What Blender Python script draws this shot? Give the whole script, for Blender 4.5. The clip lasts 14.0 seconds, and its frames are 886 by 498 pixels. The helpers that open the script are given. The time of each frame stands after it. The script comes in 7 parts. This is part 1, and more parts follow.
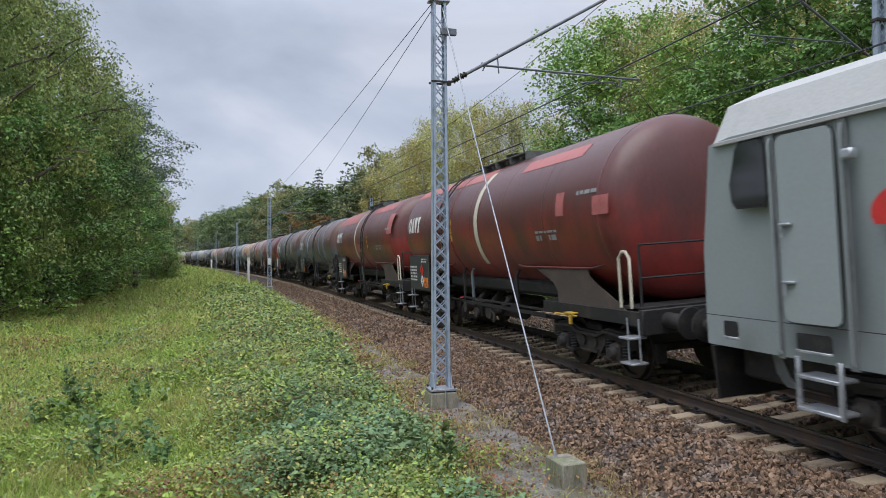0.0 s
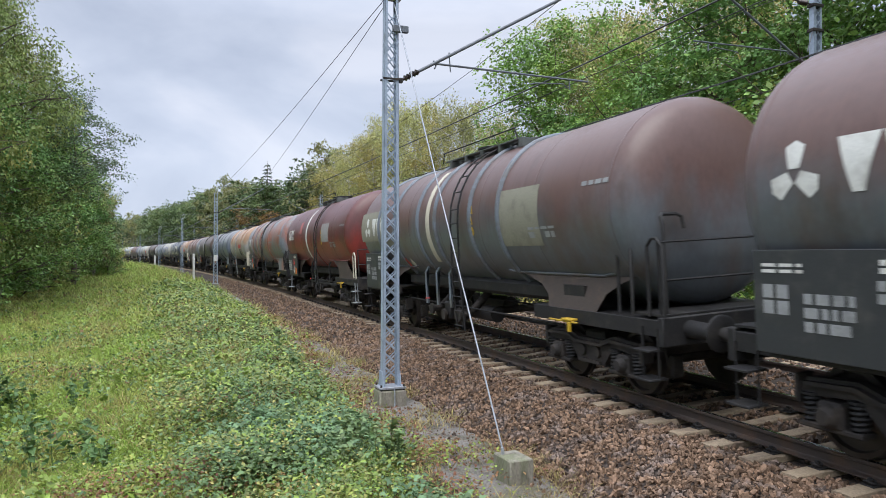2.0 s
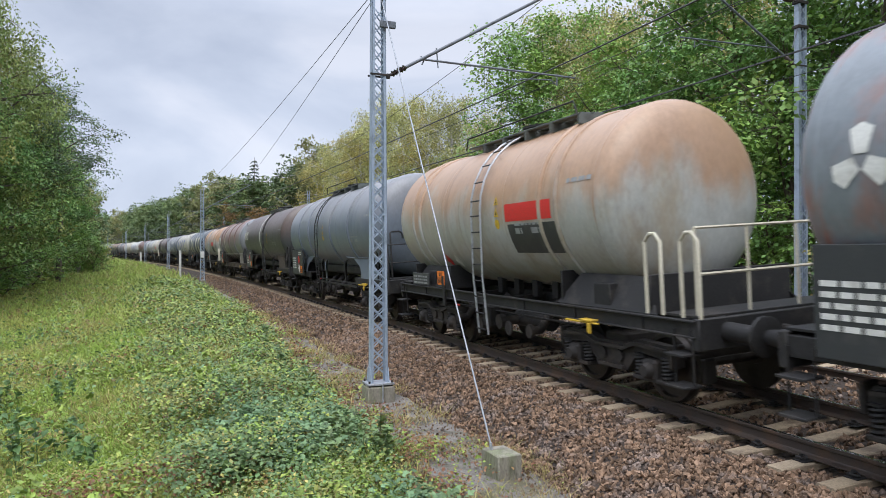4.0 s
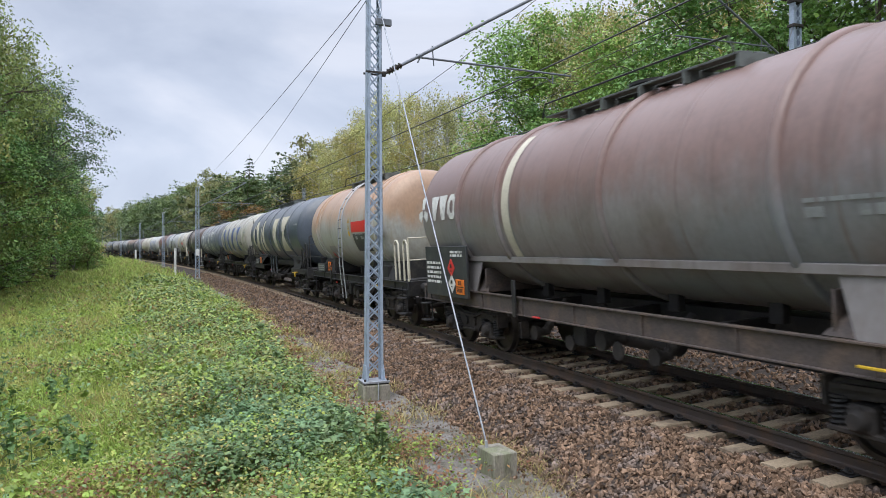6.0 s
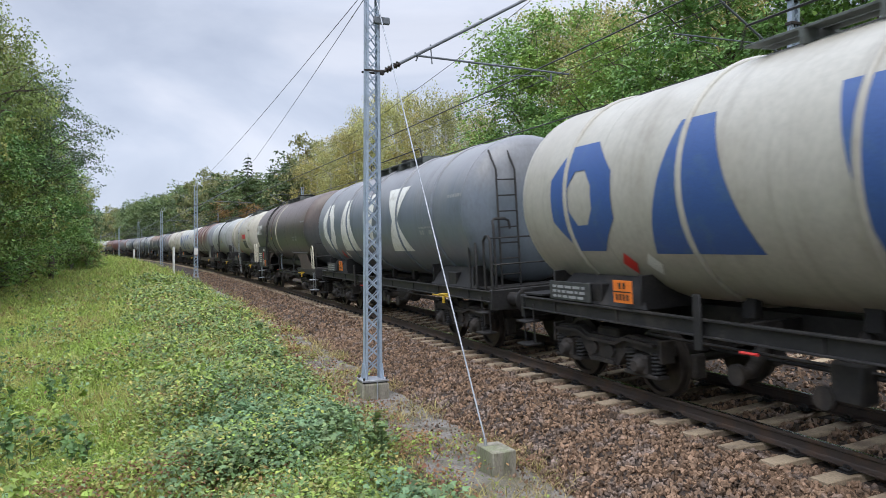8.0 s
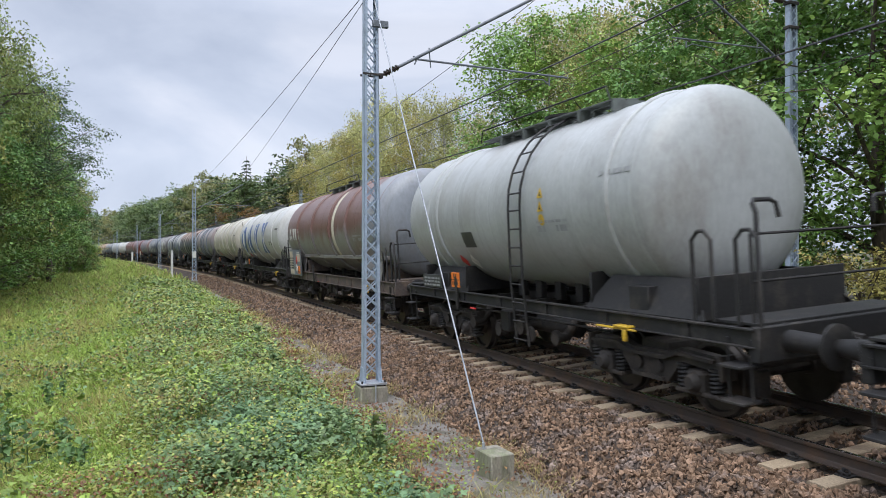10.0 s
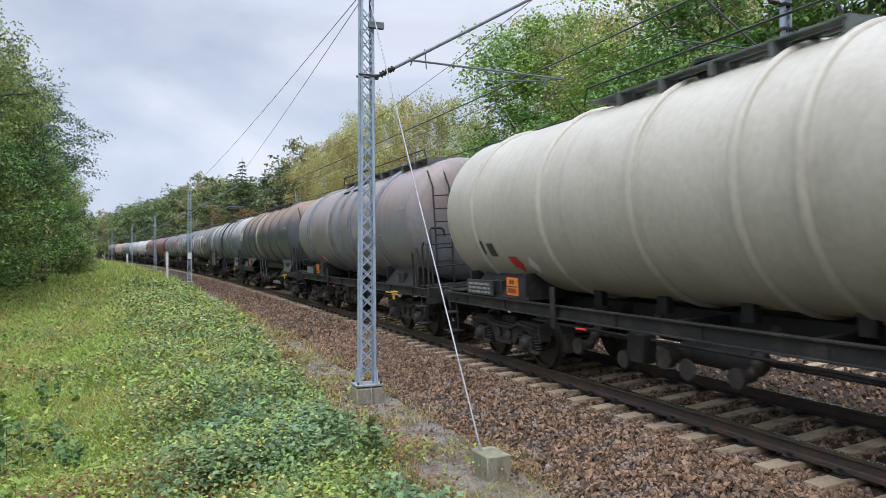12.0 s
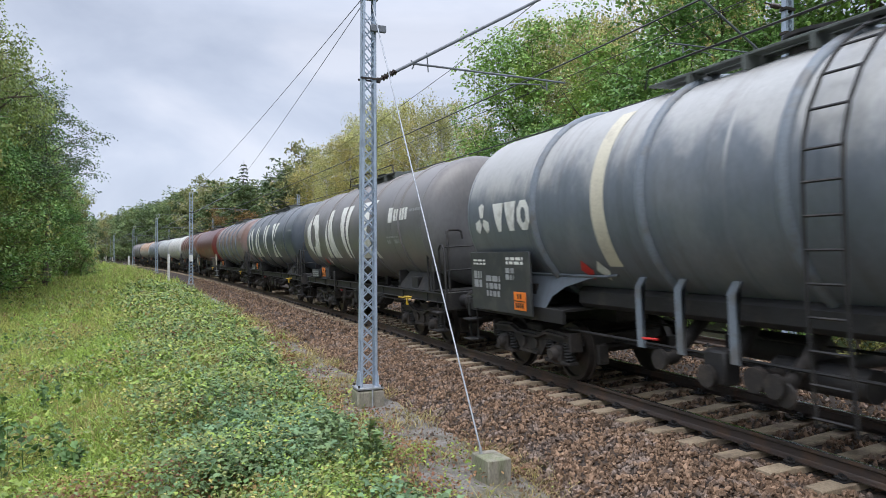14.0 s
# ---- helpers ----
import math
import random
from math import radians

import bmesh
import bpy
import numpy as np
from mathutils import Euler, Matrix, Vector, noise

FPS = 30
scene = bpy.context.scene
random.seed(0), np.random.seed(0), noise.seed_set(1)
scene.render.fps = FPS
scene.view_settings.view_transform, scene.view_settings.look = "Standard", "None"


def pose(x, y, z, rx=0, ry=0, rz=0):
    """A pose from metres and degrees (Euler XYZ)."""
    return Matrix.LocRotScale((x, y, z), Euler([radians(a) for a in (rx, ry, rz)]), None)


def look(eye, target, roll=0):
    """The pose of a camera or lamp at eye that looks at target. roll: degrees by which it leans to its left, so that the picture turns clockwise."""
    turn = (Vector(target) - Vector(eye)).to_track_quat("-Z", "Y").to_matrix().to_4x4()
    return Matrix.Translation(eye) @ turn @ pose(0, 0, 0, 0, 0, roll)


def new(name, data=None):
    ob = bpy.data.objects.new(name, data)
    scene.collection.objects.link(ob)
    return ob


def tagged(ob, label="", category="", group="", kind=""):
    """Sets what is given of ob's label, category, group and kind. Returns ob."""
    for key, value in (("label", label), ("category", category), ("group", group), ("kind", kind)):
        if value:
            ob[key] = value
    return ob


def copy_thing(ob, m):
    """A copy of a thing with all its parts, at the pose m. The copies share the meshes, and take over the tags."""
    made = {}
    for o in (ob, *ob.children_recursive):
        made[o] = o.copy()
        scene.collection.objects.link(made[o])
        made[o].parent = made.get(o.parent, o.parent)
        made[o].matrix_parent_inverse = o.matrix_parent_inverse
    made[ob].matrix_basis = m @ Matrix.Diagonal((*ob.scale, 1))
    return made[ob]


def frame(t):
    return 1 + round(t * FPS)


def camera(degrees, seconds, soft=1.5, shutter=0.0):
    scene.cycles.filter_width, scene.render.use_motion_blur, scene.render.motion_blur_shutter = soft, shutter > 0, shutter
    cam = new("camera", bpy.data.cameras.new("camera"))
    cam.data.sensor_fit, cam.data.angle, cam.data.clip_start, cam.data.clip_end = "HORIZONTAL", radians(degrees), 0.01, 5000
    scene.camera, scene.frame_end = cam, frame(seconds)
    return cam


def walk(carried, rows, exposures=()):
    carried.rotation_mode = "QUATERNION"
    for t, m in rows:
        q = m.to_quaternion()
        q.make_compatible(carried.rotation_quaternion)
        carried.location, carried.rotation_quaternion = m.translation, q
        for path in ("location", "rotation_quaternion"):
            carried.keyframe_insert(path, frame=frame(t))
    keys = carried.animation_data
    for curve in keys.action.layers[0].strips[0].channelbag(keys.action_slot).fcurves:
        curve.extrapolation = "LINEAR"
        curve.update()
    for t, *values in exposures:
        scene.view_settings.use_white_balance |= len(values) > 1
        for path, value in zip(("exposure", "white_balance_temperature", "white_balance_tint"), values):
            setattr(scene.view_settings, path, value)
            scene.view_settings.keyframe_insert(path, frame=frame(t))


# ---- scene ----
EYE = 2.00  # above the rail heads, which lie at z = 0
cam = camera(64.0, 14.0, soft=0.65, shutter=0.07)
walk(cam, [
    (0.0, pose(0, 0, EYE, 90.670, 0.387, -16.188)),
    (0.5, pose(0, 0, EYE, 90.710, 0.211, -17.670)),
    (1.0, pose(0, 0, EYE, 90.718, 0.088, -18.886)),
    (1.5, pose(0, 0, EYE, 90.594, 0.006, -19.745)),
    (2.0, pose(0, 0, EYE, 90.494, -0.058, -20.215)),
    (2.5, pose(0, 0, EYE, 90.550, -0.034, -20.655)),
    (3.0, pose(0, 0, EYE, 90.449, 0.028, -20.904)),
    (5.5, pose(0, 0, EYE, 89.943, 0.019, -21.462)),
    (6.0, pose(0, 0, EYE, 90.011, 0.038, -21.541)),
    (6.5, pose(0, 0, EYE, 89.995, 0.102, -21.587)),
    (7.0, pose(0, 0, EYE, 89.948, 0.182, -21.654)),
    (7.5, pose(0, 0, EYE, 89.887, 0.188, -21.653)),
    (8.0, pose(0, 0, EYE, 89.886, 0.165, -21.649)),
    (10.5, pose(0, 0, EYE, 90.205, 0.107, -21.829)),
    (11.0, pose(0, 0, EYE, 90.223, 0.110, -21.914)),
    (11.5, pose(0, 0, EYE, 90.196, 0.159, -22.059)),
    (12.0, pose(0, 0, EYE, 90.240, 0.164, -22.105)),
    (12.5, pose(0, 0, EYE, 90.376, 0.199, -22.067)),
    (13.0, pose(0, 0, EYE, 90.444, 0.154, -22.015)),
    (13.5, pose(0, 0, EYE, 90.469, 0.058, -21.959)),
    (14.0, pose(0, 0, EYE, 90.500, -0.000, -22.000)),
], [(0.0, 0.30), (0.6, 0.50), (1.0, 0.56), (14.0, 0.56)])

# ---- world and light: a bright overcast day ----
SUN_EL, SUN_AZ = radians(62), radians(215)
world = bpy.data.worlds.new("overcast_sky")
scene.world = world
world.use_nodes = True
wn, wl = world.node_tree.nodes, world.node_tree.links
wn.clear()
w_out = wn.new("ShaderNodeOutputWorld")
w_bg = wn.new("ShaderNodeBackground")
w_sky = wn.new("ShaderNodeTexSky")
w_sky.sky_type, w_sky.sun_disc = "NISHITA", False
w_sky.sun_elevation, w_sky.sun_rotation = SUN_EL, SUN_AZ
w_tc = wn.new("ShaderNodeTexCoord")
w_map = wn.new("ShaderNodeMapping")
w_map.inputs["Scale"].default_value = (1.0, 1.0, 2.3)
w_map.inputs["Location"].default_value = (0.35, 0.1, 0.0)
w_n1 = wn.new("ShaderNodeTexNoise")
w_n1.inputs["Scale"].default_value, w_n1.inputs["Detail"].default_value = 2.6, 7.0
w_n1.inputs["Roughness"].default_value, w_n1.inputs["Distortion"].default_value = 0.52, 0.35
w_ramp = wn.new("ShaderNodeValToRGB")
for pos, col in ((0.34, (3.75, 4.25, 5.4, 1)), (0.48, (4.55, 5.05, 6.2, 1)), (0.62, (5.7, 6.05, 7.05, 1))):
    if pos == 0.34:
        el = w_ramp.color_ramp.elements[0]
        el.position = pos
    elif pos == 0.62:
        el = w_ramp.color_ramp.elements[-1]
        el.position = pos
    else:
        el = w_ramp.color_ramp.elements.new(pos)
    el.color = col
w_mix = wn.new("ShaderNodeMix")
w_mix.data_type = "RGBA"
w_mix.inputs["Factor"].default_value = 0.94  # the cloud cover
w_bg.inputs["Strength"].default_value = 0.1
wl.new(w_tc.outputs["Generated"], w_map.inputs["Vector"])
wl.new(w_map.outputs["Vector"], w_n1.inputs["Vector"])
wl.new(w_n1.outputs["Fac"], w_ramp.inputs["Fac"])
wl.new(w_sky.outputs["Color"], w_mix.inputs["A"])
# an overcast sky is brighter towards the zenith
w_sep = wn.new("ShaderNodeSeparateXYZ")
w_up = wn.new("ShaderNodeValToRGB")
for i, (pos, val) in enumerate(((0.0, 1.0), (0.12, 1.0), (0.30, 0.90), (0.5, 1.5), (1.0, 3.2))):
    el = w_up.color_ramp.elements[0] if i == 0 else w_up.color_ramp.elements[-1] if i == 4 else w_up.color_ramp.elements.new(pos)
    el.position, el.color = pos, (val, val, val, 1)
w_cie = wn.new("ShaderNodeVectorMath")
w_cie.operation = "SCALE"
wl.new(w_tc.outputs["Generated"], w_sep.inputs[0])
wl.new(w_sep.outputs["Z"], w_up.inputs["Fac"])
wl.new(w_ramp.outputs["Color"], w_cie.inputs[0])
wl.new(w_up.outputs["Color"], w_cie.inputs["Scale"])
wl.new(w_cie.outputs[0], w_mix.inputs["B"])
wl.new(w_mix.outputs["Result"], w_bg.inputs["Color"])
wl.new(w_bg.outputs["Background"], w_out.inputs["Surface"])
sun = new("sun", bpy.data.lights.new("sun", "SUN"))
sun.data.energy, sun.data.angle, sun.data.color = 1.5, radians(50), (1.0, 0.98, 0.95)
sun.matrix_world = look((0, 0, 50), Vector((0, 0, 50)) - Vector((math.sin(SUN_AZ) * math.cos(SUN_EL), math.cos(SUN_AZ) * math.cos(SUN_EL), math.sin(SUN_EL))))

# ---- tools ----
RADIUS, TRACK_X = 1250.0, 7.07   # the curve of the line, and the track's distance from the camera
SPEED = 23.4                     # of the train, metres a second
rnd = random.Random(7)


def trk(s, off=0.0, z=0.0):
    """The place s metres along the line, off metres to its right."""
    a = s / RADIUS
    return Vector((TRACK_X - RADIUS + (RADIUS + off) * math.cos(a), (RADIUS + off) * math.sin(a), z))


def trk_pose(s, off=0.0, z=0.0, turn=0.0):
    return Matrix.Translation(trk(s, off, z)) @ Matrix.Rotation(s / RADIUS + turn, 4, "Z")


CANT = 0.06   # the outer rail lies higher in the curve


def cant_z(o):
    """What the cant adds at o metres from a track's middle."""
    return (o + 0.7535) * CANT


def cant_pose(s, off=0.0, z=0.0):
    """A pose on the canted track at off, z in the track's own cross section."""
    return trk_pose(s, 0, cant_z(0)) @ Matrix.Rotation(-math.atan(CANT), 4, "Y") @ Matrix.Translation((off, 0, z))


def s_off(x, y):
    dx = x - (TRACK_X - RADIUS)
    return math.atan2(y, dx) * RADIUS, math.hypot(dx, y) - RADIUS


class Mesh:
    """Collects vertices and faces of one mesh."""

    def __init__(self):
        self.v, self.f = [], []

    def add(self, verts, faces):
        n = len(self.v)
        self.v += [tuple(p) for p in verts]
        self.f += [tuple(i + n for i in q) for q in faces]
        return self

    def box(self, x0, x1, y0, y1, z0, z1, b=0.0, m=None):
        """A box with chamfered edges of width b."""
        c, h = Vector(((x0 + x1) / 2, (y0 + y1) / 2, (z0 + z1) / 2)), (abs(x1 - x0) / 2, abs(y1 - y0) / 2, abs(z1 - z0) / 2)
        b = min(b, *[0.45 * a for a in h])
        vs = []
        if b <= 0:
            vs = [Vector((sx * h[0], sy * h[1], sz * h[2])) for sx in (-1, 1) for sy in (-1, 1) for sz in (-1, 1)]
            fs = [(0, 1, 3, 2), (4, 6, 7, 5), (0, 4, 5, 1), (2, 3, 7, 6), (0, 2, 6, 4), (1, 5, 7, 3)]
        else:
            idx = {}
            for sx in (-1, 1):
                for sy in (-1, 1):
                    for sz in (-1, 1):
                        for ax in range(3):
                            p = [s * (a - b) for s, a in zip((sx, sy, sz), h)]
                            p[ax] = (sx, sy, sz)[ax] * h[ax]
                            idx[sx, sy, sz, ax] = len(vs)
                            vs.append(Vector(p))
            fs = []
            for ax in range(3):
                o = [a for a in range(3) if a != ax]
                for s in (-1, 1):
                    q = []
                    for s1, s2 in ((-1, -1), (1, -1), (1, 1), (-1, 1)):
                        k = [0, 0, 0]
                        k[ax], k[o[0]], k[o[1]] = s, s1, s2
                        q.append(idx[(*k, ax)])
                    fs.append(q)
                for s1 in (-1, 1):
                    for s2 in (-1, 1):
                        ka, kb = [0, 0, 0], [0, 0, 0]
                        ka[ax], kb[ax] = -1, 1
                        for k in (ka, kb):
                            k[o[0]], k[o[1]] = s1, s2
                        fs.append([idx[(*ka, o[0])], idx[(*kb, o[0])], idx[(*kb, o[1])], idx[(*ka, o[1])]])
            for sx in (-1, 1):
                for sy in (-1, 1):
                    for sz in (-1, 1):
                        fs.append([idx[sx, sy, sz, a] for a in range(3)])
        vs = [(m @ p if m else p) + c for p in vs]
        return self.add(vs, fs)

    def rod(self, pts, r, n=8, r1=None, closed=False):
        """A round bar along the points; r1: its radius at the end."""
        pts = [Vector(p) for p in pts]
        rings = []
        k = len(pts)
        up = None
        for i, p in enumerate(pts):
            if closed:
                d = pts[(i + 1) % k] - pts[i - 1]
            else:
                d = pts[min(i + 1, k - 1)] - pts[max(i - 1, 0)]
            d.normalize()
            if up is None or up.cross(d).length < 1e-3:
                up = Vector((0, 0, 1)) if abs(d.z) < 0.9 else Vector((1, 0, 0))
            a = up.cross(d).normalized()
            up = d.cross(a).normalized()
            rr = r if r1 is None else r + (r1 - r) * i / max(1, k - 1)
            rings.append([p + (a * math.cos(2 * math.pi * j / n) + up * math.sin(2 * math.pi * j / n)) * rr for j in range(n)])
        vs = [q for ring in rings for q in ring]
        fs = []
        for i in range(k if closed else k - 1):
            i1 = (i + 1) % k
            for j in range(n):
                fs.append((i * n + j, i * n + (j + 1) % n, i1 * n + (j + 1) % n, i1 * n + j))
        if not closed:
            fs += [tuple(range(n))[::-1], tuple(range((k - 1) * n, k * n))]
        return self.add(vs, fs)

    def lathe(self, prof, n=32, axis="y", at=(0, 0, 0), a0=0.0, a1=2 * math.pi):
        """Turns a profile of (along, radius) round an axis through at."""
        full = abs(a1 - a0 - 2 * math.pi) < 1e-6
        cols = n if full else n + 1
        vs = []
        for u, r in prof:
            for j in range(cols):
                a = a0 + (a1 - a0) * j / n
                c, s = r * math.cos(a), r * math.sin(a)
                p = {"y": (c, u, s), "x": (u, c, s), "z": (c, s, u)}[axis]
                vs.append((p[0] + at[0], p[1] + at[1], p[2] + at[2]))
        fs = []
        for i in range(len(prof) - 1):
            for j in range(n):
                j1 = (j + 1) % cols
                fs.append((i * cols + j, i * cols + j1, (i + 1) * cols + j1, (i + 1) * cols + j))
        if full:
            if prof[0][1] > 1e-6:
                fs.append(tuple(range(cols))[::-1])
            if prof[-1][1] > 1e-6:
                fs.append(tuple(range((len(prof) - 1) * cols, len(prof) * cols)))
        return self.add(vs, fs)

    def plate(self, pts, d):
        """A flat outline of points, given the thickness vector d."""
        k, d = len(pts), Vector(d)
        vs = [Vector(p) for p in pts] + [Vector(p) + d for p in pts]
        return self.add(vs, [tuple(range(k))[::-1], tuple(range(k, 2 * k))] + [(i, (i + 1) % k, k + (i + 1) % k, k + i) for i in range(k)])

    def data(self, name, smooth=40):
        me = bpy.data.meshes.new(name)
        me.from_pydata(self.v, [], self.f)
        bm = bmesh.new()
        bm.from_mesh(me)
        bmesh.ops.remove_doubles(bm, verts=bm.verts, dist=1e-5)
        bmesh.ops.recalc_face_normals(bm, faces=bm.faces)
        for q in bm.faces:
            q.smooth = smooth > 0
        lim = radians(smooth)
        for e in bm.edges:
            e.smooth = len(e.link_faces) == 2 and e.calc_face_angle(0.0) < lim
        bm.to_mesh(me)
        bm.free()
        return me


def part(name, m, material, parent=None, label="", smooth=40, kind="", category=""):
    """One mesh object, under a thing or a part."""
    me = m if isinstance(m, bpy.types.Mesh) else m.data(name, smooth)
    if not me.materials:
        me.materials.append(material)
    ob = new(name, me)
    ob.parent = parent
    return tagged(ob, label, category, "", kind)


def raw(name, v, f, material, smooth=False):
    """A large mesh straight from arrays."""
    me = bpy.data.meshes.new(name)
    me.from_pydata(v.tolist() if hasattr(v, "tolist") else v, [], f.tolist() if hasattr(f, "tolist") else f)
    if smooth:
        me.polygons.foreach_set("use_smooth", [True] * len(me.polygons))
    me.materials.append(material)
    return me


def empty(name, label, category, group="", m=None, kind=""):
    ob = new(name)
    ob.empty_display_size = 0.3
    if m is not None:
        ob.matrix_basis = m
    return tagged(ob, label, category, group, kind)

# ---- materials ----
def mat(name, col, rough=0.6, metal=0.0, col2=None, scale=3.0, mix=0.5, bump=0.0, bscale=40.0, fine=0.12, stretch=(1, 1, 1), rand=0.0, spec=0.5, island=0.0, trans=0.0, col3=None, scale3=0.6, coat=0.0, top=None, streak=0.0):
    """Painted, rusty or mineral surface: large blotches of col2, a fine grain, and a bump."""
    m = bpy.data.materials.new(name)
    m.use_nodes = True
    nd, ln = m.node_tree.nodes, m.node_tree.links
    b = nd["Principled BSDF"]
    b.inputs["Roughness"].default_value, b.inputs["Metallic"].default_value = rough, metal
    b.inputs["Specular IOR Level"].default_value = spec
    b.inputs["Coat Weight"].default_value = coat
    tc = nd.new("ShaderNodeTexCoord")
    mp = nd.new("ShaderNodeMapping")
    mp.inputs["Scale"].default_value = stretch
    ln.new(tc.outputs["Object"], mp.inputs["Vector"])
    vec = mp.outputs["Vector"]
    if rand:
        oi = nd.new("ShaderNodeObjectInfo")
        ad = nd.new("ShaderNodeVectorMath")
        ad.operation = "MULTIPLY_ADD"
        ad.inputs[1].default_value = (37, 51, 23)
        cmb = nd.new("ShaderNodeCombineXYZ")
        for k in "XYZ":
            ln.new(oi.outputs["Random"], cmb.inputs[k])
        ln.new(cmb.outputs[0], ad.inputs[0])
        ln.new(vec, ad.inputs[2])
        vec = ad.outputs[0]

    def noise_tex(sc, det=5.0, rg=0.6):
        t = nd.new("ShaderNodeTexNoise")
        t.inputs["Scale"].default_value, t.inputs["Detail"].default_value, t.inputs["Roughness"].default_value = sc, det, rg
        ln.new(vec, t.inputs["Vector"])
        return t

    def mixrgb(fac, a, bb):
        x = nd.new("ShaderNodeMix")
        x.data_type = "RGBA"
        for sock, val in (("Factor", fac), ("A", a), ("B", bb)):
            if hasattr(val, "is_linked"):
                ln.new(val, x.inputs[sock])
            elif sock == "Factor":
                x.inputs[sock].default_value = val
            else:
                x.inputs[sock].default_value = (*val, 1)
        return x.outputs["Result"]

    def remap(sock, lo, hi, to=1.0):
        r = nd.new("ShaderNodeMapRange")
        r.interpolation_type = "SMOOTHSTEP"
        r.inputs["From Min"].default_value, r.inputs["From Max"].default_value, r.inputs["To Max"].default_value = lo, hi, to
        ln.new(sock, r.inputs["Value"])
        return r.outputs["Result"]

    c = None
    n1 = noise_tex(scale)
    c = mixrgb(remap(n1.outputs["Fac"], 0.62 - 0.35 * mix, 0.85 - 0.35 * mix), col, col2 or tuple(0.75 * k for k in col))
    if col3:
        n3 = noise_tex(scale3, 3.0)
        c = mixrgb(remap(n3.outputs["Fac"], 0.48, 0.66), c, col3)
    if top:   # a second colour over the upper part, rust-brown dust on many tanks, with a ragged lower edge
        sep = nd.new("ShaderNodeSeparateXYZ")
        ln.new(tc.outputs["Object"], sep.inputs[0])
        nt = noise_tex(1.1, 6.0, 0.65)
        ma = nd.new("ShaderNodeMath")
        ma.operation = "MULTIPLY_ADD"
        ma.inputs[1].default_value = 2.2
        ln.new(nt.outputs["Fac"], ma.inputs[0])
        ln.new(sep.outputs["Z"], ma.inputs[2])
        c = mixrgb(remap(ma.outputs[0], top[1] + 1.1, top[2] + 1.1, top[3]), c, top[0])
    if streak:   # grime washed down the sides in narrow runs, and soft cloudy dirt
        sm_ = nd.new("ShaderNodeMapping")
        sm_.inputs["Scale"].default_value = (0.25, 5.5, 0.22)
        ln.new(tc.outputs["Object"], sm_.inputs["Vector"])
        for src, sc_, lo, hi, amount in ((sm_.outputs["Vector"], 1.0, 0.50, 0.78, streak), (tc.outputs["Object"], 2.4, 0.46, 0.8, 0.7 * streak)):
            ts = nd.new("ShaderNodeTexNoise")
            ts.inputs["Scale"].default_value, ts.inputs["Detail"].default_value, ts.inputs["Roughness"].default_value = sc_, 6.0, 0.65
            ln.new(src, ts.inputs["Vector"])
            dk = nd.new("ShaderNodeMix")
            dk.data_type, dk.blend_type = "RGBA", "MULTIPLY"
            ln.new(remap(ts.outputs["Fac"], lo, hi, amount), dk.inputs["Factor"])
            ln.new(c, dk.inputs["A"])
            dk.inputs["B"].default_value = (0.36, 0.30, 0.25, 1)
            c = dk.outputs["Result"]
    if fine or rand or island:
        n2 = noise_tex(bscale, 3.0)
        hsv = nd.new("ShaderNodeHueSaturation")
        val = remap(n2.outputs["Fac"], 0.25, 0.75, 2 * fine)
        add = nd.new("ShaderNodeMath")
        add.operation = "ADD"
        add.inputs[1].default_value = 1 - fine
        ln.new(val, add.inputs[0])
        last = add.outputs[0]
        for amount, kind in ((rand, "obj"), (island, "isl")):
            if amount:
                src = nd.new("ShaderNodeObjectInfo" if kind == "obj" else "ShaderNodeNewGeometry")
                ma = nd.new("ShaderNodeMath")
                ma.operation = "MULTIPLY_ADD"
                ma.inputs[1].default_value = 2 * amount
                ln.new(src.outputs["Random" if kind == "obj" else "Random Per Island"], ma.inputs[0])
                ln.new(last, ma.inputs[2])
                sb = nd.new("ShaderNodeMath")
                sb.operation = "SUBTRACT"
                sb.inputs[1].default_value = amount
                ln.new(ma.outputs[0], sb.inputs[0])
                last = sb.outputs[0]
        ln.new(last, hsv.inputs["Value"])
        ln.new(c, hsv.inputs["Color"])
        c = hsv.outputs["Color"]
        ro = nd.new("ShaderNodeMapRange")
        ro.inputs["To Min"].default_value, ro.inputs["To Max"].default_value = max(0.02, rough - 0.12), min(1, rough + 0.12)
        ln.new(n2.outputs["Fac"], ro.inputs["Value"])
        ln.new(ro.outputs["Result"], b.inputs["Roughness"])
        if bump:
            bp = nd.new("ShaderNodeBump")
            bp.inputs["Strength"].default_value, bp.inputs["Distance"].default_value = 1.0, bump
            ln.new(n2.outputs["Fac"], bp.inputs["Height"])
            ln.new(bp.outputs["Normal"], b.inputs["Normal"])
    ln.new(c, b.inputs["Base Color"])
    if trans:
        tr = nd.new("ShaderNodeBsdfTranslucent")
        ln.new(c, tr.inputs["Color"])
        mx = nd.new("ShaderNodeMixShader")
        mx.inputs[0].default_value = trans
        ln.new(b.outputs[0], mx.inputs[1])
        ln.new(tr.outputs[0], mx.inputs[2])
        ln.new(mx.outputs[0], nd["Material Output"].inputs["Surface"])
    return m


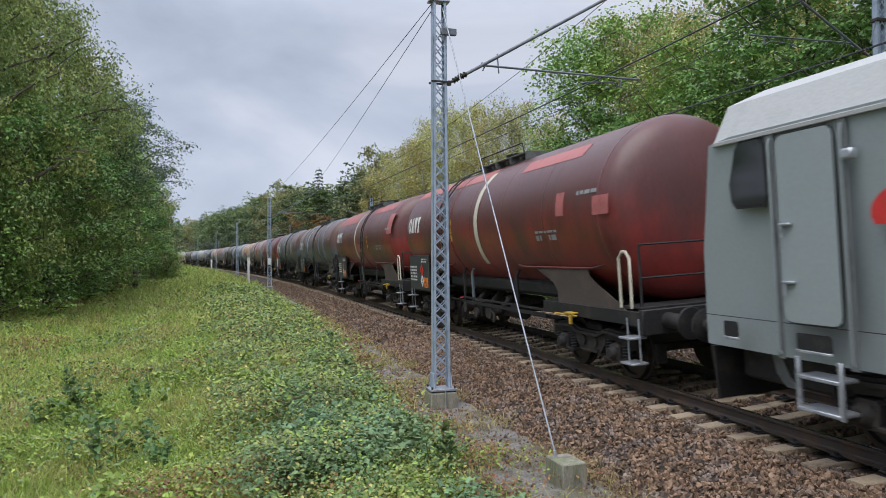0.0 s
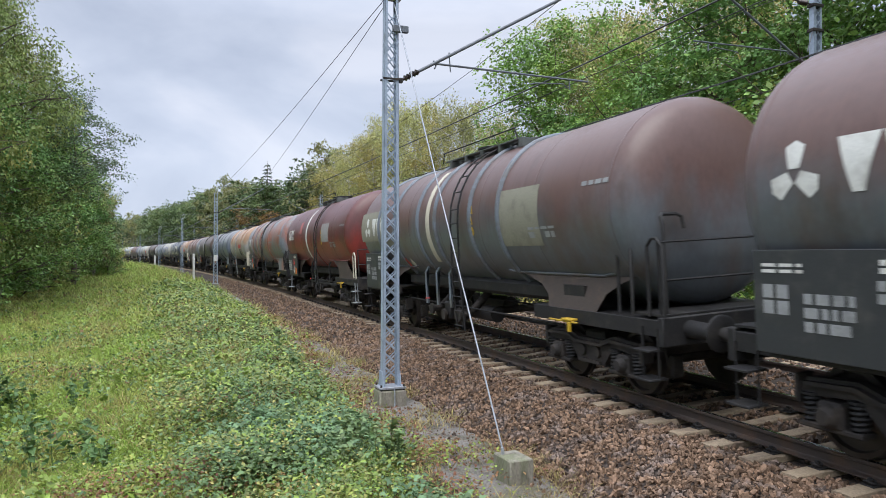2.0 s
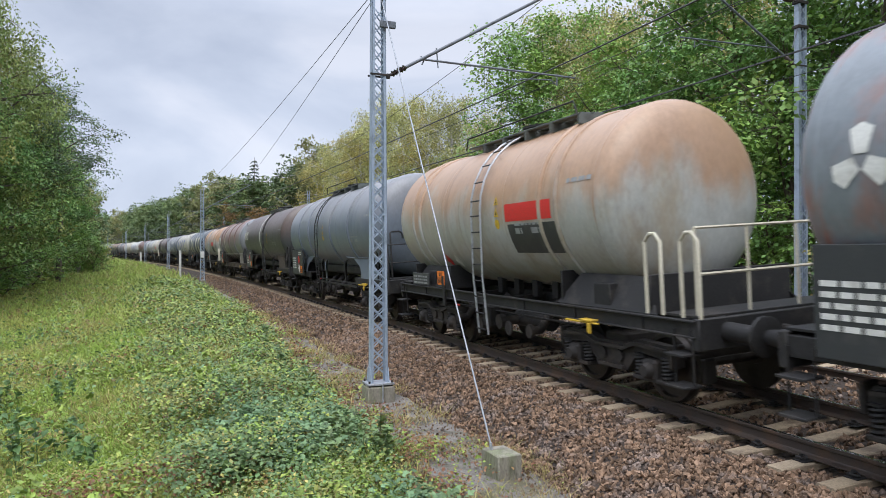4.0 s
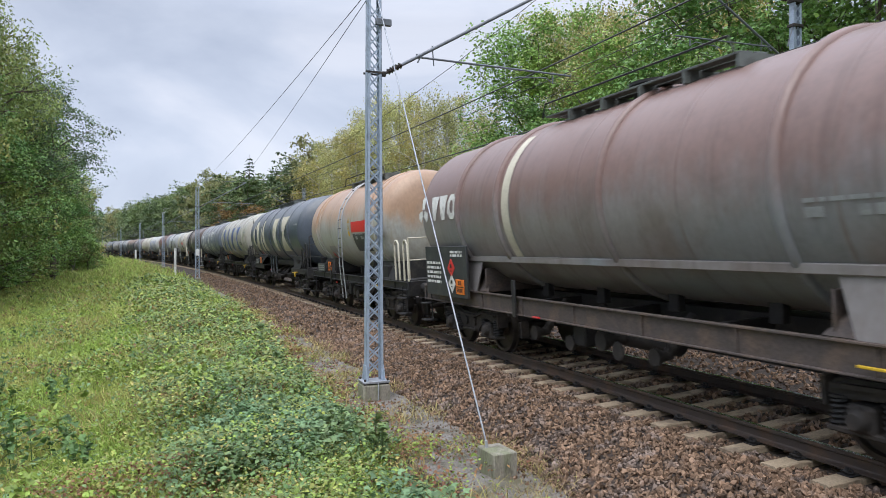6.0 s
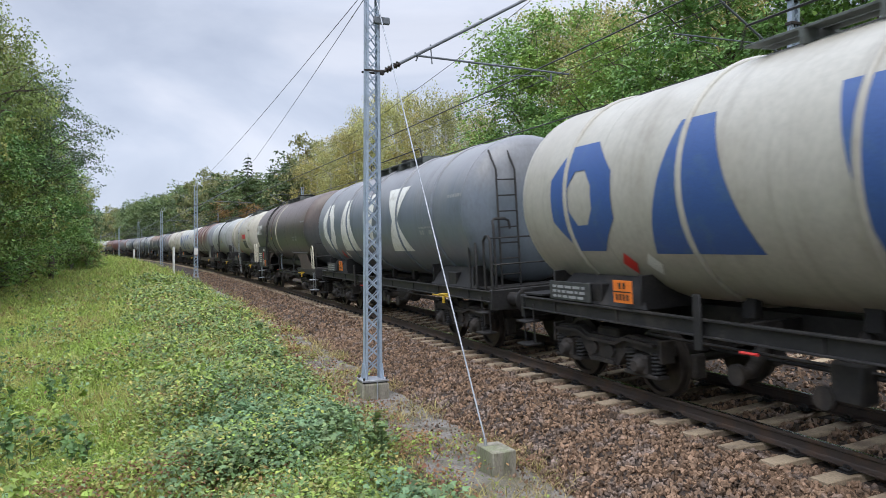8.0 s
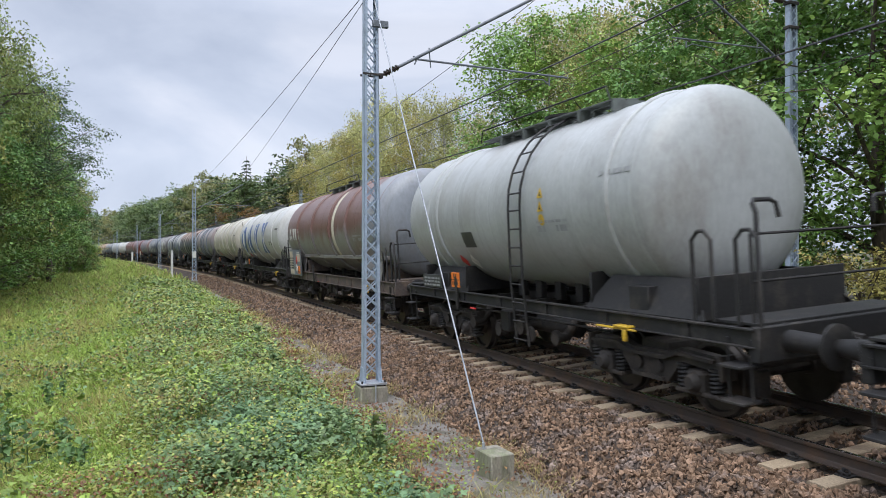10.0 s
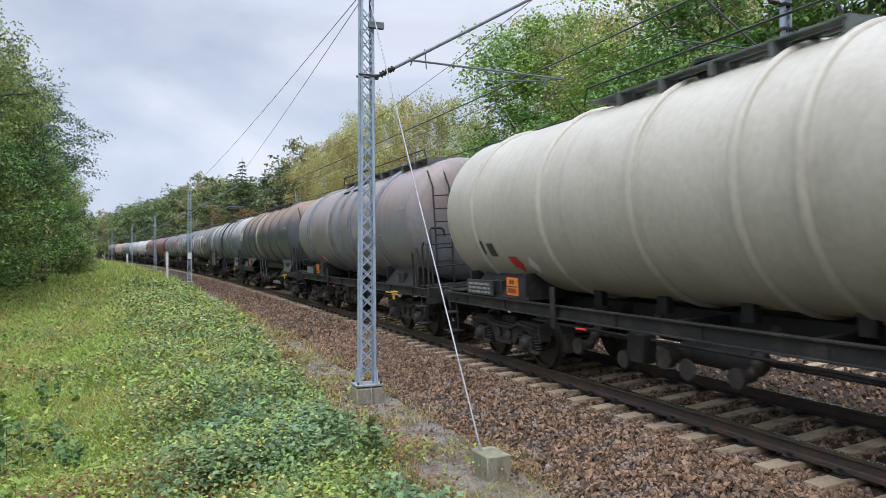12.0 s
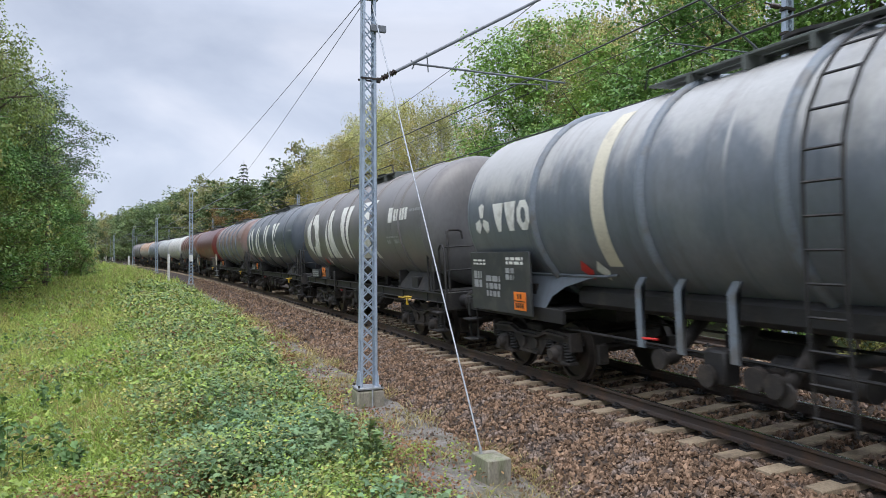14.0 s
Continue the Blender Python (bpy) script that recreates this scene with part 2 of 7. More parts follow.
STEEL_BLUE = mat("grey_blue_painted_steel", (0.36, 0.43, 0.52), 0.5, 0.2, (0.26, 0.31, 0.37), 4, 0.4, 0.001, 60)
WIRE = mat("dark_copper_wire", (0.05, 0.05, 0.05), 0.5, 0.5, fine=0)
STAY = mat("weathered_grey_steel", (0.30, 0.32, 0.35), 0.5, 0.5, (0.2, 0.21, 0.23), 8, 0.4)
GALV = mat("galvanised_steel", (0.45, 0.47, 0.5), 0.45, 0.6, (0.3, 0.31, 0.33), 8, 0.4)
TUBE = mat("dull_grey_tube_steel", (0.15, 0.165, 0.185), 0.55, 0.2, (0.10, 0.105, 0.115), 8, 0.4)
INSUL = mat("brown_ceramic", (0.05, 0.035, 0.03), 0.25, fine=0.05)
CONCRETE = mat("weathered_concrete", (0.27, 0.245, 0.20), 0.9, 0, (0.085, 0.075, 0.055), 5, 0.55, 0.006, 55, 0.22, (1, 1, 0.35), col3=(0.19, 0.2, 0.12), scale3=2.2)
SLEEPER = mat("old_sleeper_concrete", (0.36, 0.28, 0.19), 0.9, 0, (0.20, 0.15, 0.105), 3, 0.5, 0.004, 45, 0.2, rand=0.10)
RAIL = mat("rusty_rail_steel", (0.065, 0.05, 0.042), 0.6, 0.35, (0.10, 0.062, 0.04), 2.5, 0.5, 0.002, 60)
RAILTOP = mat("polished_rail_head", (0.55, 0.55, 0.56), 0.25, 1.0, (0.35, 0.34, 0.33), 3, 0.3)
STONE = mat("crushed_ballast_stone", (0.23, 0.15, 0.10), 0.95, 0, (0.10, 0.07, 0.05), 7.0, 0.5, 0.004, 60, 0.22, island=0.55, spec=0.15, col3=(0.20, 0.155, 0.13), scale3=3.0)
# near-black brown: the shade in the gaps between stones is put into this colour
BALLAST_GAP_SHADE = mat("ballast_bed", (0.055, 0.037, 0.027), 0.95, 0, (0.022, 0.016, 0.012), 14, 0.6, 0.03, 22, 0.45)
GRAVEL = mat("grey_fine_gravel", (0.20, 0.185, 0.165), 0.95, 0, (0.10, 0.09, 0.07), 3.0, 0.5, 0.02, 45, 0.45, col3=(0.12, 0.105, 0.06), scale3=0.9)
SOIL = mat("meadow_floor", (0.055, 0.055, 0.026), 0.95, 0, (0.09, 0.06, 0.036), 0.8, 0.5, 0.05, 9, 0.4, col3=(0.075, 0.11, 0.032), scale3=0.12)
BLACK = mat("sooty_black_steel", (0.024, 0.0235, 0.024), 0.6, 0.0, (0.048, 0.043, 0.039), 3, 0.4, 0.002, 30, 0.25, rand=0.06, spec=0.3)
BROWNBLACK = mat("brake_dust_brown", (0.031, 0.028, 0.026), 0.7, 0.0, (0.056, 0.046, 0.039), 4, 0.5, 0.003, 30, 0.25, rand=0.06, spec=0.3)
WALK = mat("grey_green_walkway_grating", (0.13, 0.145, 0.135), 0.6, 0.2, (0.08, 0.085, 0.08), 6, 0.5)
HOOP = mat("grey_blue_hoop_paint", (0.15, 0.175, 0.205), 0.4, 0.0, (0.12, 0.12, 0.12), 3, 0.5)
WHEEL = mat("worn_wheel_steel", (0.06, 0.052, 0.047), 0.45, 0.6, (0.04, 0.035, 0.03), 5, 0.5)
YELLOW = mat("safety_yellow_paint", (0.62, 0.40, 0.03), 0.5, 0, (0.42, 0.27, 0.04), 9, 0.5)
WHITE = mat("white_paint", (0.68, 0.68, 0.64), 0.5, 0, (0.5, 0.49, 0.45), 5, 0.45)
CREAM = mat("faded_cream_paint", (0.55, 0.51, 0.40), 0.55, 0, (0.46, 0.42, 0.33), 4, 0.4)
ORANGE = mat("orange_reflective_plate", (0.80, 0.20, 0.025), 0.45, 0, (0.68, 0.16, 0.02), 9, 0.3)
REDSIGN = mat("red_sign_paint", (0.62, 0.035, 0.03), 0.45, 0, (0.5, 0.04, 0.03), 9, 0.3)
BLUESIGN = mat("deep_blue_paint", (0.035, 0.09, 0.27), 0.45, 0, (0.05, 0.11, 0.25), 3, 0.4)
INK = mat("black_print", (0.02, 0.02, 0.02), 0.5, fine=0.05)
GREYPRINT = mat("grey_print", (0.30, 0.31, 0.31), 0.6, fine=0.1)
BOARD = mat("dark_board", (0.035, 0.038, 0.04), 0.5, 0, (0.06, 0.06, 0.058), 3, 0.4, rand=0.05)
GLASS = mat("dark_window_glass", (0.012, 0.014, 0.016), 0.06, 0, fine=0, spec=0.7)
RUBBER = mat("black_rubber", (0.02, 0.02, 0.021), 0.8, fine=0.1)
BARK = mat("brown_bark", (0.11, 0.085, 0.065), 0.95, 0, (0.055, 0.045, 0.035), 6, 0.5, 0.02, 14, 0.3, (1, 1, 0.25))
BIRCH = mat("white_birch_bark", (0.55, 0.53, 0.48), 0.85, 0, (0.06, 0.055, 0.05), 5, 0.45, 0.01, 18, 0.2, (1, 1, 3))


def leaf(name, col, col2, rand=0.12, scale=0.5, through_light=0.2):
    return mat(name, col, 0.42, 0, col2, scale, 0.5, 0.0, 30, 0.06, rand=rand, island=0.42, spec=0.22, trans=through_light)


LEAF_OAK = leaf("oak_leaves", (0.19, 0.325, 0.08), (0.29, 0.385, 0.085))
LEAF_DARK = leaf("dark_green_leaves", (0.145, 0.28, 0.08), (0.235, 0.34, 0.085))
LEAF_BIRCH = leaf("yellowing_birch_leaves", (0.40, 0.41, 0.165), (0.47, 0.42, 0.16))
LEAF_BIRCHGREEN = leaf("green_birch_leaves", (0.20, 0.27, 0.08), (0.30, 0.30, 0.085))
LEAF_YEL = leaf("yellow_autumn_leaves", (0.42, 0.36, 0.12), (0.34, 0.33, 0.11))
LEAF_RUST = leaf("rusty_autumn_leaves", (0.26, 0.15, 0.05), (0.19, 0.16, 0.05))
NEEDLE = leaf("spruce_needles", (0.035, 0.065, 0.03), (0.055, 0.085, 0.035))
PINE = leaf("pine_needles", (0.085, 0.14, 0.065), (0.12, 0.16, 0.07))
HERB = leaf("bramble_leaves", (0.145, 0.235, 0.095), (0.30, 0.29, 0.085), 0, 1.6)
BROAD = leaf("broad_bramble_leaves", (0.145, 0.24, 0.12), (0.20, 0.26, 0.10), 0, 1.3)
HERB2 = leaf("pale_herb_leaves", (0.24, 0.34, 0.07), (0.33, 0.34, 0.08), 0, 0.9)
HERBRED = leaf("reddening_leaves", (0.22, 0.10, 0.06), (0.30, 0.20, 0.075), 0, 1.5)
GRASS = leaf("meadow_grass", (0.31, 0.42, 0.09), (0.42, 0.40, 0.13), 0, 0.5, 0.4)
DRY = leaf("dry_grass", (0.40, 0.32, 0.14), (0.30, 0.28, 0.10), 0, 0.6)

# ---- the ground and the line ----
def ground_z(x, y):
    """Height of the meadow: a low bank beside the line, a shallow ditch, the forest floor."""
    s, off = s_off(x, y)
    pts = ((-60, -0.2), (-26, -0.7), (-17, -0.95), (-12.5, -1.15), (-9, -0.85), (-6.5, -0.52), (-4.6, -0.58), (-3.2, -0.66), (7.0, -0.66), (9.5, -0.5), (14, 0.2), (60, 1.0))
    z = pts[0][1] if off < pts[0][0] else pts[-1][1]
    for (a, za), (b, zb) in zip(pts, pts[1:]):
        if a <= off <= b:
            k = (off - a) / (b - a)
            z = za + (zb - za) * k * k * (3 - 2 * k)
    lumpy = min(1.0, max(0.0, (-4.4 - off) / 2.0)) if off < 0 else min(1.0, max(0.0, (off - 8) / 4))
    fade = max(0.0, min(1.0, (s - 20) / 60)) if off < -4 else 0.0
    z += 0.28 * fade * max(0.0, min(1.0, (-off - 3) / 3))
    return z + lumpy * (0.13 * noise.noise((x * 0.45, y * 0.45, 0)) + 0.09 * noise.noise((x * 1.3, y * 1.3, 4)))


def axis_lines(fine0, fine1, step, far0, far1):
    a = list(np.arange(fine0, fine1 + 1e-6, step))
    d, p = step, fine1
    while p < far1:
        d *= 1.22
        p += d
        a.append(p)
    d, p = step, fine0
    while p > far0:
        d *= 1.22
        p -= d
        a.insert(0, p)
    return a


gx, gy = axis_lines(-16, 8, 0.5, -3000, 3000), axis_lines(-4, 60, 0.6, -3000, 3000)
gv = [(x, y, ground_z(x, y) if abs(x) < 300 and -300 < y < 500 else 0.0) for y in gy for x in gx]
nx = len(gx)
gf = [(j * nx + i, j * nx + i + 1, (j + 1) * nx + i + 1, (j + 1) * nx + i) for j in range(len(gy) - 1) for i in range(nx - 1)]
ground = new("ground", raw("ground", gv, gf, SOIL, True))
tagged(ground, "grassy uneven meadow ground beside the railway", "ground", kind="structure")


def strip(name, prof, s0, s1, ds, material, jitter=0.0):
    """A band along the line with a cross profile of (off, z)."""
    ss = list(np.arange(s0, s1 + 1e-6, ds))
    v, f, k = [], [], len(prof)
    for s in ss:
        for o, z in prof:
            n = jitter * noise.noise((s * 1.7, o * 2.3, 9))
            v.append(trk(s, o + n, z + 0.5 * n))
    for i in range(len(ss) - 1):
        for j in range(k - 1):
            f.append((i * k + j, i * k + j + 1, (i + 1) * k + j + 1, (i + 1) * k + j))
    return new(name, raw(name, [tuple(p) for p in v], f, material, True))


BED = [(-3.35, -0.80), (-3.0, -0.64), (-2.6, -0.49), (-2.2, -0.34), (-1.85, -0.26), (-1.5, -0.245), (-0.9, -0.27), (0, -0.27), (0.9, -0.25), (1.4, -0.23), (2.0, -0.24), (2.8, -0.23), (4, -0.26), (5.2, -0.22), (5.85, -0.23), (6.3, -0.36), (6.9, -0.6), (7.3, -0.85)]
BED = [(o, z + CANT * 1.5 * min(1, max(0, (o + 0.75) / 1.5))) for o, z in BED]
bed = strip("ballast_bed", BED, -30, 420, 1.0, BALLAST_GAP_SHADE, 0.05)
tagged(bed, "crushed-stone ballast bed under two tracks, darkened to shade the gaps between stones", "ballast", kind="structure")
path = strip("cess_path", [(-4.55, -0.72), (-4.2, -0.60), (-3.7, -0.585), (-3.2, -0.59), (-2.9, -0.66)], -20, 60, 0.5, GRAVEL, 0.10)
tagged(path, "narrow grey gravel path beside the ballast", "path", kind="structure")


def bed_z(o):
    for (a, za), (b, zb) in zip(BED, BED[1:]):
        if a <= o <= b:
            return za + (zb - za) * (o - a) / (b - a)
    return -0.7


def rail_line(s0, s1, off, parent):
    """A rail with foot, web and head, and its worn bright running surface."""
    prof = [(-0.075, -0.172), (-0.075, -0.160), (-0.02, -0.142), (-0.009, -0.13), (-0.009, -0.05), (-0.036, -0.036), (-0.036, -0.006), (-0.03, -0.001), (0.03, -0.001), (0.036, -0.006), (0.036, -0.036), (0.009, -0.05), (0.009, -0.13), (0.02, -0.142), (0.075, -0.160), (0.075, -0.172)]
    m, k = Mesh(), len(prof)
    ss = list(np.arange(s0, s1 + 1e-6, 2.0))
    c = cant_z(off if abs(off) < 2 else off - 4.1) + (0.0 if abs(off) < 2 else 0.02)
    vs = [trk(s, off + o, z + c) for s in ss for o, z in prof]
    fs = [(i * k + j, i * k + (j + 1) % k, (i + 1) * k + (j + 1) % k, (i + 1) * k + j) for i in range(len(ss) - 1) for j in range(k)]
    rail = part("rail", m.add(vs, fs), RAIL, parent, "rust-brown steel rail", smooth=20)
    m2 = Mesh()
    vs = [trk(s, off + o, z + c) for s in ss for o, z in ((-0.029, 0.0002), (-0.02, 0.002), (0.02, 0.002), (0.029, 0.0002))]
    part("rail_head", m2.add(vs, [(i * 4 + j, i * 4 + j + 1, i * 4 + j + 5, i * 4 + j + 4) for i in range(len(ss) - 1) for j in range(3)]), RAILTOP, rail, "bright worn running surface of the rail")


def sleeper_mesh():
    m = Mesh()
    prof = [(-1.3, 0.0), (-0.95, 0.0), (-0.55, -0.035), (0, -0.05), (0.55, -0.035), (0.95, 0.0), (1.3, 0.0)]
    v, f = [], []
    for x, dz in prof:
        for y, z in ((-0.13, -0.2), (-0.105, -0.012 + dz), (-0.09, dz), (0.09, dz), (0.105, -0.012 + dz), (0.13, -0.2)):
            v.append((x, y, z))
    k = 6
    for i in range(len(prof) - 1):
        for j in range(k):
            f.append((i * k + j, i * k + (j + 1) % k, (i + 1) * k + (j + 1) % k, (i + 1) * k + j))
    f += [tuple(range(k))[::-1], tuple(range((len(prof) - 1) * k, len(prof) * k))]
    return m.add(v, f).data("sleeper", 25)


def clip_mesh():
    """A bolted rail fastening: rib plate, spring clip and screw."""
    m = Mesh()
    m.box(-0.10, 0.10, -0.075, 0.075, 0, 0.012, 0.003)
    m.rod([(-0.05 + 0.045 * math.cos(a), 0.055 * math.sin(a), 0.04 + 0.012 * math.cos(2 * a)) for a in np.linspace(0, 2 * math.pi, 10)[:-1]], 0.011, 6, closed=True)
    m.rod([(-0.05, 0, 0.0), (-0.05, 0, 0.06)], 0.013, 6)
    m.rod([(-0.05, 0, 0.055), (-0.05, 0, 0.078)], 0.022, 6)
    return m.data("rail_clip", 40)


SLEEPER_ME, CLIP_ME = sleeper_mesh(), clip_mesh()


def rail_track(name, off, label, near):
    tr = empty(name, label, "railway track", kind="structure")
    for o in (-0.7535, 0.7535):
        rail_line(-30, 400, off + o, tr)
    v, f = [], []
    base_v = np.array([q.co for q in SLEEPER_ME.vertices])
    base_f = [tuple(p.vertices) for p in SLEEPER_ME.polygons]
    for i in range(int(430 / 0.6)):
        s = -30 + 0.6 * i + 0.15
        c0 = cant_z(0) + (0.0 if off < 2 else 0.02)
        lean = Matrix.Rotation(-math.atan(CANT), 4, "Y")
        m = trk_pose(s, off, c0) @ lean @ pose(0, 0, -0.182) @ pose(0, 0, 0, 0, 0, rnd.uniform(-0.6, 0.6))
        if -3 < s < near:
            ob = part("sleeper", SLEEPER_ME, SLEEPER, tr)
            ob.matrix_basis = m
            if s < near * 0.6:
                for o in (-0.7535, 0.7535):
                    for side in (-1, 1):
                        c = part("rail_clip", CLIP_ME, BLACK, tr)
                        c.matrix_basis = trk_pose(s, off, c0) @ lean @ pose(o + side * 0.11, 0, -0.181) @ pose(0, 0, 0, 0, 0, 180 if side > 0 else 0)
        else:
            mm = np.array(m)
            n = len(v)
            v += (base_v @ mm[:3, :3].T + mm[:3, 3]).tolist()
            f += [tuple(j + n for j in q) for q in base_f]
    rest = part("far_sleepers", raw("far_sleepers", v, f, SLEEPER), SLEEPER, tr, kind="stuff")
    return tr


rail_track("track_1", 0.0, "single line of rusty rails on worn concrete sleepers", 60)
rail_track("track_2", 4.1, "second line of rails on concrete sleepers", 30)


def ballast_stones():
    """Loose angular stones on the bed, thick near the camera."""
    r = np.random.RandomState(3)
    shapes = []
    for _ in range(14):
        bm = bmesh.new()
        pts = r.normal(0, 1, (11, 3))
        pts = pts / np.linalg.norm(pts, axis=1)[:, None] * r.uniform(0.75, 1.1, (11, 1)) * (1.15, 0.85, 0.7)
        for p in pts:
            bm.verts.new(p)
        out = bmesh.ops.convex_hull(bm, input=bm.verts)
        bmesh.ops.delete(bm, geom=[e for e in out["geom_interior"] if isinstance(e, bmesh.types.BMVert)], context="VERTS")
        bmesh.ops.triangulate(bm, faces=bm.faces)
        bm.verts.index_update()
        shapes.append((np.array([q.co for q in bm.verts]), np.array([[q.index for q in t.verts] for t in bm.faces])))
        bm.free()
    V, F, n = [], [], 0
    def put(s, o, z, size):
        nonlocal n
        sv, sf = shapes[r.randint(len(shapes))]
        q = Euler(r.uniform(0, 6.3, 3)).to_matrix()
        p = np.array(sv) @ np.array(q).T * size + np.array(trk(s, o, z))
        V.append(p)
        F.append(sf + n)
        n += len(sv)
    def scatter(count, s0, s1, o0, o1, power, size):
        for _ in range(count):
            s = s0 + (s1 - s0) * r.rand() ** power
            o = r.uniform(o0, o1)
            k = size * r.uniform(0.65, 1.35)
            if abs(o) < 1.34 and abs((s + 30 - 0.15 + 0.3) % 0.6 - 0.3) < 0.14:
                continue   # the sleepers lie bare
            put(s, o, bed_z(o) + r.uniform(-0.2, 0.95) * k, k)
    scatter(25000, 2.0, 20, -3.1, -0.9, 1.45, 0.0325)
    scatter(10500, 17, 70, -3.05, -0.9, 1.5, 0.047)
    scatter(6500, 3.0, 30, -0.68, 0.68, 1.2, 0.040)
    scatter(8500, 4.0, 34, 0.9, 5.2, 1.2, 0.042)
    scatter(5000, -20, 2.5, -3.05, -0.9, 1.0, 0.045)
    for _ in range(5200):   # the fine gravel of the path
        put(2.5 + 24 * r.rand() ** 1.4, r.uniform(-4.4, -2.95), -0.59, 0.012 * r.uniform(0.5, 1.5))
    for _ in range(900):   # strays at the foot of the slope
        put(3 + 24 * r.rand() ** 1.4, -3.0 - 0.8 * r.rand() ** 2, -0.585, 0.03 * r.uniform(0.5, 1.2))
    ob = new("ballast_stones", raw("ballast_stones", np.concatenate(V), np.concatenate(F), STONE))
    tagged(ob, "loose brown and grey crushed ballast stones", "stones", kind="stuff")


ballast_stones()

# ---- masts and wires ----
MASTS = (11.9, 54.0, 93.0, 134.0, 176.0, 219.0, 262.0)
MAST_OFF = -3.62


def lattice_mast(s, off, side, top, name_label, fine=True, foot=-0.6):
    """A mast of two channels joined by crossed flats, on a concrete foot; side: +1 where its arm reaches to the right."""
    mast = empty("catenary_mast", name_label, "mast", "catenary masts", trk_pose(s, off))
    w = 0.15
    m = Mesh()
    m.box(-0.24, 0.24, -0.20, 0.20, foot - 0.35, foot + 0.30, 0.02)
    part("foundation", m, CONCRETE, mast, "stained square concrete foundation")
    z0 = foot + 0.36
    m = Mesh()
    m.box(-0.235, 0.235, -0.19, 0.19, foot + 0.325, z0, 0.004)
    part("base_plate", m, GALV, mast, "bolted steel base plate")
    for sx in (-1, 1):
        for sy in (-1, 1):
            m = Mesh()
            m.rod([(sx * 0.2, sy * 0.155, foot + 0.29), (sx * 0.2, sy * 0.155, z0 + 0.04)], 0.018, 6)
            part("bolt", m, BROWNBLACK, mast)
    wt = 0.115
    for sx in (-1, 1):
        m = Mesh()
        tilt = (w - wt) / (top - z0)
        for a0, a1, b0, b1 in ((-0.004, 0.004, -0.075, 0.075), (-0.045, 0.004, -0.075, -0.067), (-0.045, 0.004, 0.067, 0.075)):
            if sx < 0:
                a0, a1 = -a1, -a0
            vs = [(sx * (w if z == z0 else wt) + a, b, z) for z in (z0, top) for a in (a0, a1) for b in (b0, b1)]
            m.add(vs, [(0, 1, 3, 2), (4, 6, 7, 5), (0, 4, 5, 1), (2, 3, 7, 6), (0, 2, 6, 4), (1, 5, 7, 3)])
        part("channel", m, STEEL_BLUE, mast, smooth=0)
        m = Mesh()
        m.plate([(sx * w - 0.004, -0.16, z0), (sx * w - 0.004, 0.16, z0), (sx * w - 0.004, 0.085, z0 + 0.26), (sx * w - 0.004, -0.085, z0 + 0.26)], (0.012 * sx, 0, 0))
        part("gusset", m, STEEL_BLUE, mast)
    step = 0.235
    k = int((top - z0 - 0.25) / step)
    for y in (-0.071, 0.071) if fine else (-0.071,):
        m = Mesh()
        for i in range(k):
            za, zb = z0 + 0.12 + i * step, z0 + 0.12 + (i + 1) * step
            xa = w - (w - wt) * (za - z0) / (top - z0) - 0.02
            for sg in ((1, -1) if fine else ((1,) if i % 2 else (-1,))):
                d = Vector((2 * xa * sg, 0, step)).normalized().cross(Vector((0, 1, 0))) * 0.011
                if fine and s < 20:
                    m = Mesh()
                m.plate([Vector((-sg * xa, y, za)) + d, Vector((sg * xa, y, zb)) + d, Vector((sg * xa, y, zb)) - d, Vector((-sg * xa, y, za)) - d], (0, 0.006 if sg > 0 else -0.006, 0))
                if fine and s < 20:
                    part("lacing_bar", m, STEEL_BLUE, mast, smooth=0)
        if not fine or s > 20:
            part("lacing", m, STEEL_BLUE, mast, "crossed flat-bar lacing", smooth=0, kind="stuff")
    m = Mesh()
    m.box(-wt - 0.07, wt + 0.07, -0.1, 0.1, top, top + 0.03, 0.004)
    part("cap", m, GALV, mast)
    return mast


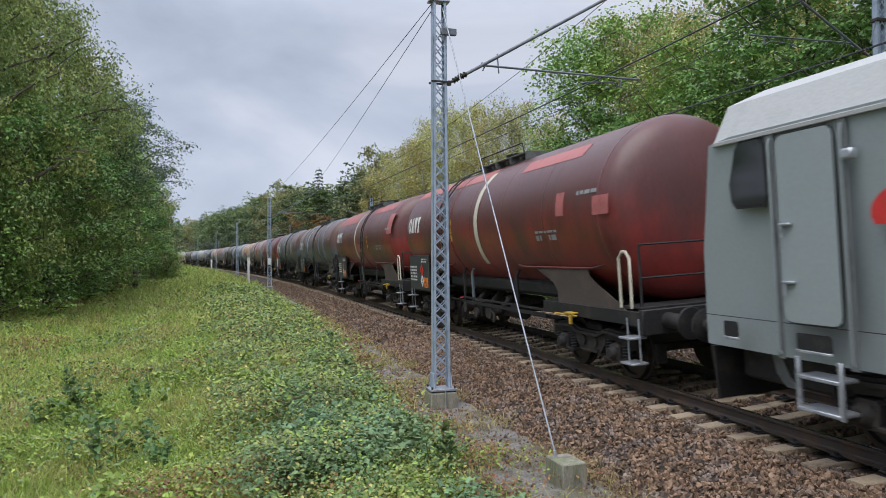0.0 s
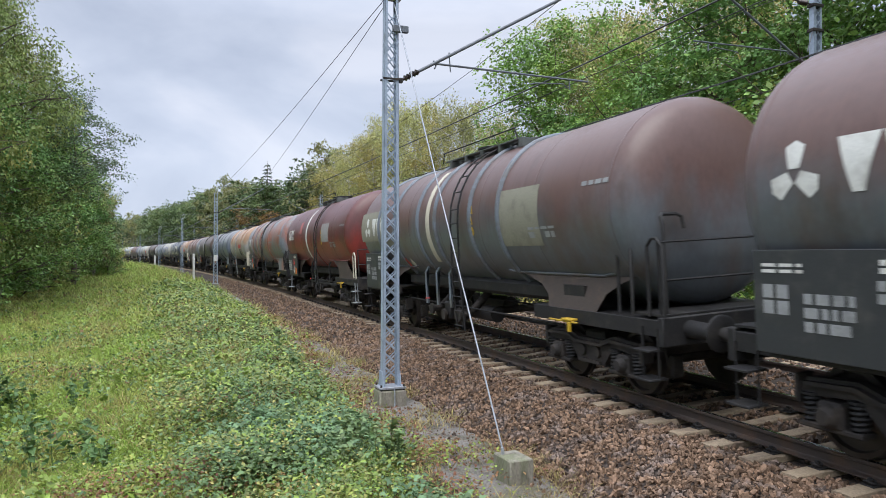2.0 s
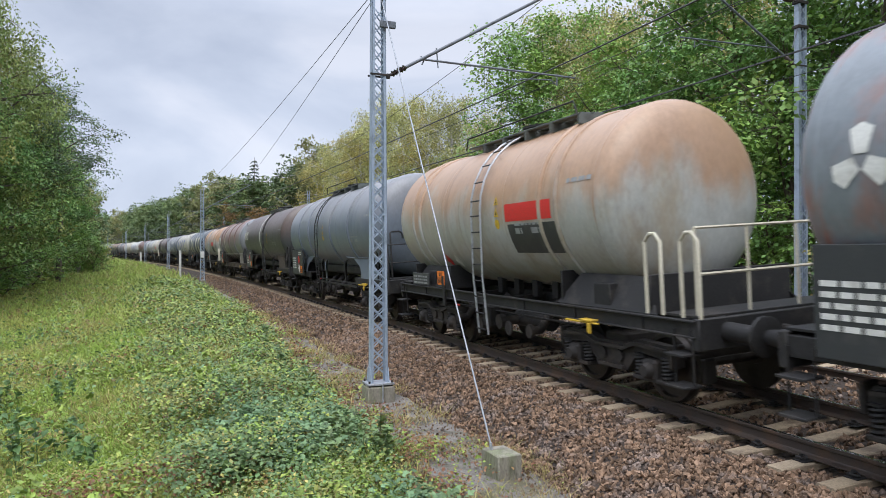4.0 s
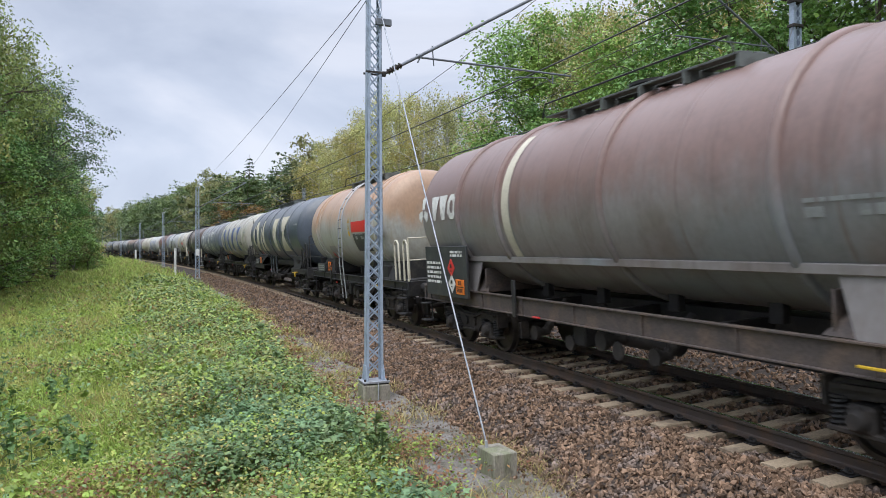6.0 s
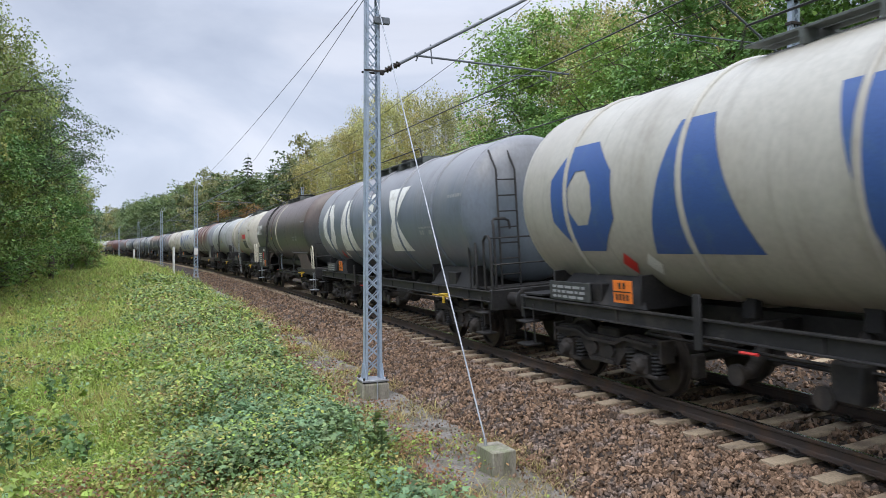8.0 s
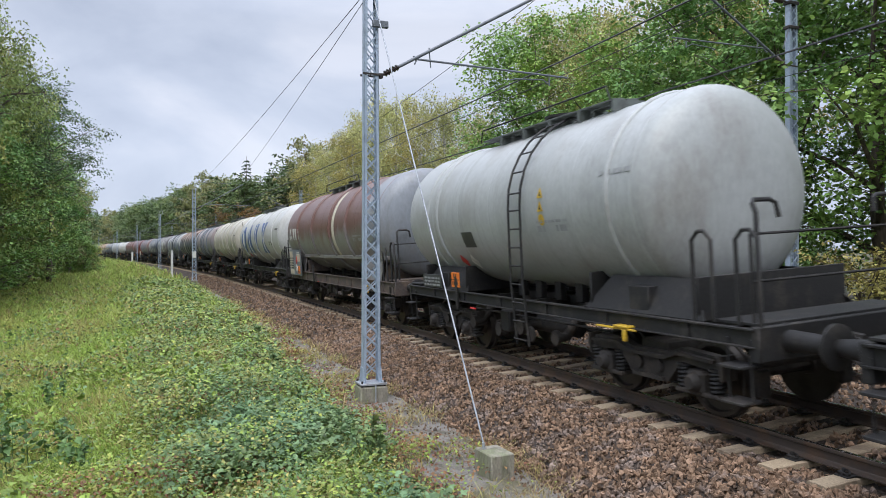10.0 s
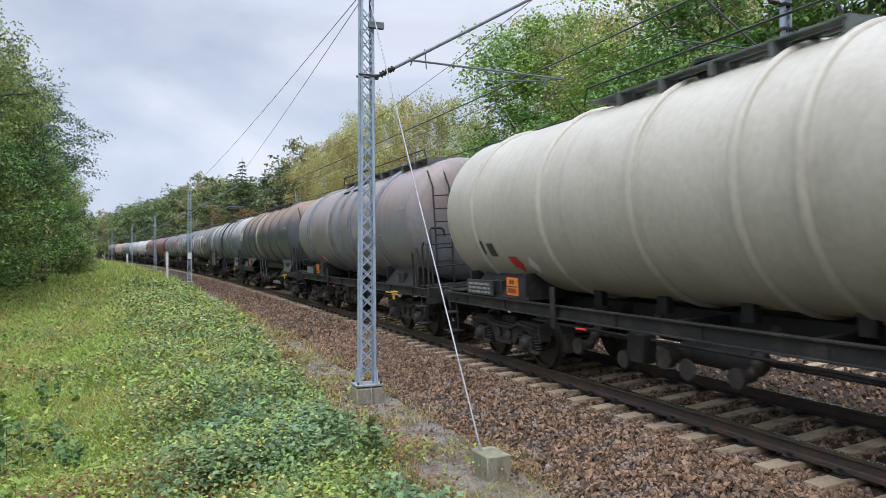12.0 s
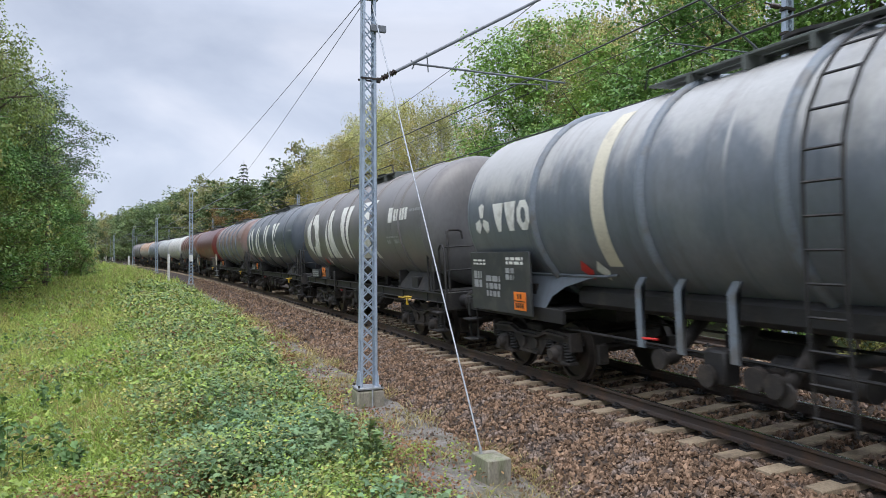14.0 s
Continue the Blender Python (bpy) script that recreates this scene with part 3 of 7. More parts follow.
def cantilever(mast, side, zc, reach, track_dx, tie=True):
    """Insulated tube arm with brace and steady arm, reaching to the wire above the track; track_dx: to the track's middle."""
    g = side
    x0 = 0.15 * g
    arm = part("bracket", Mesh().box(-0.16, 0.16, -0.09, -0.078, zc - 0.018, zc + 0.018, 0.003).box(-0.16, 0.16, 0.078, 0.09, zc - 0.018, zc + 0.018, 0.003).box(min(x0, x0 + 0.07 * g), max(x0, x0 + 0.07 * g), -0.03, 0.03, zc - 0.045, zc + 0.045, 0.01), BROWNBLACK, mast)
    a = Vector((x0 + 0.03 * g, 0, zc))
    d = Vector((g * math.cos(radians(30)), 0, math.sin(radians(30))))
    m = Mesh()
    m.rod([a + d * 0.05, a + d * 0.42], 0.028, 10)
    for i in range(5):
        m.rod([a + d * (0.1 + i * 0.06), a + d * (0.135 + i * 0.06)], 0.058, 12, 0.035)
    part("insulator", m, INSUL, mast, "brown ribbed ceramic insulator")
    b = a + d * reach
    part("tube_arm", Mesh().rod([a + d * 0.38, b], 0.03, 10), TUBE, mast, "galvanised inclined tube")
    p = a + d * 0.72
    q = Vector((track_dx + 0.35 * g, 0, p.z - 0.05))
    part("register_tube", Mesh().rod([p, q], 0.02, 8), TUBE, mast)
    part("hanger", Mesh().rod([a + d * 1.05 + Vector((0, 0, 0.06)), a + d * 1.05 - Vector((-0.03 * g, 0, 0.29))], 0.011, 6), TUBE, mast)
    part("tube_clamp", Mesh().rod([p + Vector((0, 0.03, 0.06)), p + Vector((0.05 * g, 0.03, -0.03)), p + Vector((0.0, -0.03, -0.1))], 0.014, 6), TUBE, mast)
    e = Vector((track_dx - 0.05 * g, 0.0, q.z - 0.03))
    part("steady_arm", Mesh().rod([e, e - Vector((0, 0, 0.16))], 0.016, 6).rod([e - Vector((0.03 * g, 0, 0.13)), e - Vector((0.15 * g, 0.02, 0.06)), e - Vector((0.75 * g, 0.03, 0.10)), e - Vector((0.85 * g, 0.03, 0.13))], 0.012, 6), TUBE, mast)
    if tie:
        top = b.z + 0.05
        part("tie_rod", Mesh().rod([(0.12 * g, 0, top), b], 0.012, 6), TUBE, mast)
    return e, b


def all_masts():
    for i, s in enumerate(MASTS):
        top = 6.45
        mast = lattice_mast(s, MAST_OFF, 1, top, "grey-blue lattice catenary mast on a concrete foundation", i < 3, -0.62 if i == 0 else -0.4)
        cantilever(mast, 1, 5.05, 3.75, -MAST_OFF, tie=i > 0)
        if i == 0:
            box = Mesh().box(0.0, 0.28, -0.16, -0.09, 5.85, 5.97, 0.01)
            part("anchor_clamp", box, TUBE, mast, "bolted anchor clamp")
            part("earth_strip", Mesh().rod([(0.02, -0.2, -0.25), (0.02, -0.215, -0.35), (0.02, -0.215, -0.75)], 0.014, 6), GALV, mast, "grey earthing pipe on the foundation")
        else:
            part("horn", Mesh().rod([(0, 0, 6.4), (0.0, 0, 6.85), (0.14, 0, 6.95), (0.34, 0, 6.9)], 0.02, 6).rod([(0.10, 0, 6.5), (0.30, 0, 6.62), (0.34, 0, 6.9)], 0.02, 6), GALV, mast)
            if i == 1:
                part("number_plate", Mesh().box(-0.13, 0.13, -0.10, -0.085, 1.55, 2.0, 0.004), WHITE, mast, "small white plate")
    for s in (12.9, 68.0, 121.0, 172.0, 222.0, 270.0):
        mast = lattice_mast(s, 4.1 + 3.3, -1, 9.2 if s < 20 else 7.8, "grey-blue lattice catenary mast beyond the tracks", s < 70, -0.5)
        if s > 20:
            cantilever(mast, -1, 5.35, 3.4, -3.3)
            continue
        cantilever(mast, -1, 6.5, 3.9, -3.3)
        for z in (7.45, 8.05):
            part("collar", Mesh().box(-0.17, 0.17, -0.1, 0.1, z - 0.04, z + 0.04, 0.01), BROWNBLACK, mast, "dark bolted collar")
        stub = Mesh().rod([(-0.15, 0, 8.08), (-0.75, 0, 8.12)], 0.02, 8)
        for q in range(4):
            stub.rod([(-0.3 - q * 0.07, 0, 8.09), (-0.34 - q * 0.07, 0, 8.09)], 0.07, 10, 0.04)
        part("insulator", stub, INSUL, mast, "brown ribbed ceramic insulator")
        part("brace", Mesh().rod([(-0.13, -0.05, 7.45), (-0.32, -0.05, 6.9)], 0.016, 6), TUBE, mast)


all_masts()


def wire(name, pts, r, label, n=6, material=None):
    ob = part(name, Mesh().rod(pts, r, n), material or WIRE)
    tagged(ob, label, "cable")
    return ob


def span_wire(name, off_a, z_a, sag, label, r):
    """A wire carried from mast to mast, with its sag."""
    sup = (-32.0,) + MASTS
    pts = []
    for i, (a, b) in enumerate(zip(sup, sup[1:])):
        o = 0.2 if i % 2 else -0.2
        for j in range(8):
            k = j / 8
            pts.append(trk(a + (b - a) * k, off_a + o * (1 - 2 * k) * (1 if abs(off_a - 0) < 5 else 0), z_a - 4 * sag * k * (1 - k)))
    return wire(name, pts, r, label)


def all_wires():
    for o, z in ((0.12, 5.72), (0.17, 5.75)):
        span_wire("contact_wire", o, z, 0.0, "pair of dark overhead wires above the track", 0.013)
    for o, z in ((4.15, 5.85), (4.25, 5.90)):
        span_wire("contact_wire", o, z, 0.0, "pair of dark overhead wires above the second track", 0.012)
    for off in (0.0, 4.1):
        span_wire("contact_wire", off, 5.38, 0.02, "grooved copper contact wire above the track", 0.007)
        span_wire("messenger_wire", off, 7.25, 0.95, "sagging catenary messenger wire", 0.007)
        v = Mesh()
        for a, b in zip((-32.0,) + MASTS, MASTS):
            for k in np.arange(0.08, 1.0, 0.14):
                s = a + (b - a) * k
                v.rod([trk(s, off, 5.38), trk(s, off, 7.25 - 4 * 0.95 * k * (1 - k))], 0.003, 4)
        tagged(part("droppers", v, WIRE, kind="stuff"), "thin dropper wires", "cable")


all_wires()

# ---- beside the line: stay, block, marker posts ----
def stay_block():
    blk = empty("anchor_block", "weathered square concrete anchor block in the gravel", "concrete block", m=pose(3.57, 7.36, 0, 0, 0, 3))
    m = Mesh().box(-0.15, 0.15, -0.21, 0.21, -0.75, -0.295, 0.014)
    part("block", m, CONCRETE, blk)
    part("eye_bolt", Mesh().rod([(-0.08, 0.10, -0.3), (-0.083, 0.11, -0.22)], 0.02, 8), GALV, blk, "steel eye bolt")
    top = trk(MASTS[0], MAST_OFF + 0.06, 6.4)
    ob = part("stay_rod", Mesh().rod([(3.49, 7.46, -0.27), Vector((3.49, 7.46, -0.27)).lerp(top, 0.5) - Vector((0, 0, 0.02)), top], 0.0115, 8), STAY)
    tagged(ob, "grey steel stay rod from the anchor block to the mast", "stay rod")
    # the upper wire runs to the next mast, the lower one slants out over the track
    for a, p1 in ((6.40, trk(MASTS[1], MAST_OFF + 0.34, 6.88)), (6.28, trk(58, -0.4, 7.0))):
        p0 = trk(MASTS[0], MAST_OFF - 0.14, a)
        wire("feeder_wire", [p0.lerp(p1, k) - Vector((0, 0, 4 * 0.2 * k * (1 - k))) for k in np.linspace(0, 1, 9)], 0.007, "thin overhead wire anchored at the mast")


stay_block()


def marker_post(s, off, h, w):
    p = empty("marker_post", "slim white concrete marker post in the grass", "post", "marker posts", trk_pose(s, off, ground_z(*trk(s, off)[:2])))
    part("post", Mesh().box(-w / 2, w / 2, -w / 2, w / 2, -0.2, h, 0.012), WHITE, p)
    part("cap", Mesh().box(-w / 2 - 0.01, w / 2 + 0.01, -w / 2 - 0.01, w / 2 + 0.01, h, h + 0.03, 0.005), GALV, p)



# ---- trees ----
def limb_path(a, d, length, droop, r, steps=4):
    p, q = [a.copy()], d.normalized()
    for i in range(steps):
        q = (q + Vector((r.gauss(0, 0.13), r.gauss(0, 0.13), droop + r.gauss(0, 0.08)))).normalized()
        p.append(p[-1] + q * (length / steps))
    return p


def leaf_cloud(rs, centres, radii, per, size, squash=0.8, hang=0.0, quad=True, spray=0.34):
    """Leaves gathered into small flat sprays round the ends of the twigs, with gaps between the sprays."""
    V, F = [], []
    n = 0
    for c, rad in zip(centres, radii):
        k = per
        m = max(3, k // 9)
        d = rs.normal(0, 1, (m, 3))
        d /= np.linalg.norm(d, axis=1)[:, None]
        hub = np.array(c) + d * (rad * rs.uniform(0.45, 1.1, (m, 1))) * (1, 1, squash)
        tilt = d * 0.45 + rs.normal(0, 0.22, (m, 3)) + (0, 0, 0.85)
        tilt /= np.linalg.norm(tilt, axis=1)[:, None]
        pick = rs.randint(0, m, k)
        up = tilt[pick]
        o = rs.normal(0, 1, (k, 3))
        flat = o - up * np.sum(o * up, 1)[:, None]
        p = hub[pick] + flat * (rad * spray * 0.62) + up * rs.normal(0, rad * 0.06, (k, 1))
        if hang:
            p[:, 2] -= hang * rs.rand(k) ** 1.5
        a = flat + rs.normal(0, 0.3, (k, 3))
        a[:, 2] -= 0.35 + 1.6 * hang
        a /= np.linalg.norm(a, axis=1)[:, None] + 1e-9
        b = np.cross(a, up + rs.normal(0, 0.38, (k, 3)))
        b /= np.linalg.norm(b, axis=1)[:, None] + 1e-9
        sz = size * rs.uniform(0.6, 1.35, (k, 1))
        if quad:
            V.append(np.stack([p, p + a * sz * 0.5 + b * sz * 0.36, p + a * sz, p + a * sz * 0.5 - b * sz * 0.36], 1).reshape(-1, 3))
            F.append((np.arange(k)[:, None] * 4 + np.array([0, 1, 2, 3]) + n))
            n += 4 * k
        else:
            V.append(np.stack([p, p + a * sz + b * sz * 0.28, p + a * sz * 0.45 - b * sz * 0.5], 1).reshape(-1, 3))
            F.append((np.arange(k)[:, None] * 3 + np.array([0, 1, 2]) + n))
            n += 3 * k
    return np.concatenate(V), np.concatenate(F)


def tree(kind, seed, height, spread, leaves, leaf_size, bark, foliage, label, crown_from=0.25, per=26, limbs=16, droop=0.02, hang=0.0, group="woodland trees"):
    r, rs = random.Random(seed), np.random.RandomState(seed)
    t = empty(kind, label, "tree", group)
    wood = Mesh()
    tr = 0.012 * height + 0.05
    lean = (r.gauss(0, 0.03), r.gauss(0, 0.03))
    pts = [Vector((lean[0] * z + 0.12 * math.sin(z * 0.7 + seed), lean[1] * z + 0.12 * math.cos(z * 0.5 + seed), z)) for z in np.linspace(-0.4, height * 0.93, 9)]
    wood.rod(pts, tr, 8, 0.03)
    ends, rad = [], []
    for i in range(limbs):
        k = crown_from + (0.96 - crown_from) * (i + r.random()) / limbs
        j = min(7, int(k * 8))
        a = pts[j].lerp(pts[j + 1], k * 8 - j)
        an = i * 2.4 + r.uniform(-0.5, 0.5)
        shape = math.sin(math.pi * min(1, 0.18 + 0.82 * ((k - crown_from) / (1 - crown_from)))) ** 0.7
        ln = spread * (0.35 + 0.75 * shape) * r.uniform(0.6, 1.3)
        path = limb_path(a, Vector((math.cos(an), math.sin(an), 0.55 + 0.5 * k)), ln, droop, r)
        wood.rod(path, tr * 0.42 * (1.1 - k) + 0.02, 5, 0.012)
        for q in range(1, len(path)):
            for _ in range(2):
                tw = limb_path(path[q], Vector((r.gauss(0, 1), r.gauss(0, 1), r.gauss(0.1, 0.5))), spread * r.uniform(0.2, 0.42), droop, r, 2)
                wood.rod(tw, 0.018, 3, 0.006)
                ends += [tw[-1], tw[1]]
                rad += [spread * r.uniform(0.16, 0.28), spread * r.uniform(0.12, 0.2)]
    n = max(1, leaves // len(ends))
    v, f = leaf_cloud(rs, ends, rad, n, leaf_size, 0.35 if kind == "pine" else 0.8, hang, kind in ("oak", "maple") and leaf_size < 0.3)
    part("trunk", wood, bark, t, smooth=60)
    part("crown", raw("crown", v, f, foliage), foliage, t)
    return t


def spruce(seed, height, spread, leaves, label, size=0.5):
    r, rs = random.Random(seed), np.random.RandomState(seed)
    t = empty("spruce", label, "tree", "woodland trees")
    wood = Mesh().rod([(0, 0, -0.3), (0, 0, height * 0.5), (0, 0, height)], 0.2, 8, 0.02)
    V, F, n = [], [], 0
    tiers = 26
    for i in range(tiers):
        k = i / tiers
        z = height * (0.12 + 0.87 * k)
        ln = spread * (1 - k) ** 0.85 + 0.15
        m = max(5, int(11 * (1 - k)) + 3)
        for j in range(m):
            an = j * 6.283 / m + r.uniform(-0.3, 0.3)
            l = ln * r.uniform(0.7, 1.1)
            tip = Vector((math.cos(an) * l, math.sin(an) * l, z - 0.28 * l + r.uniform(-0.1, 0.1)))
            wood.rod([(0, 0, z), tip], 0.02, 3, 0.006)
            c = max(3, leaves // (tiers * 9))
            q = rs.rand(c, 1) ** 0.7
            base = np.array((0, 0, z)) * (1 - q) + np.array(tip) * q
            a = rs.normal(0, 0.5, (c, 3)) + np.array((math.cos(an), math.sin(an), -0.6))
            b = np.cross(a, rs.normal(0, 1, (c, 3)))
            b /= np.linalg.norm(b, axis=1)[:, None]
            s = size * rs.uniform(0.5, 1.2, (c, 1)) * (0.4 + 0.6 * (1 - k))
            V.append(np.stack([base, base + a * s * 0.5 + b * s * 0.22, base + a * s, base + a * s * 0.5 - b * s * 0.22], 1).reshape(-1, 3))
            F.append(np.arange(c)[:, None] * 4 + np.array([0, 1, 2, 3]) + n)
            n += 4 * c
    part("trunk", wood, BARK, t, smooth=60)
    part("crown", raw("crown", np.concatenate(V), np.concatenate(F), NEEDLE), NEEDLE, t)
    return t


# foliage of the far trees, muted: the haze of distance is mixed into the colour
LEAF_HAZE = leaf("distant_green_leaves", (0.15, 0.215, 0.08), (0.21, 0.25, 0.09))
LEAF_HAZEDARK = leaf("distant_dark_leaves", (0.09, 0.14, 0.055), (0.13, 0.175, 0.06))
LEAF_HAZEBIRCH = leaf("distant_birch_leaves", (0.24, 0.26, 0.11), (0.30, 0.275, 0.11))
OAK_L = "broad green oak with an uneven leafy crown at the forest edge"
BIRCH_L = "tall birch with thin yellowing hanging foliage"
protos = {
    "oak": [tree("oak", 11, 14.5, 4.6, 27000, 0.165, BARK, LEAF_OAK, OAK_L, 0.12, limbs=20), tree("oak", 12, 13, 4.2, 25000, 0.165, BARK, LEAF_DARK, "dense dark green broadleaf tree at the forest edge", 0.08, limbs=20)],
    "birch": [tree("birch", 21, 16, 3.0, 19000, 0.135, BIRCH, LEAF_BIRCH, BIRCH_L, 0.25, limbs=22, droop=-0.10, hang=0.8), tree("birch", 22, 15, 2.7, 16000, 0.135, BIRCH, LEAF_YEL, BIRCH_L, 0.3, limbs=20, droop=-0.10, hang=0.8), tree("birch", 23, 15.5, 3.0, 23000, 0.125, BARK, LEAF_BIRCHGREEN, "tall olive-green birch with hanging twigs", 0.1, limbs=24, droop=-0.08, hang=0.8)],
    "maple": [tree("maple", 31, 11, 3.6, 14000, 0.165, BARK, LEAF_DARK, "leafy dark green young maple tree", 0.10, limbs=16), tree("maple", 32, 9.5, 3.2, 9000, 0.17, BARK, LEAF_RUST, "young tree turning rusty brown", 0.2, limbs=14)],
    "far": [tree("oak", 41, 14, 4.4, 6000, 0.38, BARK, LEAF_HAZE, "distant green broadleaf tree in the woods", 0.10, limbs=14), tree("oak", 42, 13, 4.0, 5600, 0.38, BARK, LEAF_HAZEDARK, "distant dark green broadleaf tree", 0.08, limbs=14), tree("birch", 43, 15, 3.4, 5200, 0.34, BIRCH, LEAF_HAZEBIRCH, "distant yellow-green birch in the woods", 0.2, limbs=14, droop=-0.05, hang=0.6)],
    "spruce": [spruce(51, 15, 2.9, 4200, "dark pointed spruce among the trees", 0.6), spruce(52, 17, 3.0, 4200, "tall dark pointed spruce in the woods", 0.6)],
    "pine": [tree("pine", 61, 13, 3.9, 13000, 0.14, BARK, PINE, "pine with flat open boughs over the meadow edge", 0.42, limbs=13, droop=0.0)],
    "bush": [tree("bush", 71, 3.2, 1.9, 5200, 0.12, BARK, LEAF_OAK, "low leafy bush at the forest edge", 0.02, limbs=12, group="bushes"), tree("bush", 72, 2.4, 1.7, 4200, 0.12, BARK, LEAF_YEL, "low yellowing bush at the forest edge", 0.02, limbs=12, group="bushes")],
}
used = set()


def plant(kind, i, x, y, scale=1.0, turn=None, z=None):
    src = protos[kind][i % len(protos[kind])]
    zz = (ground_z(x, y) if z is None else z) - 0.05
    m = pose(x, y, zz, 0, 0, rnd.uniform(0, 360) if turn is None else turn)
    if src.name not in used:
        used.add(src.name)
        src.matrix_basis = m
        src.scale = (scale,) * 3
        return src
    ob = copy_thing(src, m)
    ob.scale = (scale,) * 3
    return ob


def forest():
    r = random.Random(5)
    # beyond the tracks, near: the oaks and birches that stand out
    for kind, i, s, off, sc in (("oak", 0, 32.6, 10.9, 0.97), ("oak", 1, 30.0, 10.6, 0.72), ("oak", 0, 24.0, 11.5, 0.78), ("oak", 1, 19.0, 11.5, 0.95), ("oak", 0, 14, 12, 1.1), ("oak", 1, 9.5, 12, 1.1), ("oak", 0, 4, 12, 1.15),
                                ("birch", 0, 37, 15.5, 1.08), ("birch", 0, 34.5, 16.5, 1.06), ("birch", 1, 31.0, 16, 1.05), ("birch", 0, 27.5, 16.5, 1.12), ("birch", 1, 24, 17.5, 1.15), ("birch", 0, 30, 13.2, 0.9), ("birch", 0, 47, 12.5, 0.9), ("birch", 1, 52, 13, 0.96), ("birch", 0, 56, 12.0, 1.02), ("birch", 0, 61, 12.5, 1.04), ("birch", 1, 66, 12, 1.02), ("birch", 0, 70, 13, 0.98), ("birch", 0, 76, 12.0, 0.93), ("birch", 1, 81, 12.5, 0.92), ("birch", 0, 50, 17.0, 0.85),
                                ("maple", 0, 40.5, 9.8, 0.6), ("maple", 0, 33, 9.4, 0.7), ("maple", 0, 26.5, 9.5, 0.75), ("maple", 0, 15.5, 10, 0.85), ("maple", 0, 21, 9.8, 0.8), ("maple", 0, 45, 9.8, 0.55), ("oak", 1, 15, 18, 1.25), ("oak", 1, 58, 17, 0.8), ("oak", 1, 68, 17.5, 0.8), ("maple", 1, 92, 12, 1.0)):
        p = trk(s, off)
        plant(kind, i, p.x, p.y, sc)
    s = 84.0
    while s < 420:
        for off in (11.5, 17.5, 24):
            p = trk(s + r.uniform(-2, 2), off + r.uniform(-1.5, 1.5))
            u = r.random()
            kind, i = ("spruce", r.randrange(2)) if u < 0.36 and off > 14 else ("far", r.randrange(3)) if u < 0.95 else ("maple", 1)
            plant(kind, i, p.x, p.y, r.uniform(0.9, 1.14) * (1.0 if s < 150 else 1.12))
        s += 4.6 + s * 0.008
    for s, off, sc in ((150, 13.0, 1.16), (147, 15.0, 1.0), (134, 14.2, 1.02), (126, 15.5, 0.95)):
        p = trk(s, off)
        plant("spruce", int(s), p.x, p.y, sc)
    for k in range(22):   # undergrowth along the far edge
        p = trk(8 + k * 3.6 + r.uniform(-1, 1), 9.2 + r.uniform(-0.5, 0.8))
        plant("bush", 0 if r.random() < 0.75 else 1, p.x, p.y, r.uniform(0.8, 1.25))
    # the wood on the meadow's other side
    for kind, i, x, y, sc in (("birch", 2, -10.4, 45.1, 1.5), ("birch", 2, -11.6, 41.0, 1.35), ("birch", 2, -10.4, 50.2, 1.31), ("birch", 2, -10.4, 36.2, 1.22), ("oak", 0, -13.5, 36.0, 1.0), ("maple", 0, -11.4, 34.5, 0.9), ("bush", 0, -10.4, 35.7, 1.12), ("birch", 2, -10.4, 56.8, 1.21), ("maple", 0, -10.4, 43.3, 0.87), ("maple", 0, -10.4, 53.2, 0.99), ("oak", 1, -11.0, 47.0, 0.95), ("pine", 0, -8.9, 70, 1.34), ("oak", 1, -10.4, 59.6, 0.92), ("pine", 0, -9.6, 58, 1.1), ("oak", 0, -11.2, 77.8, 1.0), ("birch", 2, -11.2, 91.6, 1.08), ("maple", 0, -10.4, 63.4, 1.01), ("maple", 0, -11.2, 82.0, 1.04), ("birch", 2, -11.2, 103.0, 1.03), ("oak", 1, -11.2, 103.7, 0.94), ("oak", 1, -11.2, 82.1, 0.85), ("bush", 0, -10.4, 51.4, 1.3), ("bush", 0, -10.4, 61.6, 1.51), ("bush", 1, -10.4, 68.0, 1.2), ("bush", 0, -10.4, 75.4, 1.43), ("bush", 0, -11.2, 91.8, 1.48), ("oak", 1, -16.0, 40.0, 1.1), ("oak", 0, -18.0, 50.0, 1.1), ("oak", 1, -13.0, 60.0, 0.9), ("oak", 0, -14.0, 70.0, 0.9)):
        plant(kind, i, x, y, sc)
    for kind, i, x, y, sc in (("maple", 0, -10.8, 38.5, 1.0), ("bush", 0, -10.6, 41, 1.5), ("maple", 0, -11.0, 47, 1.0), ("bush", 0, -10.3, 50, 1.5), ("oak", 1, -11.2, 53, 0.9), ("bush", 0, -10.4, 57, 1.5), ("bush", 1, -10.5, 62, 1.3), ("maple", 0, -11.2, 66, 1.0), ("bush", 0, -10.6, 71, 1.5), ("maple", 0, -11.4, 80, 1.0), ("oak", 1, -12.0, 92, 0.95)):
        plant(kind, i, x, y, sc)
    y = 94.0
    while y < 330:
        rim = trk(y, 0).x - 13.0
        for dx in (0, 5, 10):
            plant("far", r.randrange(3), rim - dx - r.uniform(0, 2), y + r.uniform(-2, 2), r.uniform(0.72, 0.9))
        if r.random() < 0.6:
            plant("bush", r.randrange(2), rim + r.uniform(1, 2.2), y, r.uniform(0.7, 1.2))
        y += 5.5 + y * 0.012
    # woods that close the place behind the camera
    for i in range(26):
        a = radians(84 + i * 9.2)
        plant("far", i, 38 * math.sin(a) + (10 if math.sin(a) > 0 else -6), 38 * math.cos(a), r.uniform(0.9, 1.1))


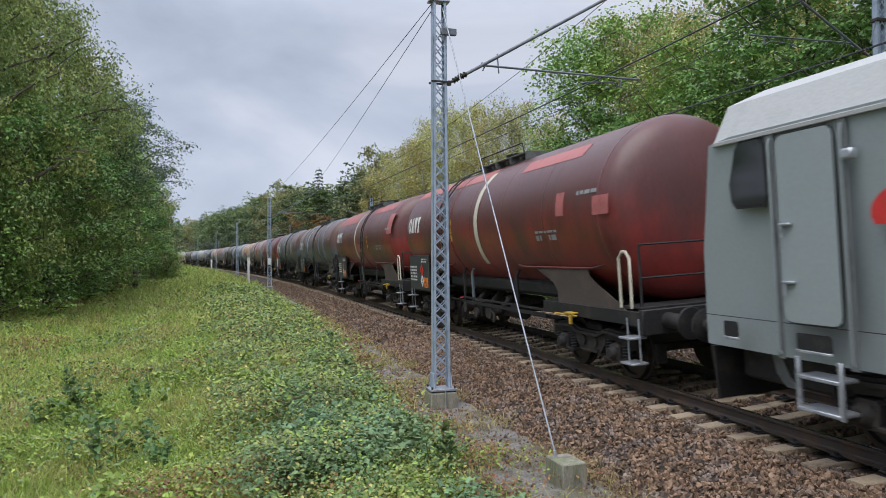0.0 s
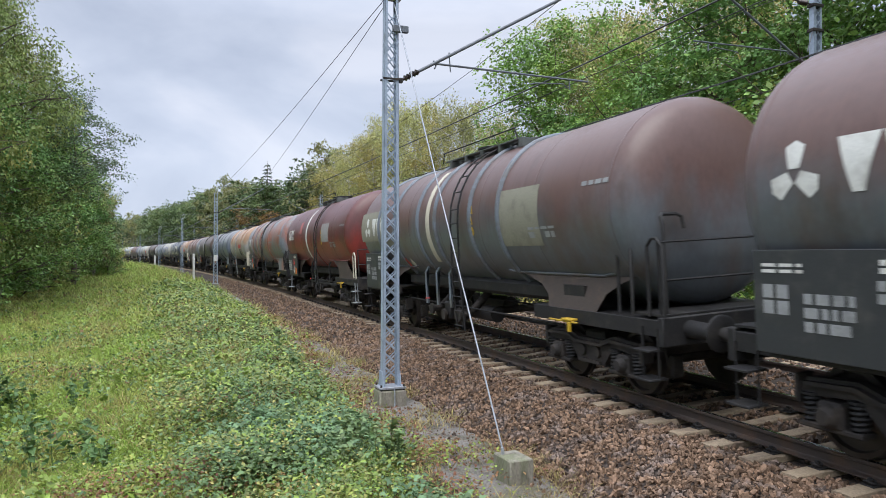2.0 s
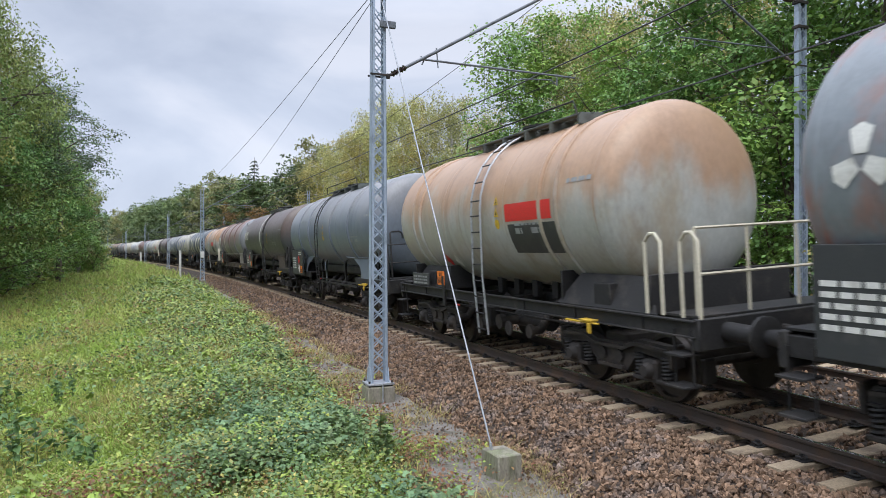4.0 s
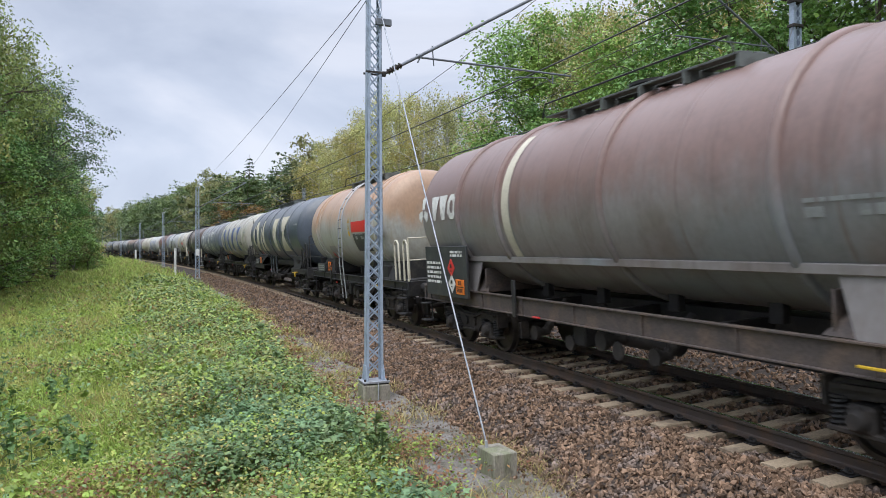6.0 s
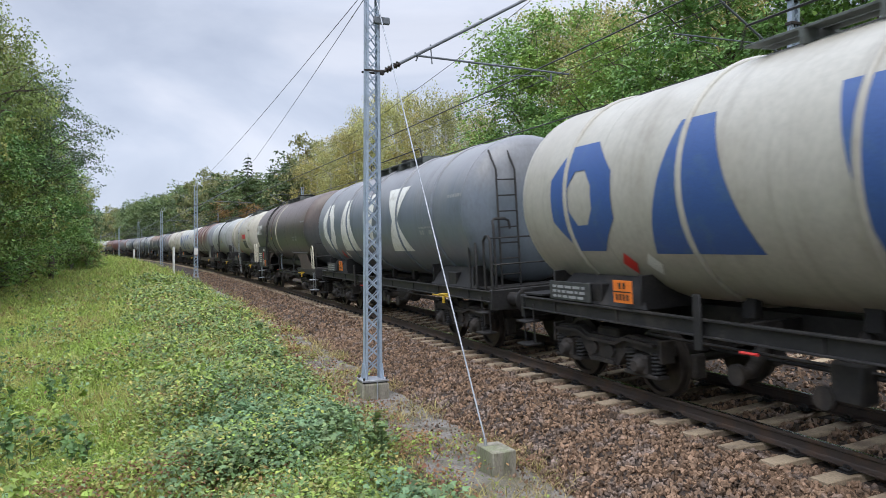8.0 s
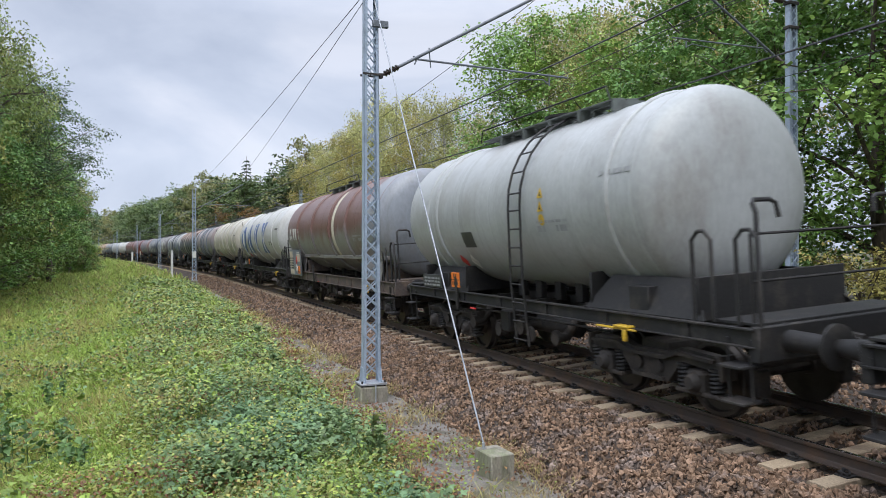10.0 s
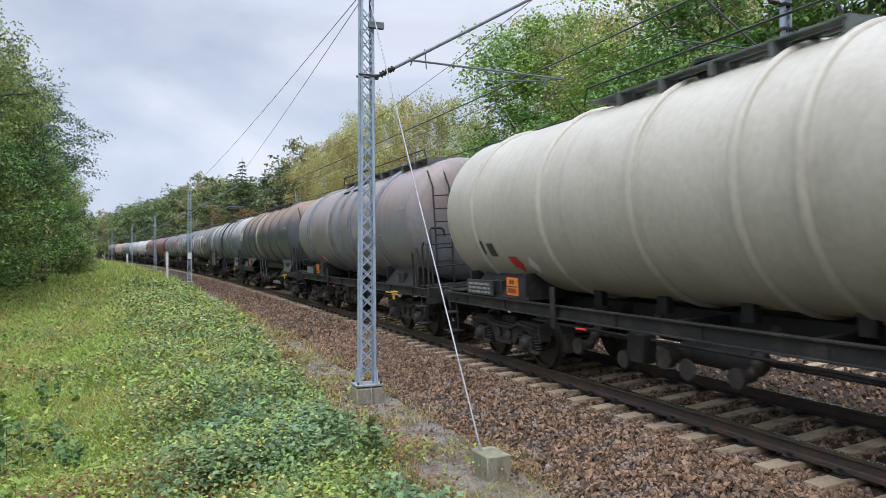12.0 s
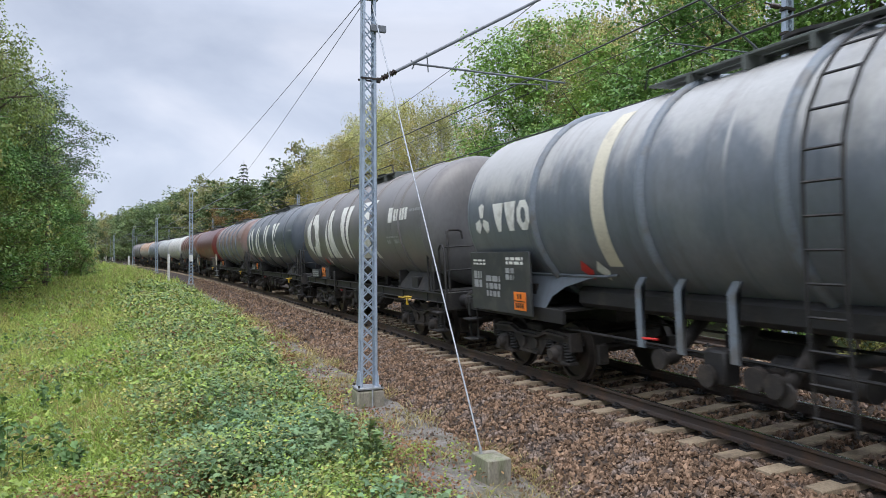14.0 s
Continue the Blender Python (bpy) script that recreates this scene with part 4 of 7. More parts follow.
forest()
for kinds in protos.values():
    for src in kinds:
        if src.name not in used:
            plant_at = pose(-30 - 3 * len(used), -30, 0)
            used.add(src.name)
            src.matrix_basis = plant_at

# ---- meadow plants ----
GREEN_DARK = leaf("deep_green_weeds", (0.10, 0.18, 0.06), (0.15, 0.23, 0.075), 0, 1.2)


def plants_at(rs, count, b0, b1, r0, r1, keep):
    """Places on the meadow, thinner with distance, where keep(s, off, x, y) allows."""
    out = []
    while len(out) < count:
        b = radians(rs.uniform(b0, b1))
        d = r0 * (r1 / r0) ** rs.rand()
        x, y = d * math.sin(b), d * math.cos(b)
        s, off = s_off(x, y)
        if rs.rand() < keep(s, off, x, y):
            out.append((x, y, ground_z(x, y), d))
    return np.array(out)


def leaf_quads(rs, pts, size, up, spread, tilt):
    """Folded leaves that face the sky, on low stems round each place."""
    k = len(pts)
    lod = (1 + np.maximum(0, pts[:, 3] - 9) / 14)[:, None]
    c = pts[:, :3] + np.c_[rs.normal(0, spread, (k, 2)), rs.rand(k) ** 0.8 * up * np.array([0.45 + 1.3 * max(0.0, patchy(q[0], q[1], 0.7, 5)) for q in pts])]
    an = rs.uniform(0, 6.283, k)
    a = np.c_[np.cos(an), np.sin(an), rs.normal(-0.25, tilt, k)]
    a /= np.linalg.norm(a, axis=1)[:, None]
    b = np.cross(a, (0, 0, 1.0)) + rs.normal(0, tilt, (k, 3)) * 0.6
    b /= np.linalg.norm(b, axis=1)[:, None]
    nrm = np.cross(b, a)
    sz = size * rs.uniform(0.55, 1.3, (k, 1)) * lod
    tip, base = c + a * sz * 0.55 - nrm * sz * 0.12, c - a * sz * 0.5
    mid = c - a * sz * 0.05
    v = np.stack([base, mid + b * sz * 0.42 + nrm * sz * 0.1, tip, mid, mid - b * sz * 0.42 + nrm * sz * 0.1], 1).reshape(-1, 3)
    f = np.arange(k)[:, None, None] * 5 + np.array([[0, 3, 1], [1, 3, 2], [0, 4, 3], [4, 2, 3]])
    return v, f.reshape(-1, 3)


def lobed_leaves(rs, pts, size, up, spread, tilt):
    """Broad leaves of three pointed lobes, gently folded, that face the sky."""
    k = len(pts)
    c = pts[:, :3] + np.c_[rs.normal(0, spread, (k, 2)), up * (0.35 + 0.65 * rs.rand(k))]
    an = rs.uniform(0, 6.283, k)
    a = np.c_[np.cos(an), np.sin(an), rs.normal(-0.3, tilt, k)]
    a /= np.linalg.norm(a, axis=1)[:, None]
    b = np.cross(a, (0, 0, 1.0)) + rs.normal(0, tilt, (k, 3)) * 0.6
    b /= np.linalg.norm(b, axis=1)[:, None]
    nrm = np.cross(b, a)
    sz = size * rs.uniform(0.55, 1.25, (k, 1))
    out = [(-0.45, 0, 0), (-0.32, 0.34, 0.05), (0.02, 0.56, -0.02), (0.10, 0.27, 0.06), (0.60, 0, -0.10), (0.10, -0.27, 0.06), (0.02, -0.56, -0.02), (-0.32, -0.34, 0.05), (0.0, 0, -0.02)]
    v = np.stack([c + (a * u + b * w + nrm * h) * sz for u, w, h in out], 1).reshape(-1, 3)
    f = np.arange(k)[:, None, None] * 9 + np.array([[8, (i + 1) % 8, i] for i in range(8)])
    return v, f.reshape(-1, 3)


def blade_quads(rs, pts, h, w, lean, per):
    pts = np.repeat(pts, per, 0)
    k = len(pts)
    lod = (1 + np.maximum(0, pts[:, 3] - 8) / 14)[:, None]
    p = pts[:, :3] + np.c_[rs.normal(0, 0.07, (k, 2)) * lod, np.zeros(k) - 0.02]
    an = rs.uniform(0, 6.283, k)
    side = np.c_[np.cos(an), np.sin(an), np.zeros(k)]
    ln = np.c_[rs.normal(0, lean, (k, 2)), np.ones(k)]
    hh = h * rs.uniform(0.45, 1.25, (k, 1)) * (0.75 + 0.25 * lod)
    ww = w * rs.uniform(0.7, 1.3, (k, 1)) * lod
    m = p + ln * hh * 0.55
    t = p + ln * hh * (1, 1, 0.0) * 1.7 + np.c_[np.zeros((k, 2)), hh[:, 0] * 0.95]
    v = np.stack([p - side * ww, p + side * ww, m + side * ww * 0.7, m - side * ww * 0.7, t], 1).reshape(-1, 3)
    quads = np.arange(k)[:, None] * 5
    return v, [tuple(q) for q in (quads + np.array([0, 1, 2, 3])).tolist()] + [tuple(q) for q in (quads + np.array([3, 2, 4])).tolist()]


def patchy(x, y, sc, seed):
    return 0.5 + 0.9 * noise.noise((x * sc, y * sc, seed))


def edge(s):
    """Where the leafy weeds end beside the gravel path."""
    return -4.55 + 0.45 * noise.noise((s * 0.35, 2.0, 0)) + 0.25 * noise.noise((s * 1.1, 5.0, 0)) + min(1.0, max(0, (s - 14) / 12)) * 0.75


def meadow():
    rs = np.random.RandomState(17)

    def stuff(name, v, f, material, label, cat):
        tagged(new(name, raw(name, v, f, material)), label, cat, kind="stuff")

    def weeds(s, off, x, y):
        if off > edge(s) or off < -11:
            return 0
        lim = -6.5 - 0.015 * s + 1.4 * noise.noise((x * 0.5, y * 0.3, 11))
        core = max(0.07, min(1.0, (off - lim + 1.4) / 1.4))
        return core * max(0.05, min(1, 0.35 + patchy(x, y, 0.5, 3)))

    v, f = leaf_quads(rs, plants_at(rs, 56000, -18, 34, 4.6, 60, weeds), 0.05, 0.34, 0.10, 0.38)
    stuff("bramble_leaves", v, f, HERB, "dense green bramble and weed leaves", "weeds")
    v, f = lobed_leaves(rs, plants_at(rs, 11000, -18, 34, 4.6, 18, lambda s, o, x, y: weeds(s, o, x, y) * max(0, patchy(x, y, 0.45, 14) - 0.25) * (1.0 if o > -6.6 else 0.15)), 0.074, 0.38, 0.10, 0.42)
    stuff("broad_bramble_leaves", v, f, BROAD, "broad blue-green bramble leaves", "weeds")
    v, f = leaf_quads(rs, plants_at(rs, 15000, -18, 34, 4.6, 60, lambda s, o, x, y: weeds(s, o, x, y) * max(0, patchy(x, y, 0.9, 8) - 0.25)), 0.05, 0.42, 0.12, 0.4)
    stuff("pale_weed_leaves", v, f, HERB2, "pale yellow-green weed leaves", "weeds")
    v, f = leaf_quads(rs, plants_at(rs, 8000, -18, 34, 4.6, 45, lambda s, o, x, y: weeds(s, o, x, y) * max(0, patchy(x, y, 1.6, 21) - 0.35)), 0.042, 0.36, 0.08, 0.4)
    stuff("yellowed_leaves", v, f, LEAF_YEL, "scattered yellowed weed leaves", "weeds")

    def margin(s, off, x, y):
        e = edge(s)
        return 0.9 * max(0, patchy(x, y, 1.1, 33) - 0.15) if e - 0.55 < off < e + 0.75 else ((0.45 if s > 14 else 0.25) * max(0, patchy(x, y, 1.0, 40) - 0.35) if e < off < -2.95 else 0)
    v, f = leaf_quads(rs, plants_at(rs, 10500, 5, 36, 5.5, 40, margin), 0.042, 0.16, 0.06, 0.5)
    stuff("reddened_leaves", v, f, HERBRED, "low reddened leaves beside the gravel", "weeds")
    v, f = leaf_quads(rs, plants_at(rs, 5000, 5, 36, 5.5, 40, margin), 0.05, 0.14, 0.06, 0.5)
    stuff("low_green_leaves", v, f, HERB2, "low green leaves beside the gravel", "weeds")

    def grass_ok(s, off, x, y):
        if off > edge(s) + 0.05:
            return 0
        return (0.3 if off > -7.2 and s < 30 else 0.6 if off > -7.2 else 1.0)
    v, f = blade_quads(rs, plants_at(rs, 27000, -18, 34, 5.0, 190, grass_ok), 0.27, 0.0065, 0.38, 4)
    stuff("meadow_grass", v, f, GRASS, "soft yellow-green meadow grass", "grass")
    v, f = blade_quads(rs, plants_at(rs, 3400, -18, 34, 5.0, 120, lambda s, o, x, y: grass_ok(s, o, x, y) * max(0, patchy(x, y, 0.4, 52) - 0.35)), 0.30, 0.006, 0.3, 4)
    stuff("dry_grass", v, f, DRY, "patches of dry straw-coloured grass", "grass")
    v, f = blade_quads(rs, plants_at(rs, 900, 5, 36, 5.5, 60, lambda s, o, x, y: (1.0 if edge(s) < o < -2.7 else 0) * max(0, patchy(x, y, 0.8, 63) - 0.4) * (1 if s > 16 else 0.35)), 0.2, 0.006, 0.45, 6)
    stuff("dry_tufts", v, f, DRY, "dry grass tufts in the gravel", "grass")
    v, f = leaf_quads(rs, plants_at(rs, 15000, -18, 34, 4.6, 50, lambda s, o, x, y: weeds(s, o, x, y) * max(0.06, patchy(x, y, 0.8, 27) - 0.4)), 0.05, 0.2, 0.10, 0.5)
    stuff("browned_leaves", v, f, HERBRED, "withered red-brown leaves among the weeds", "weeds")
    # low leafy weeds over the grass of the ditch
    v, f = leaf_quads(rs, plants_at(rs, 14000, -18, 20, 5.5, 60, lambda s, o, x, y: (1.0 if -16 < o < -7.2 else 0) * max(0, patchy(x, y, 0.6, 71) - 0.3)), 0.04, 0.28, 0.10, 0.5)
    stuff("ditch_weeds", v, f, HERB2, "soft weeds in the shallow ditch", "weeds")
    v, f = leaf_quads(rs, plants_at(rs, 12000, -18, 20, 5.5, 60, lambda s, o, x, y: (1.0 if -16 < o < -6.4 else 0) * max(0.02, patchy(x, y, 0.55, 83) - 0.42)), 0.04, 0.24, 0.10, 0.5)
    stuff("rusty_weeds", v, f, HERBRED, "rust-brown withered weeds in the meadow", "weeds")

    # dark nettles and docks in clumps
    v, f = leaf_quads(rs, plants_at(rs, 7500, -18, 22, 5.0, 60, lambda s, o, x, y: (1.0 if -17 < o < -6.8 else 0.25 if o < edge(s) - 0.2 else 0) * max(0, patchy(x, y, 0.38, 97) - 0.5)), 0.046, 0.42, 0.12, 0.5)
    stuff("dark_nettles", v, f, GREEN_DARK, "dark green nettles in clumps", "weeds")

    # the meadow round and behind the camera
    def behind(s, off, x, y):
        return 1.0 if off < -4.5 and (math.degrees(math.atan2(x, y)) < -17 or math.degrees(math.atan2(x, y)) > 20 or math.hypot(x, y) < 4.6) else 0
    v, f = blade_quads(rs, plants_at(rs, 5200, -180, 180, 0.7, 26, behind), 0.2, 0.008, 0.35, 4)
    stuff("trodden_grass", v, f, GRASS, "short trodden meadow grass", "grass")
    v, f = leaf_quads(rs, plants_at(rs, 9000, -180, 180, 2.2, 26, behind), 0.08, 0.2, 0.10, 0.4)
    stuff("meadow_weeds", v, f, HERB, "green weeds in the meadow", "weeds")

    # upright weeds: single plants with a stem and leaves
    def tall_weed(x, y, h, width, material, seed, label):
        q = np.random.RandomState(seed)
        z = ground_z(x, y)
        t = empty("tall_weed", label, "weed", "tall weeds", pose(x, y, z, 0, 0, q.uniform(0, 360)))
        V, F, n = [], [], 0
        for i in range(q.randint(3, 6)):
            bx, by = q.normal(0, width * 0.35, 2)
            hh = h * q.uniform(0.65, 1.05)
            part("stem", Mesh().rod([(bx, by, -0.05), (bx * 1.2, by * 1.2, hh * 0.5), (bx * 1.5, by * 1.5, hh)], 0.008, 5, 0.003), material, t)
            k = int(34 * hh) + 10
            zz = q.rand(k) * hh
            pts = np.c_[bx * (1 + 0.5 * zz / hh), by * (1 + 0.5 * zz / hh), zz, np.full(k, 9.0)]
            v, f = leaf_quads(q, pts, 0.10, 0.02, width * 0.16, 0.5)
            V.append(v)
            F.append(f + n)
            n += len(v)
        part("leaves", raw("leaves", np.concatenate(V), np.concatenate(F), material), material, t)
    q = random.Random(91)
    for i in range(26):
        b, d = radians(q.uniform(-16, 3)), q.uniform(7.0, 17)
        if i < 8:
            b, d = radians(q.uniform(-15.5, -4.5)), q.uniform(9.0, 15)
        tall_weed(d * math.sin(b), d * math.cos(b), q.uniform(0.45, 0.9) if i < 8 else q.uniform(0.35, 0.6), q.uniform(0.2, 0.4), GREEN_DARK if i < 8 else HERB2, 200 + i, "upright green weed in the ditch")
    for x, y, h in ((2.35, 8.35, 0.62), (2.45, 8.1, 0.5), (1.0, 8.9, 0.5), (0.5, 7.6, 0.45), (2.0, 11.5, 0.5), (2.1, 14.5, 0.6), (2.2, 17.5, 0.6), (2.5, 20.0, 0.55), (2.2, 23, 0.5)):
        tall_weed(x, y, h, 0.22, HERB, int(x * 100 + y * 7), "upright green weed above the brambles")


meadow()


def forest_track():
    """A bare trodden strip at the edge of the wood."""
    v, f, n = [], [], 9
    for i in range(40):
        t = i / 39
        x0, y0 = -9.4 + 1.6 * t, 30 + 30 * t
        for j in range(n):
            k = j / (n - 1) - 0.5
            w = 1.5 + 0.8 * noise.noise((t * 9, 3.0, 0))
            x = x0 + k * w + 0.3 * noise.noise((t * 6, 1.0, 0))
            v.append((x, y0, ground_z(x, y0) + 0.05 - 0.16 * abs(2 * k) ** 3))
    for i in range(39):
        for j in range(n - 1):
            f.append((i * n + j, i * n + j + 1, (i + 1) * n + j + 1, (i + 1) * n + j))
    tagged(new("forest_track", raw("forest_track", v, f, GRAVEL, True)), "bare trodden earth track at the edge of the wood", "track", kind="structure")


forest_track()

for post_s, post_off, post_h in ((70.0, -4.1, 2.6), (71.0, -4.0, 2.6), (131.0, -4.6, 2.3), (132.5, -4.4, 2.3)):
    marker_post(post_s, post_off, post_h, 0.17)

# ---- the train ----
def glyph(kind, y, z, w, h):
    """Plain shapes that stand for painted marks: outlines in (forward, up), forward to the picture's reading direction."""
    if kind == "ring":
        k, o = [], []
        for i in range(8):
            a = math.pi / 8 + i * math.pi / 4
            o.append((y + w / 2 * (1 + 1.08 * math.cos(a)), z + h / 2 * (1 + 1.08 * math.sin(a))))
            k.append((y + w / 2 * (1 + 0.42 * math.cos(a)), z + h / 2 * (1 + 0.55 * math.sin(a))))
        return [[o[i], o[(i + 1) % 8], k[(i + 1) % 8], k[i]] for i in range(8)]
    if kind == "wedge":
        return [[(y, z), (y + w, z), (y + 0.66 * w, z + h), (y + 0.34 * w, z + h)]]
    if kind == "post":
        return [[(y + 0.3 * w, z), (y + 0.7 * w, z), (y + w, z + h), (y, z + h)]]
    if kind == "hour":
        return [[(y, z), (y + w, z), (y + 0.62 * w, z + 0.5 * h), (y + w, z + h), (y, z + h), (y + 0.38 * w, z + 0.5 * h)]]
    if kind == "vee":
        return [[(y + 0.36 * w, z), (y + 0.64 * w, z), (y + w, z + h), (y, z + h)]]
    if kind == "blob":   # three kites round a middle
        out, cx, cz = [], y + w / 2, z + h / 2
        for i in range(3):
            a = math.pi / 2 + i * 2.0944
            p = lambda rr, da: (cx + w * 0.56 * rr * math.cos(a + da), cz + h * 0.56 * rr * math.sin(a + da))
            out.append([p(0.28, -0.9), p(0.95, -0.42), p(1.05, 0), p(0.95, 0.42), p(0.28, 0.9)])
        return out
    return [[(y, z), (y + w, z), (y + w, z + h), (y, z + h)]]


def bars(y, z, w, h, rows, r, fill=0.55):
    """Lines of print too small to read."""
    out, st = [], h / rows
    for i in range(rows):
        x = y
        zz = z + h - (i + 1) * st + st * (1 - fill) / 2
        while x < y + w - 0.02:
            ww = min(r.uniform(0.06, 0.22), y + w - x)
            out.append([(x, zz), (x + ww, zz), (x + ww, zz + st * fill), (x, zz + st * fill)])
            x += ww + 0.04
    return out


def decal(name, polys, material, parent, rad=None, zc=0.0, x=None, label="", lift=0.0065):
    """Paint marks laid on the near side: on a tank of radius rad round zc, or on a flat plate at x."""
    bm = bmesh.new()
    for poly in polys:
        bm.faces.new([bm.verts.new((0, -p[0], p[1])) for p in poly])
    if rad:
        lo, hi = min(q.co.z for q in bm.verts), max(q.co.z for q in bm.verts)
        for k in range(1, int((hi - lo) / 0.07) + 1):
            bmesh.ops.bisect_plane(bm, geom=bm.verts[:] + bm.edges[:] + bm.faces[:], plane_co=(0, 0, lo + 0.07 * k), plane_no=(0, 0, 1))
    bmesh.ops.remove_doubles(bm, verts=bm.verts, dist=1e-4)
    bmesh.ops.triangulate(bm, faces=bm.faces)
    for q in bm.verts:
        if rad:
            hgt = max(-rad * 0.999, min(rad * 0.999, q.co.z - zc))
            q.co.x = -math.sqrt((rad + lift) ** 2 - hgt * hgt)
        else:
            q.co.x = x - lift
    for q in bm.faces:
        q.smooth = True
    bmesh.ops.recalc_face_normals(bm, faces=bm.faces)
    me = bpy.data.meshes.new(name)
    bm.to_mesh(me)
    bm.free()
    return part(name, me, material, parent, label, kind="stuff" if name.endswith("print") else "")


def text_mesh(text, height):
    """Printed characters, centred, in the built-in font."""
    cu = bpy.data.curves.new("print", "FONT")
    cu.body, cu.size, cu.align_x = text, height * 1.4, "CENTER"
    ob = bpy.data.objects.new("print", cu)
    scene.collection.objects.link(ob)
    me = bpy.data.meshes.new_from_object(ob.evaluated_get(bpy.context.evaluated_depsgraph_get()))
    bpy.data.objects.remove(ob)
    return me


def tank_mat(name, a, b, c, top=None, mix=0.5, rough=0.45, streak=0.42):
    return mat(name, a, rough - 0.09, 0.0, b, 1.3, mix, 0.0005, 18, 0.08, (1.0, 0.8, 0.45), rand=0.05, col3=c, scale3=0.55, top=top, streak=streak)


RUST_DUST = (0.135, 0.072, 0.058)
T_RED = tank_mat("sooty_red_tank_paint", (0.26, 0.040, 0.034), (0.15, 0.034, 0.029), (0.10, 0.033, 0.030), top=((0.105, 0.045, 0.042), 2.25, 3.1, 0.88))
T_REDORANGE = tank_mat("patchy_orange_grey_tank_paint", (0.30, 0.115, 0.075), (0.20, 0.225, 0.245), (0.30, 0.15, 0.10), mix=0.75)
T_GREYRUST = tank_mat("grey_tank_paint_with_rust_dust", (0.125, 0.14, 0.155), (0.115, 0.098, 0.09), (0.10, 0.112, 0.126), top=(RUST_DUST, 2.1, 3.3, 0.9))
T_BLACK = tank_mat("faded_black_tank_paint", (0.065, 0.068, 0.07), (0.09, 0.085, 0.08), (0.05, 0.053, 0.056), top=((0.14, 0.10, 0.085), 2.4, 3.6, 0.8))
T_MAUVE = tank_mat("mauve_brown_dusty_tank_paint", (0.25, 0.23, 0.225), (0.19, 0.16, 0.15), (0.22, 0.23, 0.24), top=((0.20, 0.12, 0.10), 2.3, 3.2, 0.9))
T_TAN = tank_mat("rust_streaked_white_tank_paint", (0.40, 0.41, 0.385), (0.33, 0.29, 0.22), (0.37, 0.36, 0.31), top=((0.40, 0.245, 0.15), 2.5, 3.3, 0.92))
# the navy and slate barrels turn paler grey towards the top
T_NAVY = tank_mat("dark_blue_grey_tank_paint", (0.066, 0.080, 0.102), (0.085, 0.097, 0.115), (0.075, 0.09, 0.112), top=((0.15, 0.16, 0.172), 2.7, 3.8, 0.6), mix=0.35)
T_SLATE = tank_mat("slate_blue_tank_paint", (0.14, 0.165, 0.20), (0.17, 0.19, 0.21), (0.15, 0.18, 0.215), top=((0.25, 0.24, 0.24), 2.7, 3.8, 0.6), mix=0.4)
T_WHITE = tank_mat("grimy_white_tank_paint", (0.47, 0.47, 0.45), (0.42, 0.41, 0.38), (0.44, 0.435, 0.41), mix=0.35, streak=0.16)
T_BEIGE = tank_mat("grimy_beige_tank_paint", (0.40, 0.385, 0.335), (0.33, 0.31, 0.26), (0.37, 0.35, 0.30), mix=0.4, streak=0.3)
T_CREAM = tank_mat("cream_white_tank_paint", (0.44, 0.415, 0.35), (0.37, 0.345, 0.285), (0.41, 0.385, 0.325), mix=0.4, streak=0.22)
T_PALE = tank_mat("pale_grey_tank_paint", (0.38, 0.395, 0.39), (0.31, 0.31, 0.295), (0.35, 0.365, 0.36), mix=0.4, streak=0.3)
T_BROWN = tank_mat("brown_dusty_tank_paint", (0.21, 0.20, 0.195), (0.15, 0.12, 0.105), (0.24, 0.245, 0.25), top=((0.15, 0.075, 0.06), 2.3, 2.9, 0.94))
T_LOTOS = tank_mat("grey_tank_paint_with_ochre_streaks", (0.21, 0.22, 0.245), (0.19, 0.165, 0.15), (0.18, 0.185, 0.20), top=((0.27, 0.205, 0.185), 2.3, 3.6, 0.75))
T_TEAL = tank_mat("dark_slate_tank_paint_rusty_on_top", (0.065, 0.075, 0.082), (0.083, 0.089, 0.092), (0.074, 0.083, 0.089), top=((0.24, 0.145, 0.09), 2.9, 3.9, 0.85))
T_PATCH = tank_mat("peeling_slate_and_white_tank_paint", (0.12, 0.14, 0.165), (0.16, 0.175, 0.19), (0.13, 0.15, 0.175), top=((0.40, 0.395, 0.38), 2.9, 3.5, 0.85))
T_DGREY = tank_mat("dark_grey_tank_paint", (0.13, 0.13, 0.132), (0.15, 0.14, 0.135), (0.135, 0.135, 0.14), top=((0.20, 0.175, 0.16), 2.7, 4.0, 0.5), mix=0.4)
LOCO_GREY = mat("light_grey_locomotive_paint", (0.31, 0.35, 0.35), 0.4, 0, (0.32, 0.355, 0.365), 1.2, 0.4, 0, 20, 0.04)
LOCO_ROOF = mat("pale_locomotive_roof_paint", (0.42, 0.42, 0.405), 0.5, 0, (0.36, 0.36, 0.35), 2, 0.4)

T_FRONT = tank_mat("pale_blue_grey_tank_end_paint", (0.22, 0.235, 0.258), (0.19, 0.185, 0.185), (0.20, 0.21, 0.225), mix=0.4)
SHARED = {}


def shared(key, build, *args):
    if key not in SHARED:
        SHARED[key] = build(*args)
    return SHARED[key]


